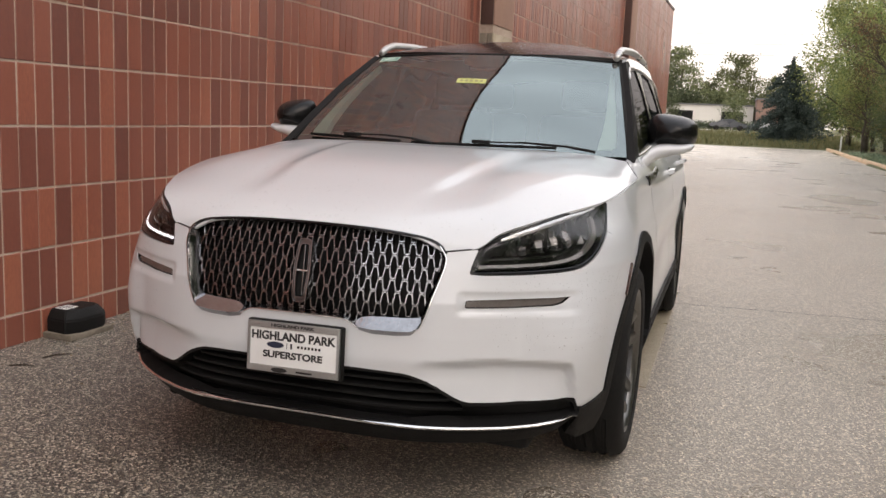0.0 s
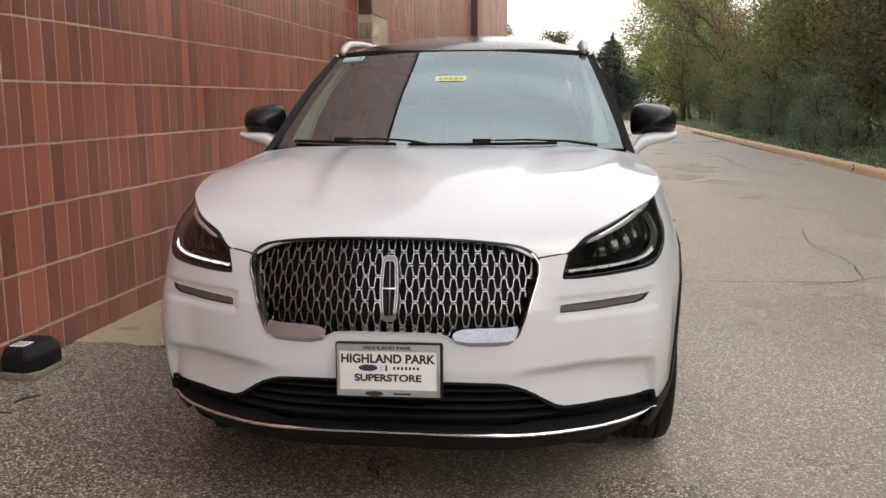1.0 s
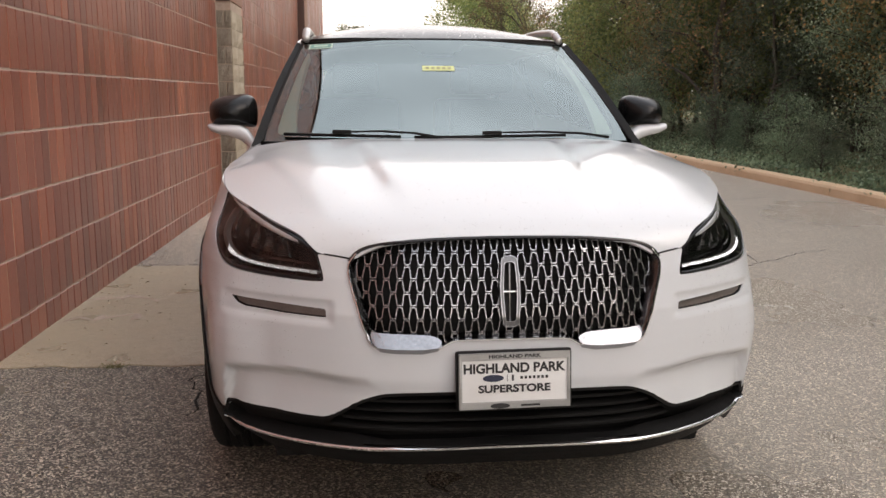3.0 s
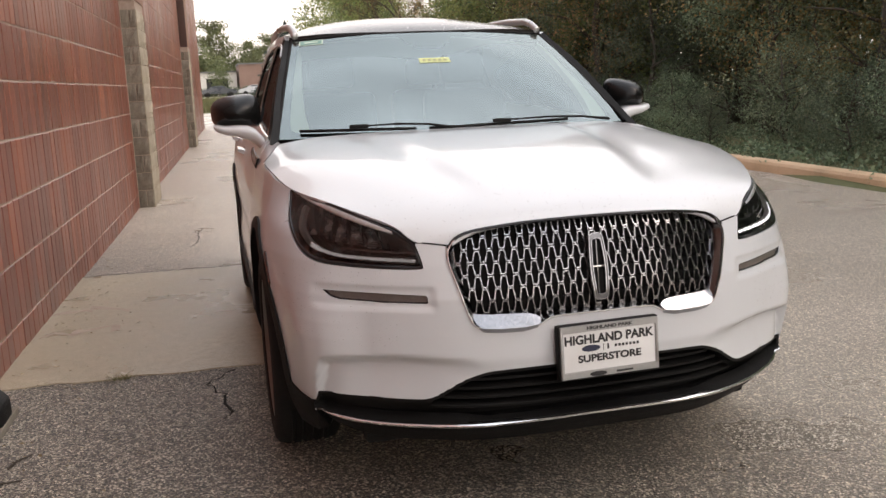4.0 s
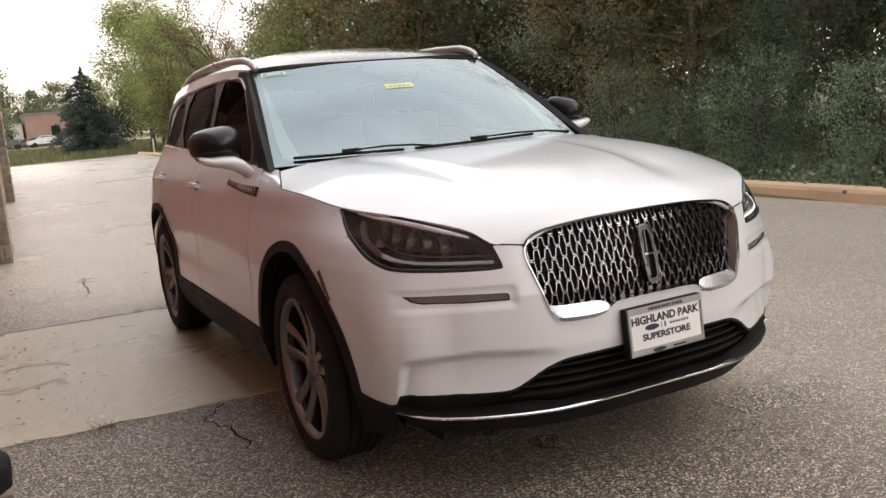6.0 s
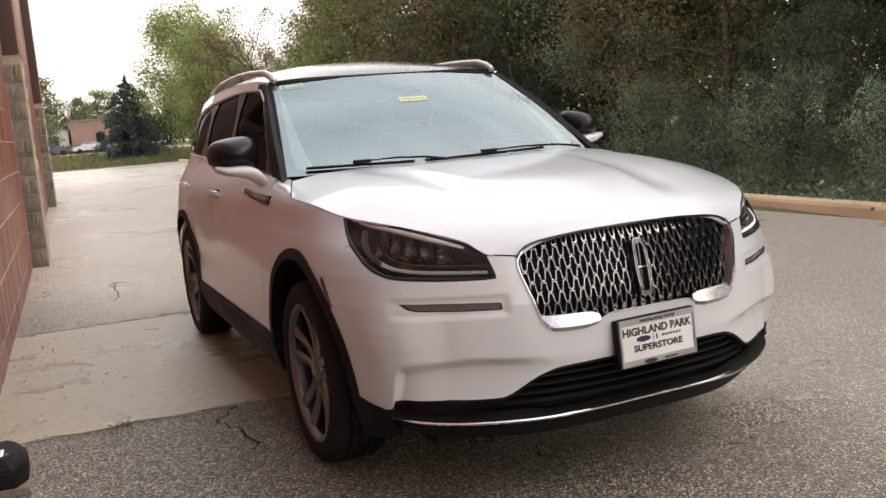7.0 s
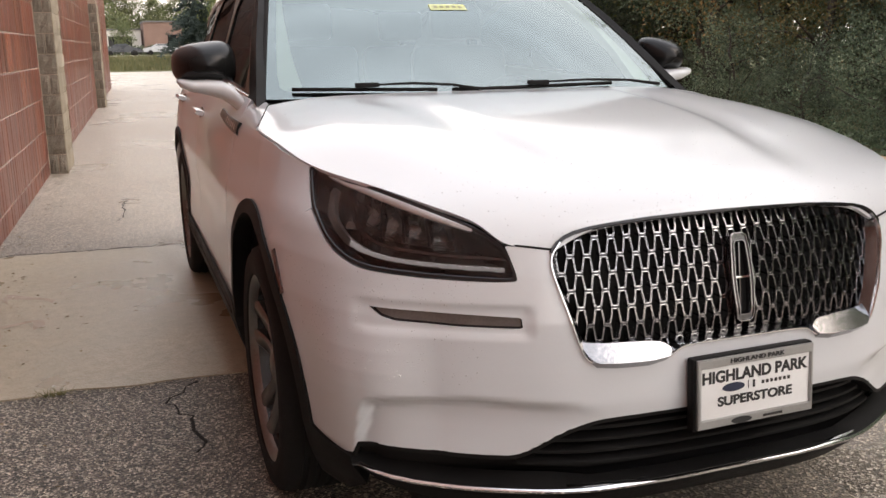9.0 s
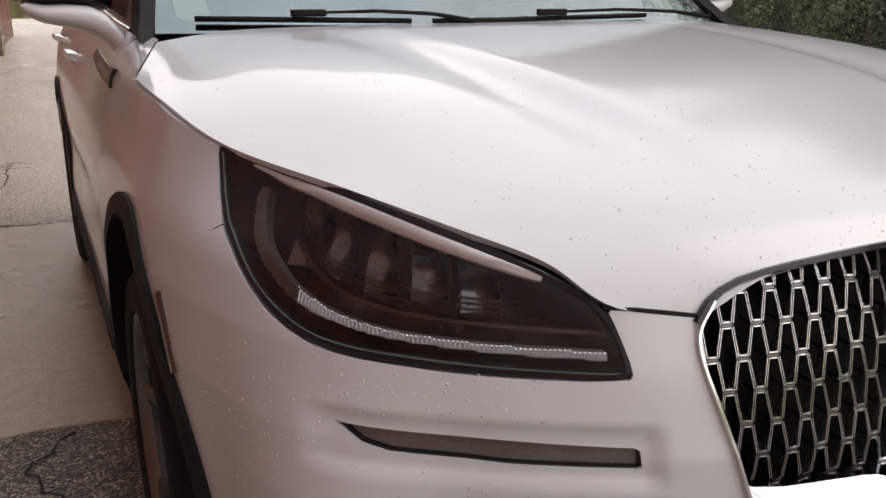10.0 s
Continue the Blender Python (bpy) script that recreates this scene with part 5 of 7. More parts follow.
quarter = side_pts([(SPLIT_C + gap, belt(SPLIT_C)), (4.0, belt(4.0)), (4.58, belt(4.58)), (4.62, 0.95), (4.60, 0.60), (4.56, 0.40)]) + list(reversed([p for p in arch(REAR_AXLE, 0.480, 8, 111, 30)])) + \
    side_pts([(SPLIT_C + gap, 0.84)])
clad_f = arch(FRONT_AXLE, 0.492, 8, 176, 60) + [(1.070, 0.384), (1.016, 0.372), (0.924, 0.358), (0.930, 0.262), (0.985, 0.235)] + side_pts([(0.530, 0.232)]) + list(reversed(arch(FRONT_AXLE, 0.452, 0, 196, 60)))[0:61] + \
    side_pts([(1.41, 0.37), (1.45, 0.40)])
clad_r = arch(REAR_AXLE, 0.482, 8, 172, 60) + list(reversed(arch(REAR_AXLE, 0.442, -4, 184, 60)))
sill = side_pts([(1.455, SILL_Z - 0.004), (2.4, SILL_Z - 0.004), (3.23, SILL_Z - 0.004), (3.27, 0.36), (3.20, 0.27), (2.3, 0.26), (1.40, 0.27), (1.395, 0.36)])
for mirror in (False, True):
    fm = not mirror
    S = lambda a, z: skin(a, z)
    sgn_x = -1 if fm else 1
    wing = part("wing", panel_mesh("wing", smooth_line(wing_line, 0.03, closed=True, rounds=0), [], S, P, 0.035, 0.02, mirror=fm), car, "white front wing")
    part("front_cladding", panel_mesh("front_cladding", smooth_line(clad_f, 0.03, closed=True, rounds=0), [], S, M["black_plastic"], 0.03, 0.06, mirror=fm, lift=0.007), wing, "black arch cladding")
    # the wing's top, from the bonnet's rear edge back to the windscreen pillar, running smoothly into its flank
    inner = [Vector(bonnet_edge(CORNER_V + (1 - CORNER_V) * k / 6)) + Vector((0.004, 0.004, -0.002)) for k in range(7)] + [Vector((0.784, 1.40, 1.089)), Vector((0.787, 1.45, 1.093)), Vector((0.796, 1.515, 1.098))]
    cap_rows = []
    for k, inn in enumerate(inner):
        y = 1.105 + 0.41 * (k / (len(inner) - 1)) ** 0.9
        z = tab(y, [p[0] for p in SHOULDER], [p[1] for p in SHOULDER])
        out, above = Vector(skin(arc_of_y(y, z), z)), Vector(skin(arc_of_y(y, z + 0.004), z + 0.004))
        ctrl = out + (above - out).normalized() * 0.5 * (inn - out).length
        cap_rows.append([(1 - f) ** 2 * inn + 2 * f * (1 - f) * ctrl + f * f * out for f in [j / 8 for j in range(9)]])
    part("wing_cap", patch_mesh("wing_cap", [[(p.x * sgn_x, p.y, p.z) for p in r] for r in cap_rows], P, flip=sgn_x < 0), wing)
    part("marker_lamp", strip_mesh("marker_lamp", [(1.246, 0.779), (1.215, 0.735), (1.184, 0.684)], S, 0.016, 0.006, M["red_lens"], mirror=fm), wing, "dark red side marker")
    trim = [(arc_of_y(y, z), z) for y, z in ((1.435, 1.010), (1.60, 1.013), (1.76, 1.021), (1.925, 1.034))]
    badge = part("wing_badge", strip_mesh("wing_badge", smooth_line(trim, 0.03), S, lambda t: 0.042 - 0.012 * t, 0.006, M["mirror_cap"], mirror=fm), wing, "black badge blade with chrome letters as bars")
    for k in range(6):
        y0 = 1.50 + 0.042 * k
        z0 = tab(y0, (1.435, 1.925), (1.009, 1.034))
        part("badge_bar", strip_mesh("badge_bar", [(arc_of_y(y0, z0 - 0.008), z0 - 0.008), (arc_of_y(y0 + 0.003, z0 + 0.008), z0 + 0.008)], lambda a, z: skin(a, z, 0.006), 0.018, 0.0015, M["chrome"], mirror=fm, depth=0.004), badge)
    for nm, ln, hy, hz in (("front_door", door_f, 2.46, 0.995), ("rear_door", door_r, 3.50, 1.008)):
        door = part(nm, panel_mesh(nm, smooth_line(ln, 0.04, closed=True, rounds=0), [], S, P, 0.045, 0.02, mirror=fm), car, "white door, shut")
        y0 = hy if nm == "front_door" else hy - 0.02
        hl = smooth_line([(arc_of_y(y0 + d, hz), hz) for d in (0.0, 0.08, 0.16, 0.25)], 0.03)
        part("handle", strip_mesh("handle", hl, lambda a, z: skin(a, z, 0.012), lambda t: 0.020 + 0.010 * math.sin(math.pi * t), 0.022, P, mirror=fm, depth=0.012), door, "white pull handle")
        part("handle_cup", panel_mesh("handle_cup", smooth_line([(arc_of_y(y0 + 0.02, hz - 0.02), hz - 0.022), (arc_of_y(y0 + 0.16, hz), hz - 0.026), (arc_of_y(y0 + 0.17, hz), hz + 0.018), (arc_of_y(y0 + 0.03, hz), hz + 0.02)], 0.02, closed=True, rounds=2), [], S, M["black_gloss"], 0.03, 0.0, mirror=fm, lift=0.002), door)
    quart = part("rear_quarter", panel_mesh("rear_quarter", smooth_line(quarter, 0.05, closed=True, rounds=0), [], S, P, 0.05, 0.02, mirror=fm), car, "white rear quarter panel")
    part("rear_cladding", panel_mesh("rear_cladding", smooth_line(clad_r, 0.03, closed=True, rounds=0), [], S, M["black_plastic"], 0.04, 0.06, mirror=fm, lift=0.007), quart, "black arch cladding")
    part("sill_cladding", panel_mesh("sill_cladding", smooth_line(sill, 0.05, closed=True, rounds=0), [], S, M["black_plastic"], 0.05, 0.05, mirror=fm, lift=0.010), car, "black sill cladding")
    part("sill_edge", strip_mesh("sill_edge", smooth_line(side_pts([(1.50, 0.385), (2.4, 0.385), (3.2, 0.385)]), 0.08), lambda a, z: skin(a, z, 0.010), 0.014, 0.004, M["black_plastic"], mirror=fm), car)


# upper body
TOP_Y, TOP_X = (1.3, 2.1, 2.8, 3.6, 4.2, 4.7), (0.66, 0.650, 0.660, 0.645, 0.60, 0.52)


def upper_side(y, z):
    """The slanting side above the belt, +x side."""
    zb = belt(y)
    xb = half_width(zb, y) - 0.006
    s = (z - zb) / (1.575 - zb)
    xt = tab(y, TOP_Y, TOP_X)
    return xb + (xt - xb) * (0.82 * s + 0.18 * s * s), y, z


pillar = [(1.415, 1.083), (1.60, 1.104), (2.08, 1.455), (2.20, 1.508), (2.30, 1.520), (2.30, 1.548), (2.165, 1.538), (1.90, 1.395), (1.62, 1.215), (1.47, 1.115)]
dlo = [(1.60, 1.104), (2.0, 1.122), (3.0, 1.164), (3.8, 1.189), (4.40, 1.212), (4.50, 1.228), (4.24, 1.41), (3.95, 1.482), (3.45, 1.512), (2.9, 1.528), (2.5, 1.527), (2.30, 1.520), (2.20, 1.508), (2.08, 1.455)]
rear_post = [(4.085, 1.456), (4.24, 1.412), (4.50, 1.230), (4.40, 1.210), (4.58, 1.213), (4.56, 1.26), (4.35, 1.44), (4.15, 1.530), (4.125, 1.532)]
rail = [(2.165, 1.540), (2.30, 1.550), (2.305, 1.522), (2.5, 1.529), (2.9, 1.530), (3.45, 1.514), (3.95, 1.484), (4.08, 1.458), (4.12, 1.533), (3.8, 1.562), (3.2, 1.578), (2.6, 1.575), (2.35, 1.566)]
WINDOWS = [[(1.66, 1.122), (2.0, 1.135), (2.59, 1.157), (2.60, 1.515), (2.42, 1.515), (2.22, 1.498), (2.10, 1.448)],
           [(2.67, 1.160), (3.0, 1.174), (3.40, 1.186), (3.41, 1.496), (3.0, 1.516), (2.68, 1.517)],
           [(3.48, 1.190), (3.9, 1.206), (4.38, 1.230), (4.16, 1.392), (3.90, 1.468), (3.49, 1.494)]]
for mirror in (False, True):
    fm = mirror ^ True
    U = upper_side
    win_lines = [smooth_line(w, 0.03, closed=True, rounds=1) for w in WINDOWS]
    part("a_pillar", panel_mesh("a_pillar", smooth_line(pillar, 0.03, closed=True, rounds=0), [], U, M["black_plastic"], 0.04, 0.03, mirror=fm), car, "dark windscreen pillar")
    part("roof_side", panel_mesh("roof_side", smooth_line(rail, 0.04, closed=True, rounds=0), [], U, P, 0.05, 0.03, mirror=fm), car, "white roof side")
    part("rear_pillar", panel_mesh("rear_pillar", smooth_line(rear_post, 0.04, closed=True, rounds=0), [], U, M["black_gloss"], 0.05, 0.03, mirror=fm), car, "black rear pillar")
    win_frame = part("window_frame", panel_mesh("window_frame", smooth_line(dlo, 0.03, closed=True, rounds=0), win_lines, U, M["mirror_cap"], 0.05, 0.02, mirror=fm, lift=-0.004), car, "black side window frame")
    for ln in win_lines:
        part("side_window", panel_mesh("side_window", ln, [], U, M["side_glass"], 0.12, 0.0, mirror=fm, lift=-0.010), win_frame, "dark tinted side glass")
    part("window_trim", strip_mesh("window_trim", smooth_line(dlo[4:], 0.04), U, 0.010, 0.006, M["bright_trim"], mirror=fm), win_frame, "chrome window trim")
    part("belt_trim", strip_mesh("belt_trim", smooth_line([(y, z - 0.002) for y, z in dlo[:5]], 0.05), U, 0.014, 0.006, M["chrome"], mirror=fm), win_frame, "chrome belt trim")
    # roof rail
    rx = 1 if mirror else -1
    pts = [(rx * tab(y, TOP_Y, TOP_X) * 0.955, y, tab(y, (2.15, 2.20, 2.32, 2.6, 3.0, 3.5, 3.95, 4.12, 4.20), (1.550, 1.578, 1.604, 1.622, 1.630, 1.618, 1.584, 1.552, 1.528))) for y in (2.15, 2.17, 2.22, 2.32, 2.45, 2.65, 2.9, 3.2, 3.5, 3.8, 3.98, 4.1, 4.2)]
    part("roof_rail", tube_mesh("roof_rail", pts, [0.016] + [0.019] * 11 + [0.012], M["rail"], 12, 0.95), car, "satin metal roof rail")


def windscreen(u, v, out=0.0):
    s = abs(u)
    base = Vector((u * 0.790, 1.375 + 0.105 * s ** 2.2, 1.095 + 0.004 * s))
    top = Vector((u * 0.638, 2.085 + 0.085 * s ** 2.2, 1.556 - 0.020 * s ** 2))
    p = base.lerp(top, v) + Vector((0, -0.55, 0.83)) * (0.030 * math.sin(math.pi * v) * (1 - 0.4 * s ** 2) + out)
    return p


def screen_rect(u0, u1, v0, v1, n=24, out=0.0, m=16):
    return [[windscreen(u0 + (u1 - u0) * i / n, v0 + (v1 - v0) * j / m, out) for i in range(n + 1)] for j in range(m + 1)]


screen = part("windscreen", patch_mesh("windscreen", screen_rect(-1, 1, 0, 1, 40), M["windscreen"]), car, "curved windscreen mirroring the bright sky")
screen.visible_shadow = False
frit_hole = smooth_line([(-0.90, 0.05), (0.0, 0.045), (0.90, 0.05), (0.945, 0.09), (0.955, 0.5), (0.945, 0.93), (0.90, 0.965), (0.26, 0.965), (0.20, 0.94), (0.15, 0.82), (-0.15, 0.82), (-0.20, 0.94), (-0.26, 0.965), (-0.90, 0.965), (-0.945, 0.93), (-0.955, 0.5), (-0.945, 0.09)], 0.04, closed=True, rounds=1)
part("screen_band", panel_mesh("screen_band", smooth_line([(-0.995, 0.0), (0.995, 0.0), (0.995, 0.995), (-0.995, 0.995)], 0.08, closed=True, rounds=0), [frit_hole], lambda u, v: windscreen(u, v, -0.004), M["frit"], 0.08, 0.0), screen, "black printed border")
part("screen_seal", strip_mesh("screen_seal", [(u, 0.998) for u in np.linspace(-0.99, 0.99, 30)], lambda u, v: windscreen(u, v), 0.012, 0.003, M["rubber"]), screen)
for s in (-1, 1):
    part("screen_seal", strip_mesh("screen_seal", [(s * 0.998, v) for v in np.linspace(0.0, 1.0, 20)], lambda u, v: windscreen(u, v), 0.014, 0.004, M["rubber"]), screen)
part("yellow_sticker", patch_mesh("yellow_sticker", screen_rect(-0.128, 0.083, 0.604, 0.656, 8, 0.002, 2), M["yellow"]), screen, "yellow stock label with unreadable bars")
for k in range(5):
    part("sticker_bar", patch_mesh("sticker_bar", screen_rect(-0.105 + 0.036 * k, -0.084 + 0.036 * k, 0.619, 0.640, 1, 0.003, 1), M["olive_ink"]), screen)
part("sticker_border", patch_mesh("sticker_border", screen_rect(-0.935, -0.765, 0.905, 0.965, 6, 0.002, 2), M["trim_light"]), screen)
part("green_sticker", patch_mesh("green_sticker", screen_rect(-0.927, -0.773, 0.911, 0.959, 6, 0.003, 2), M["green_sticker"]), screen, "small green label with a pale border")
part("sticker_bar", patch_mesh("sticker_bar", screen_rect(-0.90, -0.80, 0.928, 0.942, 4, 0.004, 1), M["trim_light"]), screen)
part("mirror_housing", panel_mesh("mirror_housing", smooth_line([(-0.13, 0.80), (0.13, 0.80), (0.10, 0.90), (-0.10, 0.90)], 0.03, closed=True, rounds=2), [], lambda u, v: windscreen(u, v, -0.02), M["black_plastic"], 0.05, -0.015), screen)

# scuttle and wipers
part("scuttle", patch_mesh("scuttle", [[(x, 1.355 + 0.10 * abs(x / 0.79) ** 2.2 + d, z - 0.012 * abs(x / 0.79) ** 2) for x in np.linspace(-0.80, 0.80, 30)] for d, z in ((-0.015, 1.070), (0.02, 1.078), (0.06, 1.112))], M["black_plastic"]), car, "black scuttle panel")


def wiper(u0, v0, u1, v1, hub_u):
    ws = part("wiper", tube_mesh("wiper", [windscreen(u0 + (u1 - u0) * k / 14, v0 + (v1 - v0) * k / 14, 0.012) for k in range(15)], 0.007, M["black_plastic"], 6), car, "black wiper")
    mid = windscreen((u0 + u1) / 2, (v0 + v1) / 2, 0.030)
    hub = Vector((hub_u, 1.375, 1.118))
    part("wiper_arm", tube_mesh("wiper_arm", [hub, hub.lerp(mid, 0.25) + Vector((0, 0, 0.012)), hub.lerp(mid, 0.6) + Vector((0, 0, 0.012)), mid], [0.012, 0.009, 0.008, 0.005], M["black_plastic"], 6, 0.6), ws)
    part("blade_mount", box_mesh("blade_mount", (-0.040, -0.010, -0.008), (0.040, 0.010, 0.008), M["black_plastic"], 0.004), ws, m=Matrix.Translation(mid))


wiper(-0.885, 0.042, -0.27, 0.026, -0.06)
wiper(-0.20, 0.024, 0.62, 0.032, 0.66)


# roof
def roof(u, v):
    y = 2.085 + 2.33 * v
    s = abs(u)
    y += 0.085 * s ** 2.2 * (1 - v)
    z = spline(y, (1.9, 2.085, 2.4, 2.9, 3.5, 4.1, 4.45, 4.6), (1.45, 1.558, 1.630, 1.679, 1.668, 1.606, 1.530, 1.48))
    edge = tab(y, (2.085, 2.35, 2.6, 3.2, 3.8, 4.15, 4.4), (1.540, 1.565, 1.576, 1.579, 1.563, 1.531, 1.46))
    return u * tab(y, TOP_Y, TOP_X) * (0.985 + 0.012 * s), y, z + (edge - z) * s ** 2.6


part("roof", patch_mesh("roof", [[roof(-1 + 2 * i / 30, j / 40) for i in range(31)] for j in range(41)], M["roof_black"], 0.02), car, "black roof wet with rain drops")
part("tailgate", patch_mesh("tailgate", [[(u * w, y + 0.05 * (1 - u * u) - 0.05, z) for u in np.linspace(-1, 1, 17)] for w, y, z in ((0.53, 4.40, 1.542), (0.56, 4.46, 1.48), (0.66, 4.58, 1.22), (0.755, 4.64, 1.0), (0.775, 4.66, 0.75), (0.77, 4.66, 0.55), (0.76, 4.60, 0.38))], P, 0.02, flip=True), car, "white tailgate")

# door mirrors
for sgn in (-1, 1):
    def mirror_shape(k, j, n, r, sgn=sgn):
        """A boxy egg: blunt nose forwards, flat underneath, open at the back; fuller towards the car."""
        t, f = 2 * math.pi * j / n, k / r
        prof = math.sin(math.pi / 2 * f) ** 0.55 if f > 0 else 0.0
        c, q = math.cos(t), math.sin(t)
        soft = 1.0 - 0.36 * ease(f, 0.05, 0.85)
        x = math.copysign(abs(c) ** soft, c) * 0.109 * prof
        zz = math.copysign(abs(q) ** soft, q) * 0.079 * prof * (1.0 + 0.16 * x / 0.109)
        zz = max(zz, -0.064 * prof) + 0.006
        return sgn * (0.938 - x), 1.672 + 0.165 * f ** 1.2 + 0.03 * (x / 0.109) * -1.0 * f, 1.203 + zz

    n, r = 32, 12
    rows = [[mirror_shape(k, j, n, r) for j in range(n + 1)] for k in range(r + 1)]
    mirror_ob = part("door_mirror", patch_mesh("door_mirror", rows, M["mirror_cap"], flip=sgn > 0), car, "door mirror with a gloss black cap")
    c = [mirror_shape(r, j, n, r) for j in range(n)]
    cx, cz = sum(p[0] for p in c) / n, sum(p[2] for p in c) / n
    part("mirror_glass", make_mesh("mirror_glass", [(cx + (p[0] - cx) * 0.9, p[1] - 0.006, cz + (p[2] - cz) * 0.9) for p in c], [tuple(range(n))[:: (-1 if sgn > 0 else 1)]], M["mirror"]), mirror_ob)
    part("mirror_skirt", patch_mesh("mirror_skirt", [[(p[0], p[1] + 0.001, p[2]) for p in c + c[:1]], [(cx + (p[0] - cx) * 0.94, p[1] + 0.002, cz + (p[2] - cz) * 0.94) for p in c + c[:1]]], M["black_plastic"], flip=sgn < 0), mirror_ob)
    # white foot: a shallow tray under the cap that sweeps down to the door
    foot = []
    path = [(1.030, 1.755, 1.158, 0.004, 0.030), (1.018, 1.752, 1.153, 0.012, 0.060), (0.98, 1.748, 1.142, 0.016, 0.068), (0.93, 1.735, 1.138, 0.020, 0.072),
            (0.89, 1.715, 1.128, 0.024, 0.066), (0.862, 1.690, 1.108, 0.027, 0.058), (0.845, 1.668, 1.085, 0.028, 0.052), (0.832, 1.655, 1.068, 0.026, 0.050)]
    for x, y0, z0, h, d in path:
        h, z0 = h * 1.35, z0 - 0.004
        x = x + 0.010 * ease(x, 0.85, 0.95)
        foot.append([(sgn * x, y0 + d * math.copysign(abs(math.cos(t)) ** 0.7, math.cos(t)), z0 + h * math.copysign(abs(math.sin(t)) ** 0.8, math.sin(t))) for t in [2 * math.pi * j / 20 for j in range(21)]])
    part("mirror_foot", patch_mesh("mirror_foot", foot, P, flip=sgn < 0), mirror_ob, "white mirror foot")

# wheels
TYRE_W = 0.235
tyre_profile = [(-0.100, 0.264), (-0.113, 0.274), (-0.118, 0.306), (-0.113, 0.332), (-0.100, 0.350), (-0.080, 0.357)]
tread = [(-0.080, 0.357)]
for k in range(4):
    x = -0.055 + 0.037 * k
    tread += [(x - 0.010, 0.3605), (x - 0.005, 0.3535), (x + 0.004, 0.3535), (x + 0.009, 0.361)]
tread += [(0.080, 0.357)]
full_tyre = tyre_profile[:-1] + tread + [(-a, r) for a, r in reversed(tyre_profile[:-1])]
tyre_me = lathe_mesh("tyre", full_tyre, M["rubber"], 72)
rim_me = lathe_mesh("rim", [(0.100, 0.264), (0.104, 0.273), (0.108, 0.269), (0.102, 0.258), (0.084, 0.249)], M["alloy"], 64)
barrel_me = lathe_mesh("barrel", [(0.084, 0.249), (0.02, 0.237), (-0.08, 0.237), (-0.10, 0.257)], M["lamp_dark"], 64)
disc_me = lathe_mesh("brake_disc", [(0.0, 0.04), (0.0, 0.165), (0.012, 0.165), (0.012, 0.05)], M["dark_chrome"], 48)
hub_me = lathe_mesh("hub_cap", [(0.060, 0.062), (0.074, 0.058), (0.080, 0.040), (0.084, 0.034), (0.085, 0.0)], M["alloy"], 32)


def spoke_mesh():
    """One split spoke: two straight blades that part from the hub to the rim, with bevelled flanks."""
    bm = bmesh.new()
    for s in (-1, 1):
        rows = []
        for k in range(7):
            f = k / 6
            r = 0.040 + 0.221 * f
            off = s * (0.017 + 0.043 * f ** 1.1)
            w = 0.0185 + 0.010 * f
            x = 0.072 + 0.026 * f - 0.014 * math.sin(math.pi * f)
            rows.append([Vector((x - 0.045, r, off - w * 1.1)), Vector((x - 0.006, r, off - w)), Vector((x, r, off - w * 0.7)), Vector((x - 0.002, r, off + w * 0.7)), Vector((x - 0.008, r, off + w)), Vector((x - 0.045, r, off + w * 1.1))])
        vs = [[bm.verts.new(p) for p in row] for row in rows]
        for a, b in zip(vs, vs[1:]):
            for i in range(5):
                bm.faces.new((a[i], a[i + 1], b[i + 1], b[i]))
    return bm_mesh("spoke", bm, M["alloy"], smooth=True)


spoke_me = spoke_mesh()
for sgn in (-1, 1):
    for y0 in (FRONT_AXLE, REAR_AXLE):
        wheel = part("wheel", tyre_me, car, "alloy wheel with a black tyre", m=pose(sgn * 0.805, y0, AXLE_Z, 0, 0, 0 if sgn > 0 else 180))
        rim = part("rim", rim_me, wheel, "grey five-spoke alloy rim")
        part("barrel", barrel_me, wheel, "dark rim barrel")
        for k in range(5):
            part("spoke", spoke_me, wheel, m=pose(0, 0, 0, 72 * k + (20 if y0 < 2 else 50)))
        part("hub_cap", hub_me, wheel)
        part("brake_disc", disc_me, wheel)
        verts, faces = [], []
        for k in range(25):
            t = radians(-14 + 208 * k / 24)
            for dx, rr in ((-0.26, 0.40), (0.08, 0.425)):
                verts.append((sgn * (0.80 + dx), y0 + rr * math.cos(t), AXLE_Z + rr * math.sin(t)))
        faces = [(2 * k, 2 * k + 1, 2 * k + 3, 2 * k + 2) for k in range(24)]
        part("arch_liner", make_mesh("arch_liner", verts, faces, M["rubber"], smooth=True), car)

# floor pan and cabin
part("floor_pan", box_mesh("floor_pan", (-0.67, 0.30, 0.20), (0.67, 4.45, 0.34), M["rubber"], 0.03), car)
# unseen solid box in the nose, added to keep light from passing through
part("bulkhead", box_mesh("bulkhead", (-0.60, 0.30, 0.30), (0.60, 1.30, 0.82), M["rubber"], 0.05), car)
part("cabin_floor", box_mesh("cabin_floor", (-0.86, 1.46, 0.30), (0.86, 3.20, 0.36), M["leather"], 0.01), car)
part("boot_floor", box_mesh("boot_floor", (-0.52, 3.2, 0.34), (0.52, 4.5, 0.85), M["leather"], 0.02), car)
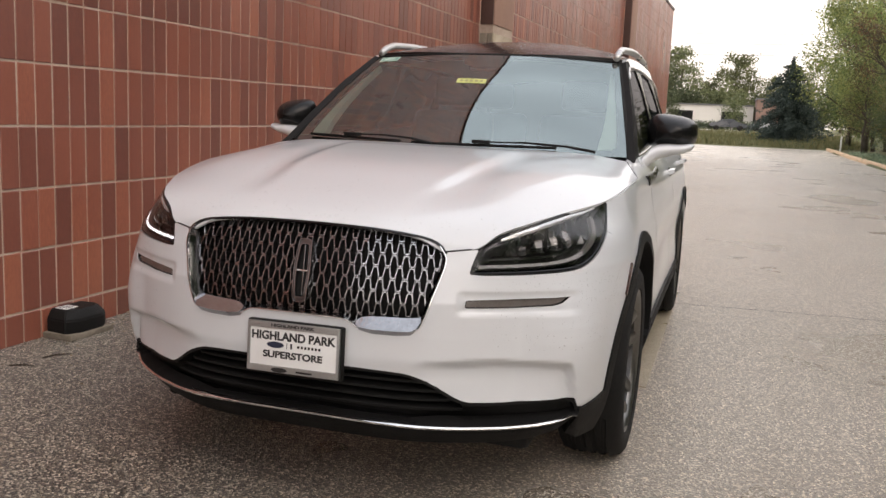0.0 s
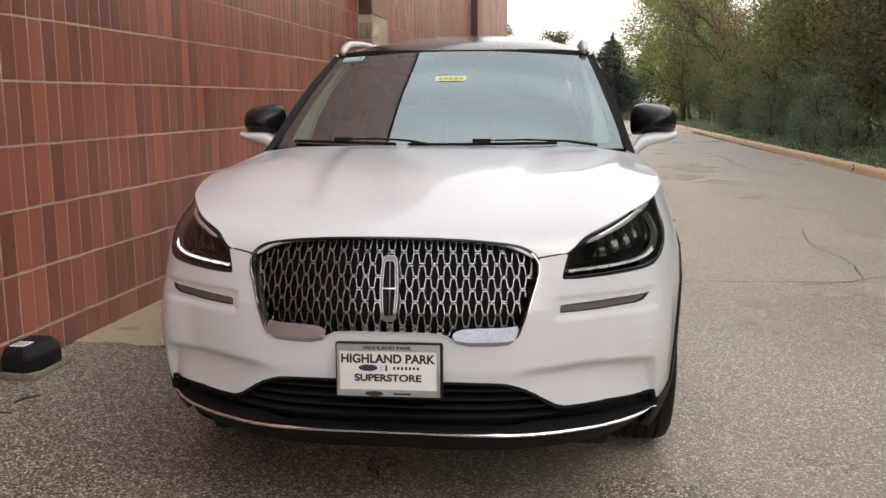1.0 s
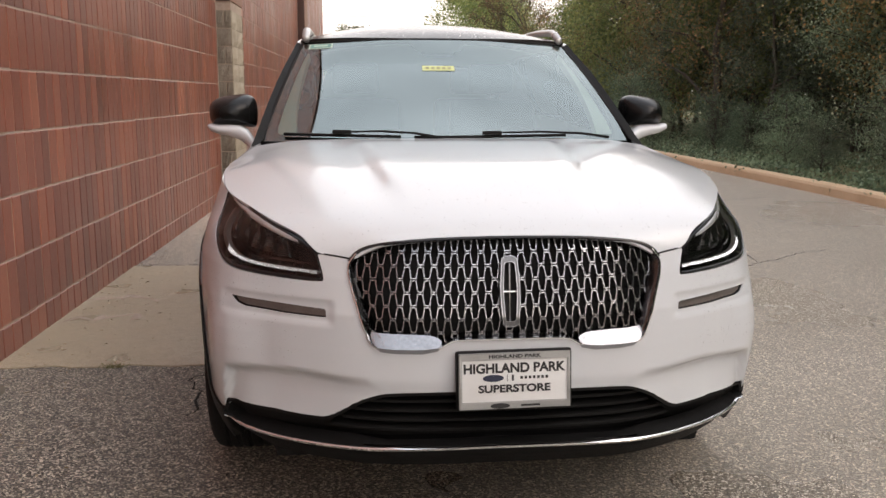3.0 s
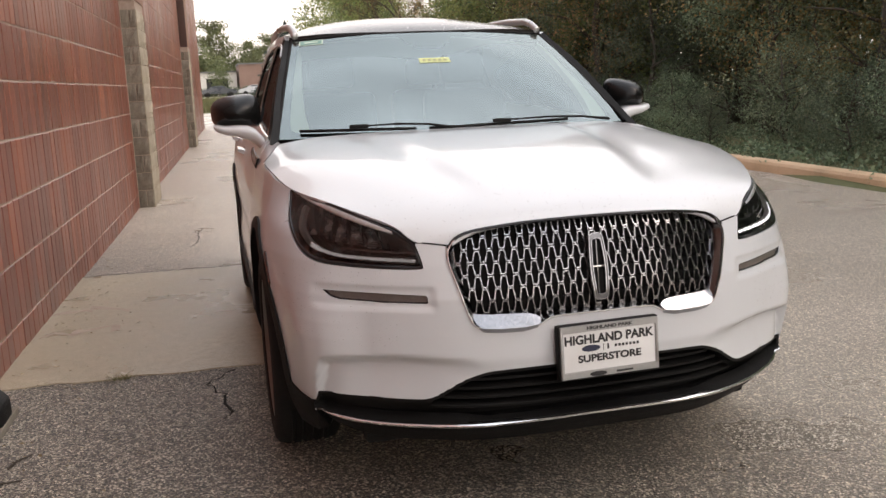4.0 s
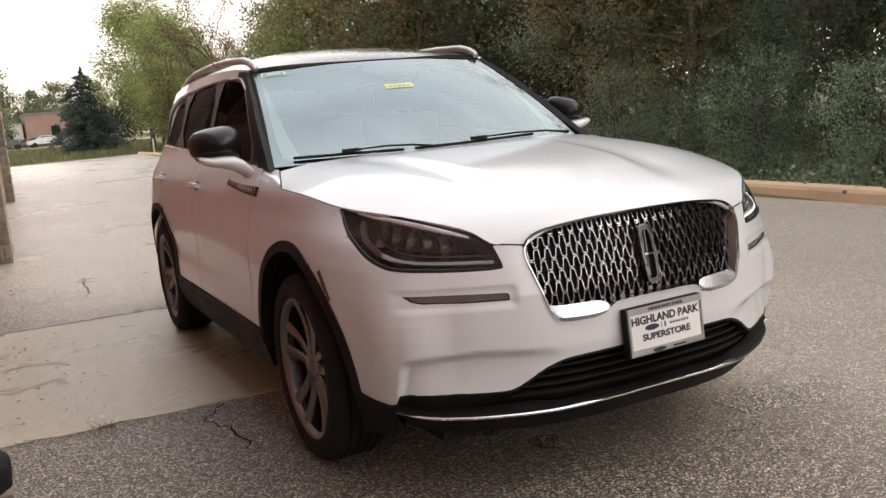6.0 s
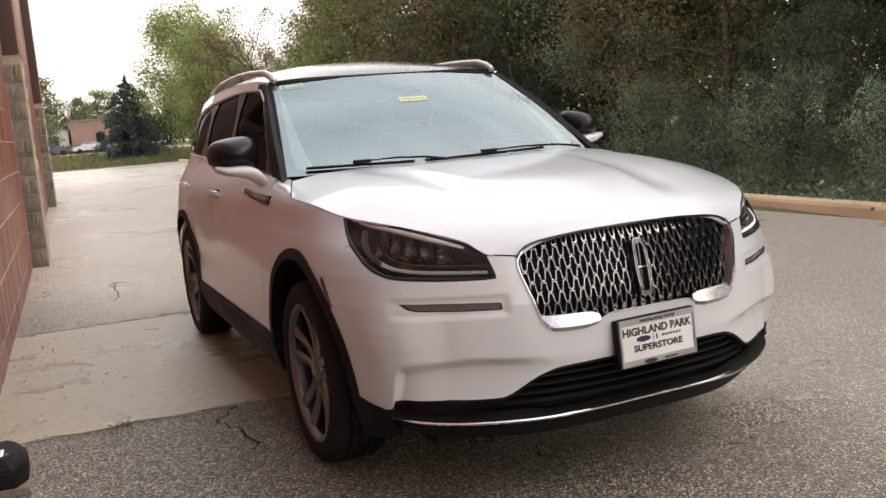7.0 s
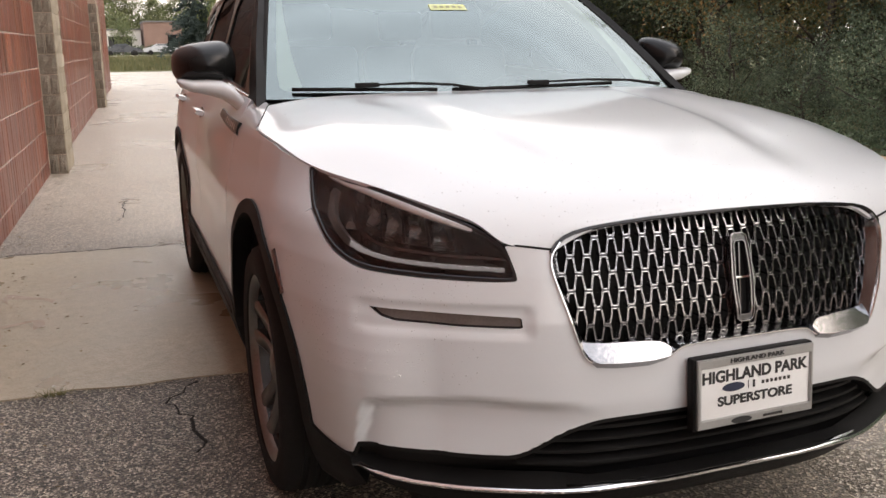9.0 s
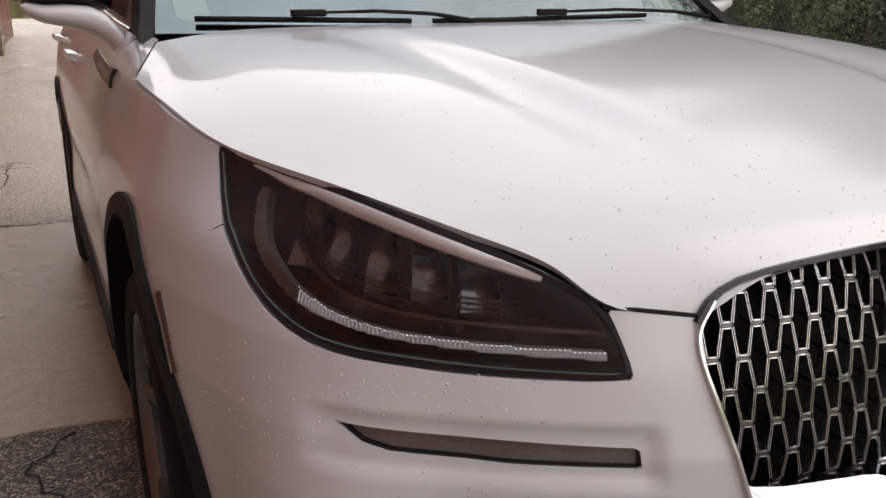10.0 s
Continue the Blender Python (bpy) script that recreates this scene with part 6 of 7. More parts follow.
part("dashboard", patch_mesh("dashboard", [[(x, y + 0.06 * (x / 0.75) ** 2, z - 0.03 * (x / 0.75) ** 2) for x in np.linspace(-0.74, 0.74, 20)] for y, z in ((1.44, 1.045), (1.60, 1.065), (1.80, 1.065), (1.93, 1.03), (1.98, 0.95), (1.97, 0.6), (1.9, 0.35))], M["leather"]), car, "dark dashboard")
for sgn in (-1, 1):
    trim_line = [(0.835, 0.085), (0.855, 0.070), (0.915, 0.075), (0.943, 0.11), (0.948, 0.5), (0.945, 0.90), (0.925, 0.92), (0.914, 0.72), (0.896, 0.48), (0.870, 0.27), (0.845, 0.15)]
    part("pillar_trim", panel_mesh("pillar_trim", smooth_line(trim_line, 0.04, closed=True, rounds=2), [], lambda u, v: windscreen(u, v, -0.022), M["trim_light"], 0.06, 0.03, mirror=sgn < 0), car, "pale green-grey pillar trim")
    for y0 in (2.35, 3.25):
        seat = part("seat", box_mesh("seat", (-0.25, -0.26, -0.09), (0.25, 0.26, 0.09), M["leather"], 0.06, 3), car, "dark leather seat", m=pose(sgn * 0.38, y0, 0.62, 6))
        part("seat_back", box_mesh("seat_back", (-0.24, -0.07, 0.0), (0.24, 0.07, 0.58), M["leather"], 0.06, 3), seat, m=pose(0, 0.27, 0.05, -18))
        part("head_restraint", box_mesh("head_restraint", (-0.13, -0.05, 0.0), (0.13, 0.05, 0.17), M["leather"], 0.045, 3), seat, m=pose(0, 0.46, 0.63, -14))
steer = [(0.38 + 0.185 * math.cos(2 * math.pi * k / 32), 1.985 + 0.08 * math.sin(2 * math.pi * k / 32), 0.96 + 0.165 * math.sin(2 * math.pi * k / 32)) for k in range(33)]
wheel_ob = part("steering_wheel", tube_mesh("steering_wheel", steer, 0.016, M["leather"], 8), car, "dark steering wheel")
part("steering_hub", box_mesh("steering_hub", (-0.07, -0.03, -0.05), (0.07, 0.03, 0.05), M["leather"], 0.025), wheel_ob, m=pose(0.38, 1.975, 0.955, -25))
part("headliner", patch_mesh("headliner", [[(u * 0.60, y, z - 0.03 - 0.05 * abs(u) ** 2.5) for u in np.linspace(-1, 1, 11)] for y, z in ((2.14, 1.555), (2.5, 1.585), (3.0, 1.60), (3.6, 1.585), (4.2, 1.54))], M["trim_light"], flip=True), car, "pale headliner")


# rain beads
def beads(seed):
    """Small flattened drops on the bonnet, roof, wings and bumper, as one mesh."""
    rng = random.Random(seed)
    verts, faces = [], []

    def bead(p, nrm, r):
        a = nrm.orthogonal().normalized()
        b = nrm.cross(a)
        base = len(verts)
        for ring, (rad, h) in enumerate(((1.0, 0.0), (0.8, 0.30), (0.4, 0.48))):
            for k in range(6):
                t = math.pi / 3 * k + 0.5 * ring
                verts.append(p + r * (rad * (math.cos(t) * a + math.sin(t) * b) + h * nrm))
        verts.append(p + 0.53 * r * nrm)
        for ring in range(2):
            for k in range(6):
                k2 = (k + 1) % 6
                faces.append((base + 6 * ring + k, base + 6 * ring + k2, base + 6 * ring + 6 + k2, base + 6 * ring + 6 + k))
        for k in range(6):
            faces.append((base + 12 + k, base + 12 + (k + 1) % 6, base + 18))

    def size():
        return 0.0007 + 0.0012 * rng.random() ** 3

    for _ in range(900):
        u, v = rng.uniform(-0.97, 0.97), rng.uniform(0.05, 0.95)
        bead(Vector(bonnet(u, v)), outward_normal(bonnet, u, v), size())
    for _ in range(1100):
        a, z = rng.choice((-1, 1)) * rng.uniform(0.6, 1.18), rng.uniform(0.56, 0.79)
        if 0.68 < z < 0.73 and abs(a) < 0.87:
            continue
        if abs(a) > 1.04 + 0.5 * (z - 0.53):
            continue
        bead(Vector(skin(a, z)), outward_normal(skin, a, z), size())
    for _ in range(700):
        u, v = rng.uniform(-0.95, 0.95), rng.uniform(0.01, 0.5) ** 1.3
        bead(Vector(roof(u, v)), outward_normal(roof, u, v), size() * 1.7)
    return make_mesh("rain_water", verts, faces, M["water"], smooth=True)


rain = tagged(part("rain_water", beads(8), car, "tiny beads of rain water"), kind="stuff")
rain.visible_shadow = False

# ---- trees ----
def leaf_cloud(name, centres, leaves, spread, size, mat, seed, droop=0.3):
    """Many small folded leaves round the given clump centres, as one mesh."""
    rng = np.random.default_rng(seed)
    c = np.asarray(centres)
    n = len(c) * leaves
    sp = np.asarray(spread, float)
    pos = np.repeat(c, leaves, 0) + rng.normal(0, 1, (n, 3)) * (np.repeat(sp, leaves, 0) if sp.ndim == 2 else sp)
    t = rng.normal(0, 1, (n, 3))
    t[:, 2] -= droop
    t /= np.linalg.norm(t, axis=1, keepdims=True)
    s = np.cross(t, rng.normal(0, 1, (n, 3)))
    s /= np.linalg.norm(s, axis=1, keepdims=True) + 1e-9
    fold = np.cross(t, s)
    ln = size * rng.uniform(0.6, 1.25, (n, 1))
    verts = np.empty((n, 4, 3))
    verts[:, 0] = pos
    verts[:, 1] = pos + t * ln * 0.5 + s * ln * 0.32 + fold * ln * 0.08
    verts[:, 2] = pos + t * ln
    verts[:, 3] = pos + t * ln * 0.5 - s * ln * 0.32 + fold * ln * 0.08
    me = bpy.data.meshes.new(name)
    me.vertices.add(4 * n)
    me.vertices.foreach_set("co", verts.ravel())
    me.loops.add(4 * n)
    me.loops.foreach_set("vertex_index", np.arange(4 * n, dtype=np.int32))
    me.polygons.add(n)
    me.polygons.foreach_set("loop_start", np.arange(0, 4 * n, 4, dtype=np.int32))
    me.materials.append(mat)
    me.update(calc_edges=True)
    me.validate()
    return me


def branch_tree(name, height, crown_base, radius, leaf_mat, seed, clumps=150, leaves=34, leaf=0.085, trunk=0.14, clump=0.32):
    """A leafy tree: a leaning tapered trunk, forking limbs, and clumps of leaves along and past the limbs."""
    rng = random.Random(seed)
    tree = thing(name, "", "tree")
    top = Vector((rng.uniform(-0.5, 0.5), rng.uniform(-0.5, 0.5), height * 0.93))
    line = [Vector((0, 0, -0.1)).lerp(top, k / 8) + Vector((rng.uniform(-0.1, 0.1), rng.uniform(-0.1, 0.1), 0)) * (k > 0) for k in range(9)]
    part("trunk", tube_mesh("trunk", line, [trunk * (1.25 if k == 0 else 1) * (1 - k / 9) + 0.012 for k in range(9)], M["bark"], 8), tree)
    centres = []
    for k in range(11):
        f = 0.16 + 0.8 * k / 10
        start = line[0].lerp(top, f)
        ang = rng.uniform(0, 6.28)
        reach = radius * (0.55 + 0.6 * rng.random()) * (1.0 - 0.55 * max(0, f - 0.45) / 0.55)
        end = start + Vector((math.cos(ang) * reach, math.sin(ang) * reach, rng.uniform(0.15, 0.7) * reach))
        mid = start.lerp(end, 0.5) + Vector((0, 0, rng.uniform(-0.1, 0.25)))
        r0 = trunk * (1 - f) * 0.55 + 0.012
        part("limb", tube_mesh("limb", [start, mid, end], [r0, r0 * 0.6, 0.006], M["bark"], 5), tree)
        for _ in range(clumps // 22):
            centres.append(start.lerp(end, rng.uniform(0.35, 1.1)) + Vector([rng.gauss(0, radius * 0.16) for _ in range(3)]))
    while len(centres) < clumps:
        t, ph, rr = rng.uniform(0, 6.28), math.acos(rng.uniform(-1, 1)), rng.uniform(0.55, 1.05)
        wob = 1.0 + 0.35 * noise.noise(Vector((math.cos(t) * 1.7, math.sin(t) * 1.7, ph * 1.5 + seed)))
        c = Vector((math.cos(t) * math.sin(ph) * radius * rr * wob, math.sin(t) * math.sin(ph) * radius * rr * wob, (crown_base + height) / 2 + math.cos(ph) * (height - crown_base) / 2 * rr * wob))
        if c.z > 0.15:
            centres.append(c)
    part("crown", leaf_cloud("crown", [tuple(c) for c in centres], leaves, (clump, clump, clump * 0.75), leaf, leaf_mat, seed), tree)
    return tree


def place_copies(proto, spots, labels, group):
    """Sets the first at the first spot and copies it to the others: (x, y, z, turn, size)."""
    for k, (x, y, z, turn, size) in enumerate(spots):
        m = pose(x, y, z, 0, 0, turn) @ Matrix.Diagonal((size, size, size, 1))
        if k == 0:
            proto.matrix_basis = m
            ob = proto
        else:
            ob = copy_thing(proto, pose(x, y, z, 0, 0, turn))
            ob.scale = (size, size, size)
        tagged(ob, labels, "tree" if "tree" in labels else "shrub", group)


wood = random.Random(11)


def behind_kerb(y, off):
    return kerb_x(min(y, 54)) + off


# the thicket behind the kerb: shrubs to the ground, then trees of three tempers
shrub = branch_tree("shrub", 2.3, 0.0, 1.15, M["leaf_dark"], 3, 80, 110, 0.050, 0.035, 0.17)
place_copies(shrub, [(behind_kerb(y, 0.75 + wood.uniform(0.0, 0.9)), y + wood.uniform(-0.3, 0.3), 0.05, wood.uniform(0, 360), wood.uniform(0.35, 0.80)) for y in [-6 + 1.7 * k for k in range(24)]], "dark green shrub growing behind the tan kerb", "shrubs behind the kerb")
brush = branch_tree("tall_shrub", 4.2, 0.2, 1.5, M["leaf_dark"], 5, 95, 120, 0.058, 0.06, 0.19)
place_copies(brush, [(behind_kerb(y, 2.9 + wood.uniform(-0.4, 1.0)), y + wood.uniform(-0.5, 0.5), 0.05, wood.uniform(0, 360), wood.uniform(0.5, 0.95)) for y in [-8 + 1.75 * k for k in range(38)]], "tall dark green shrub in the thicket", "tall shrubs in the thicket")
for k in range(34):
    y = -9 + 2.6 * (k % 17)
    back_shrub = copy_thing(brush, pose(behind_kerb(y, (6.3, 10.8)[k // 17] + wood.uniform(-0.5, 0.9)), y, 0.1, 0, 0, wood.uniform(0, 360)))
    back_shrub.scale = (1.35, 1.35, wood.uniform(1.1, 1.5))
    tagged(back_shrub, "tall dark green shrub in the thicket", "shrub", "tall shrubs in the thicket")
tree_a = branch_tree("broadleaf_tree", 8.5, 1.5, 2.6, M["leaf_dark"], 7, 150, 140, 0.076, 0.15, 0.24)
place_copies(tree_a, [(behind_kerb(y, 4.4 + wood.uniform(-0.7, 1.4)), y + wood.uniform(-0.8, 0.8), 0.15, wood.uniform(0, 360), wood.uniform(0.9, 1.2)) for y in [-9 + 2.4 * k for k in range(15)]], "dark green broadleaf tree in the thicket", "trees behind the kerb")
tree_b = branch_tree("olive_tree", 8.0, 1.6, 2.2, M["leaf_olive"], 9, 170, 120, 0.115, 0.13, 0.34)
place_copies(tree_b, [(behind_kerb(y, o), y, 0.1, wood.uniform(0, 360), s) for y, o, s in ((26.0, 2.8, 0.95), (31.5, 3.4, 0.85), (37.5, 2.6, 0.48), (43.5, 2.4, 0.62), (52.5, 3.0, 0.95), (47.0, 3.2, 0.6), (50.0, 1.6, 1.0), (19.5, 3.3, 0.95), (15.0, 4.2, 1.0), (23.0, 4.4, 1.05), (3.6, 2.4, 0.42), (12.5, 5.0, 1.0), (17.5, 4.8, 1.0), (8.0, 5.4, 0.95), (57.0, 1.4, 1.25), (63.0, 3.2, 1.2), (56.0, 6.0, 0.6))], "yellowing olive green tree behind the kerb", "trees behind the kerb")
tree_c = branch_tree("turning_tree", 6.2, 0.8, 1.7, M["leaf_autumn"], 13, 95, 110, 0.062, 0.10, 0.26)
place_copies(tree_c, [(behind_kerb(y, o), y, 0.1, wood.uniform(0, 360), s) for y, o, s in ((22.5, 2.5, 1.0), (29.0, 1.9, 0.85), (35.0, 1.8, 0.8), (48.5, 1.4, 0.75), (12.0, 3.0, 1.05), (18.5, 2.4, 1.1), (9.4, 3.2, 0.8))], "tree with leaves turning orange and brown", "trees behind the kerb")
def sparse_tree(name, height, seed, leaf_mat):
    """A half-bare tree: a leaning trunk that forks again and again into thin twigs, with few leaves left on them."""
    rng = random.Random(seed)
    tree = thing(name, "", "tree")
    tips, twig_verts, twig_faces = [], [], []

    def grow(start, way, length, radius, level):
        bend = Vector([rng.gauss(0, 0.09 * length) for _ in range(3)])
        mid, end = start + way * length * 0.5 + bend, start + way * length
        if level < 3:
            part("trunk" if level == 0 else "limb", tube_mesh("limb", [start, mid, end], [radius, radius * 0.85, radius * 0.66], M["bark"], 6), tree)
        else:
            side = way.orthogonal().normalized()
            across = way.cross(side)
            for p, q, r0, r1 in ((start, mid, radius, radius * 0.8), (mid, end, radius * 0.8, radius * 0.5)):
                b = len(twig_verts)
                for point, r in ((p, r0), (q, r1)):
                    twig_verts.extend(tuple(point + (side * math.cos(h) + across * math.sin(h)) * r) for h in (0, 2.09, 4.19))
                twig_faces.extend((b + k, b + (k + 1) % 3, b + 3 + (k + 1) % 3, b + 3 + k) for k in range(3))
        if level >= 3:
            tips.extend((tuple(mid), tuple(end)))
        if level == 5:
            return
        for k in range(3 if level < 4 else 2):
            turn = way.orthogonal()
            turn.rotate(Matrix.Rotation(rng.uniform(0, 6.28), 3, way))
            fresh = (way + turn.normalized() * rng.uniform(0.35, 0.85) + Vector((0, 0, 0.12))).normalized()
            grow(start.lerp(end, 1.0 if k == 0 else rng.uniform(0.55, 1.0)), fresh, length * rng.uniform(0.62, 0.80), radius * 0.62, level + 1)

    grow(Vector((0, 0, -0.1)), Vector((0.06, 0.03, 1)).normalized(), height * 0.30, 0.10, 0)
    tagged(part("twig", make_mesh("twig", twig_verts, twig_faces, M["bark"]), tree, "thin bare twigs"), kind="stuff")
    part("crown", leaf_cloud("crown", tips, 9, 0.13, 0.085, leaf_mat, seed), tree)
    return tree


bare = sparse_tree("thinning_tree", 8.6, 19, M["leaf_autumn"])
place_copies(bare, [(behind_kerb(y, o), y, 0.1, wood.uniform(0, 360), s) for y, o, s in ((36.0, 1.9, 1.0), (27.5, 3.2, 1.0), (32.0, 3.6, 1.05))], "half-bare tree with thin brown branches behind the kerb", "trees behind the kerb")
# low round trees that close the gaps under the half-bare ones
low_tree = branch_tree("green_tree", 4.6, 0.2, 2.1, M["leaf_olive"], 37, 130, 120, 0.095, 0.10, 0.30)
place_copies(low_tree, [(behind_kerb(y, o), y, 0.1, wood.uniform(0, 360), s) for y, o, s in ((38.5, 3.4, 0.92), (33.5, 2.9, 0.88), (29.0, 4.4, 0.9), (43.0, 4.2, 1.0), (47.5, 5.0, 1.0), (53.0, 2.4, 1.0))], "low round green tree beside the lot", "trees behind the kerb")
tree_d = branch_tree("back_tree", 11.0, 0.2, 3.4, M["leaf_dark"], 17, 190, 70, 0.18, 0.2, 0.5)
place_copies(tree_d, [(behind_kerb(y, 9.0 + wood.uniform(-1, 1.5)), y, 0.4, wood.uniform(0, 360), wood.uniform(0.85, 1.05)) for y in [-12 + 3.6 * k for k in range(11)]], "large dark tree deep in the thicket", "trees behind the kerb")


def spruce(height, radius, seed):
    """A conifer: whorls of drooping boughs, each thick with short needles."""
    rng = random.Random(seed)
    tree = thing("spruce_tree", "dense blue-green spruce tree at the end of the lot", "tree")
    part("trunk", tube_mesh("trunk", [(0, 0, -0.1), (0, 0, height * 0.5), (0.03, 0, height)], [0.14, 0.08, 0.015], M["bark"], 8), tree)
    centres, widths = [], []
    whorls = 24
    for w in range(whorls):
        f = w / (whorls - 1)
        z = 0.35 + (height - 0.55) * f
        r = radius * (1 - f) ** 0.58 * rng.uniform(0.85, 1.12) + 0.03
        for b in range(int(13 - 7 * f)):
            a = rng.uniform(0, 6.28)
            rr = r * rng.uniform(0.7, 1.12)
            count = 2 + int(8 * rr / radius)
            for k in range(count):
                g = (k + 0.6) / count
                centres.append((math.cos(a) * rr * g, math.sin(a) * rr * g, z - 0.32 * rr * g * g + rng.uniform(-0.03, 0.03)))
                wd = 0.03 + 0.10 * rr / radius
                widths.append((wd, wd, wd * 0.45))
    centres += [(0.03, 0, height - 0.2 + 0.06 * k) for k in range(5)]
    widths += [(0.02, 0.02, 0.03)] * 5
    part("crown", leaf_cloud("crown", centres, 26, widths, 0.13, M["needle"], seed, 0.1), tree)
    return tree


spruce(5.6, 2.75, 3).matrix_basis = pose(4.45, 60.5, 0.05)

far_tree = branch_tree("far_tree", 11.0, 1.5, 3.6, M["leaf_far"], 21, 120, 60, 0.34, 0.25, 0.52)
place_copies(far_tree, [(x, y, 0.2, wood.uniform(0, 360), s) for x, y, s in ((-9.5, 176, 1.36), (-4.0, 182, 0.82), (0.8, 206, 1.45), (-14, 172, 1.05), (8, 206, 1.05), (14, 212, 1.2), (22, 200, 1.1), (30, 206, 1.2), (-22, 192, 1.35), (-33, 206, 1.5), (-44, 192, 1.35), (41, 206, 1.35))], "distant broadleaf tree against the pale sky", "far trees")
far_bush = branch_tree("far_bush", 4.6, 0.1, 3.2, M["leaf_far"], 23, 90, 50, 0.32, 0.1, 0.5)
place_copies(far_bush, [(x, y, 0.2, wood.uniform(0, 360), s) for x, y, s in ((-8.0, 166, 1.5), (0.0, 167, 1.55), (7.0, 168, 1.4), (14, 167, 1.5), (-16, 167, 1.55), (21, 166, 1.4), (-26, 168, 1.6), (29, 167, 1.6))], "distant rounded green bush behind the white building", "far bushes")
young = branch_tree("young_tree", 3.1, 0.7, 0.9, M["leaf_far"], 27, 60, 24, 0.16, 0.05, 0.25)
place_copies(young, [(0.8, 126, 0.3, 10, 1.45), (-7.5, 128, 0.3, 100, 1.55)], "young street tree in front of the far building", "street trees")

# ---- buildings, cars and verge past the lot ----
far_hall = thing("far_building", "long low white building across the street", "building", pose(0, 142, 0.2) @ Matrix.Diagonal((1.36, 1.36, 1.36, 1)))
part("wall", box_mesh("wall", (-22, 0, 0), (2.7, 12, 2.85), M["white_wall"]), far_hall)
part("roof", box_mesh("roof", (-22.15, -0.15, 2.85), (2.75, 12.15, 3.0), M["roofing"]), far_hall)
for x in (-16, -10.5, -5, 0.5):
    w = part("window", box_mesh("window", (x - 1.2, -0.03, 0.9), (x + 1.2, 0.02, 2.2), M["dark_glass"]), far_hall)
brick_hall = thing("far_brick_building", "low tan-red brick building beside the street", "building", pose(6.7, 138, 0.2) @ Matrix.Diagonal((1.36, 1.36, 1.36, 1)))
part("wall", box_mesh("wall", (-2.0, 0, 0), (1.9, 9, 3.6), M["tan_brick"]), brick_hall)
part("roof", box_mesh("roof", (-2.1, -0.1, 3.6), (2.0, 9.1, 3.75), M["roofing"]), brick_hall)
part("door", box_mesh("door", (0.4, -0.03, 0), (1.3, 0.02, 2.3), M["dark_glass"]), brick_hall)


def street_car(paint, label, m):
    """A parked saloon far away: shaped body, glasshouse and wheels."""
    ob = thing("parked_car", label, "car", m, "cars parked across the street")
    prof = [(-2.2, 0.45), (-2.25, 0.72), (-2.1, 0.92), (-1.35, 1.0), (-0.75, 1.38), (0.55, 1.42), (1.15, 1.02), (2.05, 0.90), (2.25, 0.68), (2.2, 0.40)]
    half = [0.78, 0.84, 0.84, 0.84, 0.64, 0.64, 0.84, 0.82, 0.80, 0.78]
    rows = [[(x, -h, z) for (x, z), h in zip(prof, half)], [(x, h, z) for (x, z), h in zip(prof, half)]]
    n = len(prof)
    verts = rows[0] + rows[1]
    faces = [(k, k + 1, n + k + 1, n + k) for k in range(n - 1)] + [tuple(range(n))[::-1], tuple(range(n, 2 * n)), (0, n, 2 * n - 1, n - 1)]
    bm = bmesh.new()
    vs = [bm.verts.new(v) for v in verts]
    for f in faces:
        bm.faces.new([vs[i] for i in f])
    bmesh.ops.bevel(bm, geom=bm.edges[:], offset=0.04, segments=2, affect="EDGES")
    part("body", bm_mesh("body", bm, paint, True), ob)
    for s in (-1, 1):
        part("side_window", make_mesh("side_window", [(-1.2, s * 0.80, 1.02), (-0.72, s * 0.69, 1.32), (0.5, s * 0.69, 1.35), (1.0, s * 0.80, 1.05)], [(0, 1, 2, 3) if s > 0 else (3, 2, 1, 0)], M["dark_glass"]), ob)
        for x in (-1.4, 1.4):
            part("wheel", lathe_mesh("wheel", [(-0.1, 0.0), (-0.1, 0.32), (0.1, 0.32), (0.1, 0.0)], M["rubber"], 20, "x"), ob, m=pose(x, s * 0.76, 0.32, 0, 0, 90))
    return ob


street_car(M["dark_paint"], "dark saloon car parked across the street", pose(0.4, 113, 0.52, 0, 0, 3))
street_car(M["silver_paint"], "silver saloon car parked across the street", pose(5.2, 119, 0.52, 0, 0, 184))
street = part("street", grid_mesh("street", [-120, -40, 0, 40, 120], [107, 110, 117, 123], lambda x, y: 0.52, M["concrete"]))
tagged(street, "pale concrete street beyond the lot", "road", kind="structure")
hedge_rng = random.Random(5)
hedge = thing("hedge", "low clipped dark hedge in front of the white building", "hedge", pose(0, 132, 0.3) @ Matrix.Diagonal((1.36, 1.36, 1.36, 1)))
part("foliage", leaf_cloud("foliage", [(hedge_rng.uniform(-22, 6), hedge_rng.uniform(-0.4, 0.4), hedge_rng.uniform(0.1, 0.9)) for _ in range(700)], 14, (0.25, 0.2, 0.12), 0.24, M["leaf_dark"], 5), hedge)


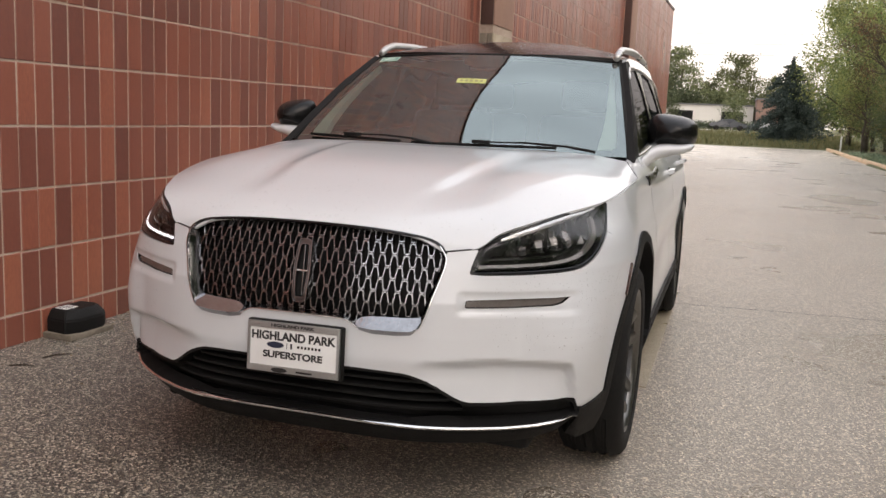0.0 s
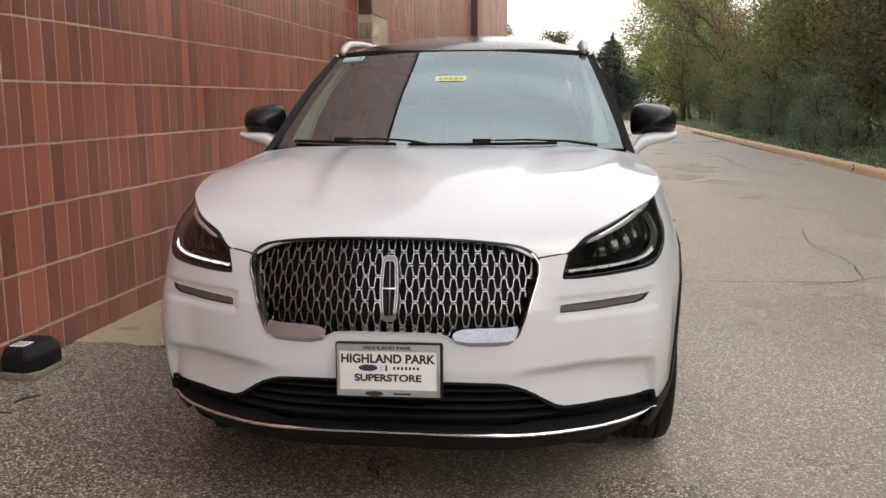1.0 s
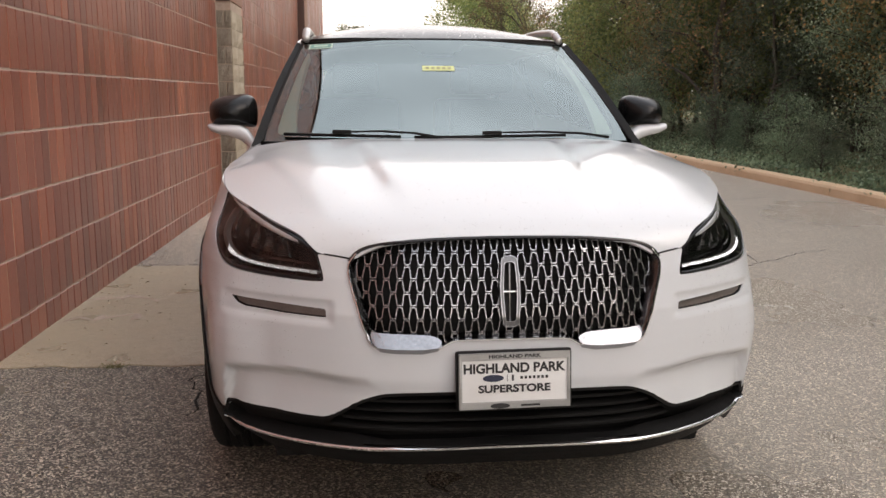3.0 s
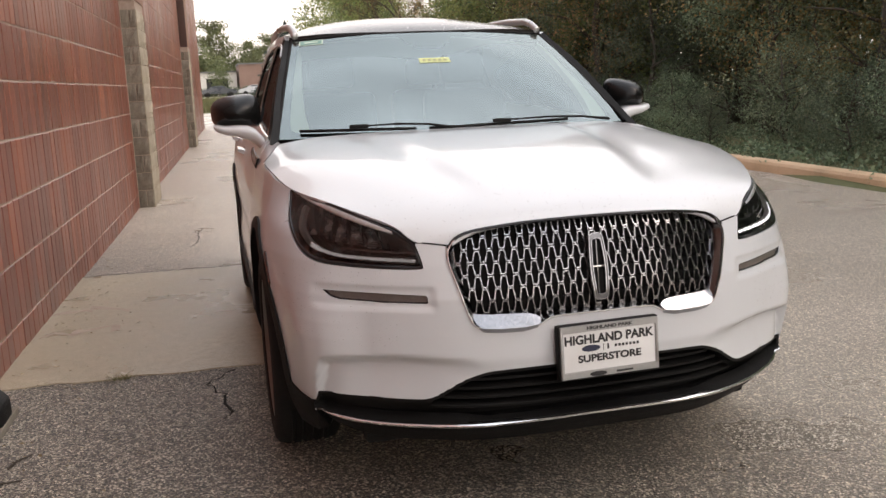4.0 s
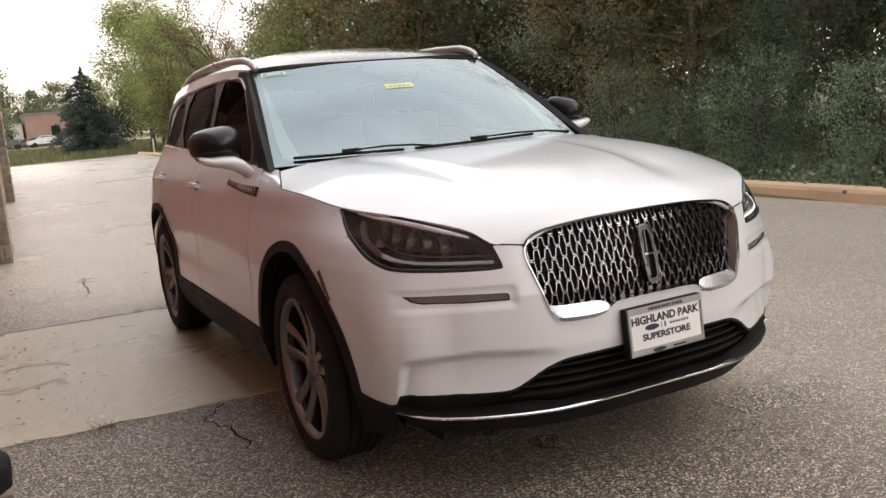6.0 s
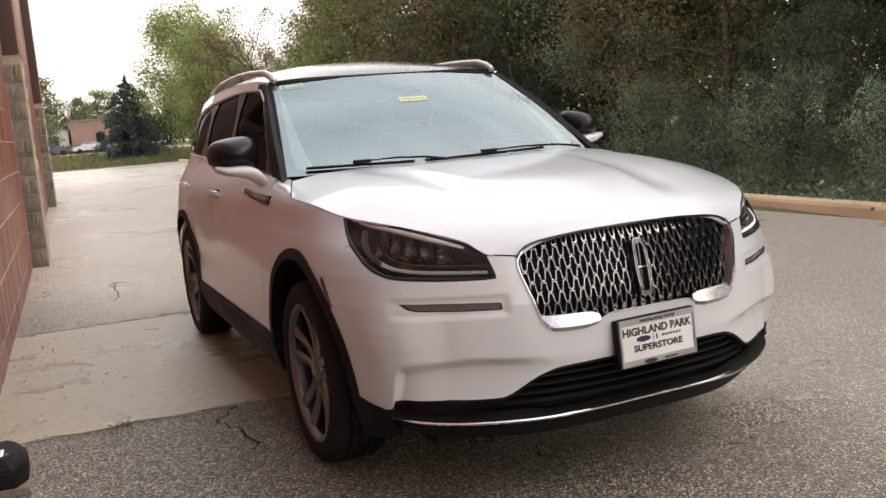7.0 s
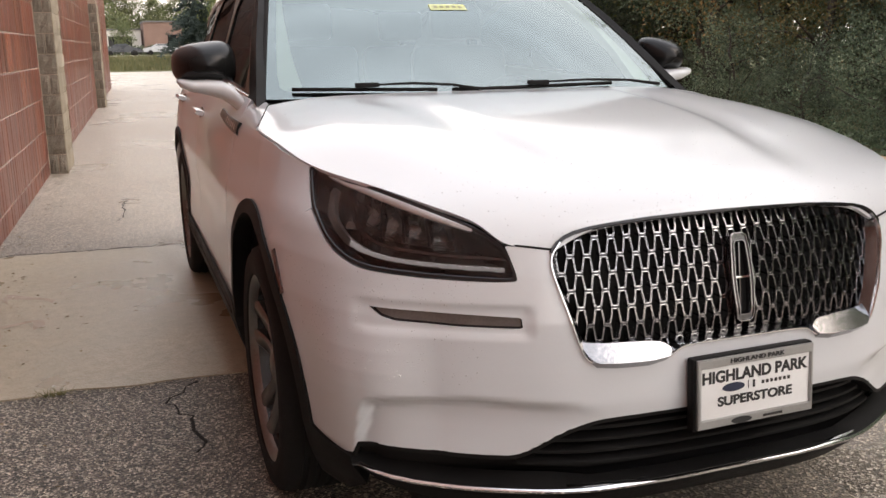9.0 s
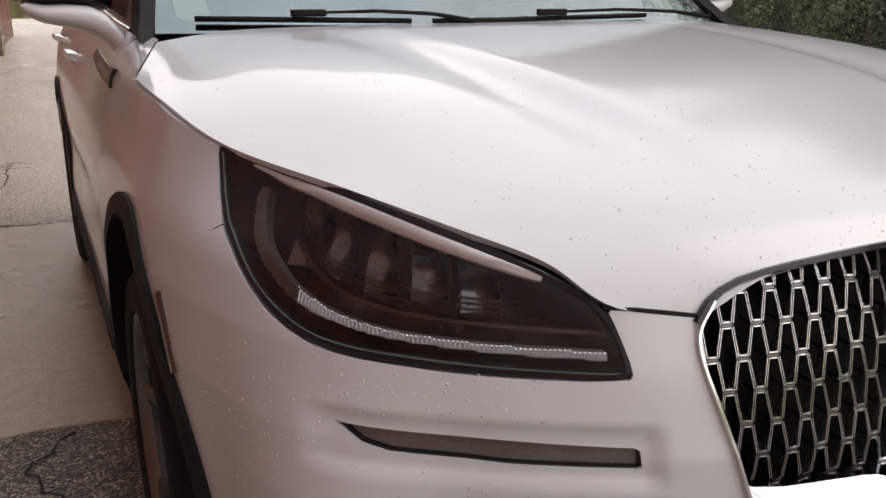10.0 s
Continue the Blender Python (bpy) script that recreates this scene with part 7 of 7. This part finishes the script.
def tufts(name, count, x0, x1, y0, y1, tall, mat, seed):
    """Blades of rough grass as one mesh."""
    rng = np.random.default_rng(seed)
    base = np.stack([rng.uniform(x0, x1, count), rng.uniform(y0, y1, count), np.zeros(count)], 1)
    base[:, 2] = [ground_height(x, y) - 0.01 for x, y, _ in base]
    base = base[[y > LOT_END or x > kerb_x(y) + 0.28 or z > -0.05 and x < 0 for x, y, z in base]]
    count = len(base)
    lean = rng.normal(0, 0.35, (count, 2))
    h = tall * rng.uniform(0.4, 1.2, count)
    w = rng.uniform(0.4, 1.0, count) * tall * 0.10
    a = rng.uniform(0, 6.28, count)
    verts = np.empty((count, 3, 3))
    verts[:, 0] = base + np.stack([np.cos(a) * w, np.sin(a) * w, 0 * w], 1)
    verts[:, 1] = base - np.stack([np.cos(a) * w, np.sin(a) * w, 0 * w], 1)
    verts[:, 2] = base + np.stack([lean[:, 0] * h, lean[:, 1] * h, h], 1)
    faces = np.arange(3 * count).reshape(-1, 3).tolist()
    return make_mesh(name, verts.reshape(-1, 3), faces, mat)


grass_blades = material("grass_blades", [(0.08, 0.10, 0.035), (0.15, 0.15, 0.06), (0.24, 0.20, 0.09)], 0.5, 8, (0.6, 0.8), per_piece=0.5, spread=0.7)
tagged(part("verge_grass", tufts("verge_grass", 16000, -8, 9, 54.3, 72, 0.42, grass_blades, 3)), "tall dry grass on the verge past the lot", "grass", kind="stuff")
tagged(part("kerb_grass", tufts("kerb_grass", 7000, 5.4, 9.5, -4, 40, 0.07, M["soil"], 4)), "short dark ragged weeds behind the kerb", "grass", kind="stuff")
cover_rng = random.Random(6)
cover = [(0.24 + 2.8 * cover_rng.random() ** 1.6, cover_rng.uniform(-6, 42)) for _ in range(1700)]
tagged(part("undergrowth", leaf_cloud("undergrowth", [(kerb_x(y) + x, y, ground_height(kerb_x(y) + x, y) + cover_rng.uniform(0.02, 0.16)) for x, y in cover], 16, (0.12, 0.14, 0.05), 0.07, M["leaf_dark"], 8)), "low dark leafy undergrowth behind the kerb", "undergrowth", kind="stuff")
post = thing("marker_post", "short white marker post standing behind the kerb", "post", pose(6.75, 50.5, 0.05))
part("shaft", lathe_mesh("shaft", [(0.0, 0.0), (0.0, 0.045), (0.78, 0.045), (0.83, 0.03), (0.84, 0.0)], M["grey_post"], 12, "z"), post)
line = thing("power_line", "thin overhead cables between timber poles across the far sky", "power line", pose(0, 95, 0.3))
for x in (-34, 34):
    part("pole", tube_mesh("pole", [(x, 0, -0.5), (x, 0, 11.2)], [0.16, 0.11], M["bark"], 8), line)
for z in (8.9, 10.0, 11.0):
    part("cable", tube_mesh("cable", [(-34 + 6.8 * j, 0, z - 0.9 * (1 - ((j - 5) / 5) ** 2)) for j in range(11)], 0.022, M["wire"], 5), line)

# ---- small things on the ground ----
def station():
    """A squat bait box with chamfered shoulders on a thin slab, a label on its lid."""
    ob = thing("bait_station", "black plastic bait box on a pale paver against the wall", "bait box", WALL @ pose(0.112, 0.47, 0.0) @ Matrix.Diagonal((0.84, 0.80, 1.2, 1)))
    part("paver", box_mesh("paver", (-0.115, -0.20, 0.0), (0.105, 0.20, 0.028), M["stone"], 0.006), ob, "grey-brown stone paver")
    bm = bmesh.new()
    low = [(-0.11, -0.17), (0.05, -0.19), (0.10, -0.10), (0.10, 0.10), (0.05, 0.19), (-0.11, 0.17)]
    high = [(-0.105, -0.135), (0.02, -0.145), (0.062, -0.075), (0.062, 0.075), (0.02, 0.145), (-0.105, 0.135)]
    rings = [[bm.verts.new((x, y, z)) for x, y in ln] for ln, z in ((low, 0.028), (low, 0.085), (high, 0.125))]
    for a, b in zip(rings, rings[1:]):
        for k in range(6):
            bm.faces.new((a[k], a[(k + 1) % 6], b[(k + 1) % 6], b[k]))
    bm.faces.new(rings[2])
    bmesh.ops.bevel(bm, geom=bm.edges[:], offset=0.006, segments=2, affect="EDGES")
    part("lid", bm_mesh("lid", bm, M["black_plastic"], True), ob, "black ribbed lid")
    part("label", box_mesh("label", (-0.08, -0.125, 0.1255), (0.010, -0.02, 0.128), M["plate_white"], 0.001), ob, "white paper label")
    for k in range(3):
        part("label_bar", box_mesh("label_bar", (-0.065 + 0.025 * k, -0.11, 0.1282), (-0.055 + 0.025 * k, -0.04, 0.1288), M["ink"]), ob)
    part("keyhole", lathe_mesh("keyhole", [(0.125, 0.0), (0.128, 0.012), (0.125, 0.016)], M["dark_chrome"], 16, "z"), ob, m=pose(0.02, -0.09, -0.001))


station()


def crack_line(name, pts, width, seed, label, lift=0.0, mat=None):
    """A ragged fissure, filled with dark dirt, along a line on the ground."""
    rng = random.Random(seed)
    line = smooth_line(pts, 0.035)
    verts, faces = [], []
    for k, p in enumerate(line):
        w = width * rng.uniform(0.35, 1.3)
        jx, jy = rng.uniform(-1, 1) * width * 1.3, rng.uniform(-1, 1) * width * 1.3
        q = line[min(k + 1, len(line) - 1)] - line[max(k - 1, 0)]
        s = np.array([-q[1], q[0]]) / (np.linalg.norm(q) + 1e-9) * w / 2
        verts += [(p[0] + jx + s[0], p[1] + jy + s[1], 0.0035 + lift), (p[0] + jx - s[0], p[1] + jy - s[1], 0.0035 + lift), (p[0] + jx, p[1] + jy, 0.0045 + lift)]
    for k in range(len(line) - 1):
        faces += [(3 * k, 3 * k + 2, 3 * k + 5, 3 * k + 3), (3 * k + 2, 3 * k + 1, 3 * k + 4, 3 * k + 5)]
    return tagged(part(name, make_mesh(name, verts, faces, mat or M["crack"])), label, "crack", kind="structure")


crack_line("crack", [(-2.4, 4.575), (-1.6, 4.53), (-0.8, 4.47), (0.0, 4.42), (0.9, 4.36)], 0.022, 1, "dark open joint along the concrete pad", 0.004)
crack_line("crack", [(0.6, 3.98), (1.0, 3.96), (1.5, 4.03), (2.05, 4.07), (2.65, 4.12)], 0.0084, 2, "ragged crack running across the asphalt")
crack_line("crack", [(2.2, 3.96), (2.5, 4.05), (2.75, 4.22), (3.1, 4.45), (3.3, 4.62), (3.6, 4.75)], 0.0096, 3, "ragged crack running across the asphalt")
crack_line("crack", [(2.75, 4.22), (2.9, 5.0), (2.8, 5.9), (3.0, 6.8)], 0.0084, 4, "branching crack in the asphalt")
crack_line("crack", [(-1.045, 1.88), (-1.10, 1.82), (-1.155, 1.73), (-1.15, 1.645), (-1.11, 1.585)], 0.012, 5, "fine crack in the asphalt beside the pad")
crack_line("crack", [(-1.11, 1.585), (-1.085, 1.54), (-1.09, 1.45), (-1.07, 1.34), (-1.09, 1.25)], 0.012, 6, "fine crack in the asphalt beside the pad")
crack_line("crack", [(-1.30, 5.5), (-1.22, 5.9), (-1.26, 6.2), (-1.20, 6.6)], 0.012, 7, "fine crack in the asphalt near the wall")
crack_line("crack", [(3.2, 9.0), (3.6, 8.4), (4.3, 8.3), (5.0, 8.6)], 0.0120, 10, "crack wandering over the lot")
crack_line("crack", [(4.0, 22.0), (4.4, 18.5), (4.1, 15.5), (4.5, 13.0)], 0.0180, 11, "long crack wandering over the lot")


crack_line("scuff", [(-2.02, 3.42), (-1.93, 3.40), (-1.80, 3.44), (-1.70, 3.42)], 0.085, 12, "pale scuffed patch on the concrete pad", 0.0045, M["mortar"])
crack_line("scuff", [(-2.03, 2.92), (-1.92, 2.89), (-1.78, 2.94), (-1.72, 2.90)], 0.07, 13, "pale scuffed patch on the concrete pad", 0.0045, M["mortar"])


def stone_chips(count, seed):
    """Pale stones worn bare in the asphalt round the car's front, each a low uneven pebble."""
    rng = np.random.default_rng(seed)
    x, y = rng.uniform(-2.1, 3.6, count), rng.uniform(-1.5, 2.0, count)
    keep = (y < 1.88 - 0.05 * (x + 2.1)) | (x > 1.0)
    x, y = x[keep], y[keep]
    n = len(x)
    r = rng.uniform(0.0016, 0.0042, n)
    a = rng.uniform(0, 6.28, n)
    z = np.array([0.012 * noise.noise(Vector((px * 0.35, py * 0.25, 3.0))) * ease(abs(px) + abs(py - 2) * 0.5, 2.0, 5.0) for px, py in zip(x, y)])
    verts = np.empty((n, 5, 3))
    for k in range(4):
        rr = r * rng.uniform(0.7, 1.2, n)
        verts[:, k] = np.stack([x + rr * np.cos(a + k * 1.57), y + rr * np.sin(a + k * 1.57), z - 0.0005], 1)
    verts[:, 4] = np.stack([x, y, z + r * 0.5], 1)
    base = 5 * np.arange(n)[:, None]
    faces = np.concatenate([np.concatenate([base + k, base + (k + 1) % 4, base + 4], 1) for k in range(4)]).tolist()
    return make_mesh("stone_chips", verts.reshape(-1, 3), faces, M["chip"])


tagged(part("gravel", stone_chips(70000, 9)), "pale stone chips worn bare in the asphalt", "gravel", kind="stuff")


def litter(count, seed):
    """Fallen leaves and crumbs, curled, lying flat along the wall and on the pad."""
    rng = random.Random(seed)
    verts, faces = [], []
    for _ in range(count):
        near = rng.random() < 0.55
        y = rng.uniform(0.2, 9.5) if near else rng.uniform(-0.8, 8)
        x = -2.16 + 0.031 * (y - 1) + abs(rng.gauss(0, 0.30)) + 0.02 if near else rng.uniform(-2.0, 4.0)
        if -0.95 < x < 0.95 and y > 0:
            continue
        s, a = rng.uniform(0.004, 0.011) * (1.3 if near else 0.8), rng.uniform(0, 6.28)
        b = len(verts)
        zz = 0.012 if 1.95 < y < 4.6 else 0.006
        c, d = math.cos(a) * s, math.sin(a) * s
        verts += [(x + c, y + d, zz), (x - 0.45 * d, y + 0.45 * c, zz + 0.5 * s), (x - c, y - d, zz + 0.002), (x + 0.45 * d, y - 0.45 * c, zz + 0.2 * s)]
        faces.append((b, b + 1, b + 2, b + 3))
    return make_mesh("leaf_litter", verts, faces, M["debris"])


tagged(part("leaf_litter", litter(700, 4)), "dry leaf crumbs scattered on the ground along the wall", "litter", kind="stuff")
for k, (x, y, a, ln) in enumerate(((-1.62, 0.42, 100, 0.16), (-1.85, 0.86, 20, 0.12), (-1.83, 1.06, 60, 0.13))):
    twig = part("twig", tube_mesh("twig", [(-ln / 2, 0, 0.006), (0, 0.015, 0.008), (ln / 2, 0, 0.006)], [0.004, 0.005, 0.002], M["bark"], 5), m=pose(x, y, 0, 0, 0, a))
    tagged(twig, "thin dry twig lying on the asphalt", "twig", "twigs on the asphalt")
weed_rng = random.Random(2)
weed_verts = []
for _ in range(60):
    x, y, a, h = weed_rng.gauss(-1.56, 0.025), weed_rng.gauss(1.94, 0.012), weed_rng.uniform(0, 6.28), weed_rng.uniform(0.012, 0.035)
    weed_verts += [(x, y, 0.003), (x + 0.004, y, 0.003), (x + math.cos(a) * h, y + math.sin(a) * h, h)]
weeds_bm = make_mesh("weeds", weed_verts, [(3 * k, 3 * k + 1, 3 * k + 2) for k in range(60)], grass_blades)
tagged(part("weeds", weeds_bm), "small green weeds in the pad's joint", "weeds", kind="stuff")

# ---- the wall's bricks: the near stretch singly, the rest as joined geometry ----
def brick_geometry(w, h, d=0.02, b=0.003):
    """A brick face with rounded arrises: back open, 9 faces. Local y along the wall, z up, x out of it."""
    v = []
    for x, s in ((-d, 0.0), (-b, 0.0), (0.0, b)):
        v += [(x, -w / 2 + s, -h / 2 + s), (x, w / 2 - s, -h / 2 + s), (x, w / 2 - s, h / 2 - s), (x, -w / 2 + s, h / 2 - s)]
    f = [(8, 9, 10, 11)]
    for r in (0, 4):
        for k in range(4):
            f.append((r + k, r + (k + 1) % 4, r + 4 + (k + 1) % 4, r + 4 + k))
    return v, f


BV, BF = brick_geometry(COLUMN - 0.0095, COURSE - 0.0115)
brick_me = make_mesh("brick", BV, BF, M["brick"])
rng = random.Random(77)
NEAR_FROM, NEAR_TO, NEAR_ROWS = 0.0, 3.75, 8
far_verts, far_faces = [], []
columns = int((WALL_TO - WALL_FROM) / COLUMN)
for row in range(COURSES + STEP_COURSES):
    zc = -0.159 + COURSE * (row + 0.5)
    for col in range(columns):
        yc = WALL_FROM + COLUMN * (col + 0.5)
        if row >= COURSES and yc > STEP_Y - COLUMN / 2:
            continue
        off = (rng.uniform(-0.0015, 0.0015), rng.uniform(-0.0015, 0.0015), rng.uniform(-0.002, 0.002))
        lean = rng.uniform(-0.4, 0.4)
        if NEAR_FROM <= yc < NEAR_TO and row < NEAR_ROWS:
            part("brick", brick_me, wall_west, m=pose(off[0], yc + off[1], zc + off[2], lean * 0.5))
        else:
            b = len(far_verts)
            far_verts += [(x + off[0], y + yc + off[1], z + zc + off[2]) for x, y, z in BV]
            far_faces += [tuple(b + i for i in f) for f in BF]
rest = part("brick_field", make_mesh("brick_field", far_verts, far_faces, M["brick"]), wall_west)
tagged(rest, kind="stuff")
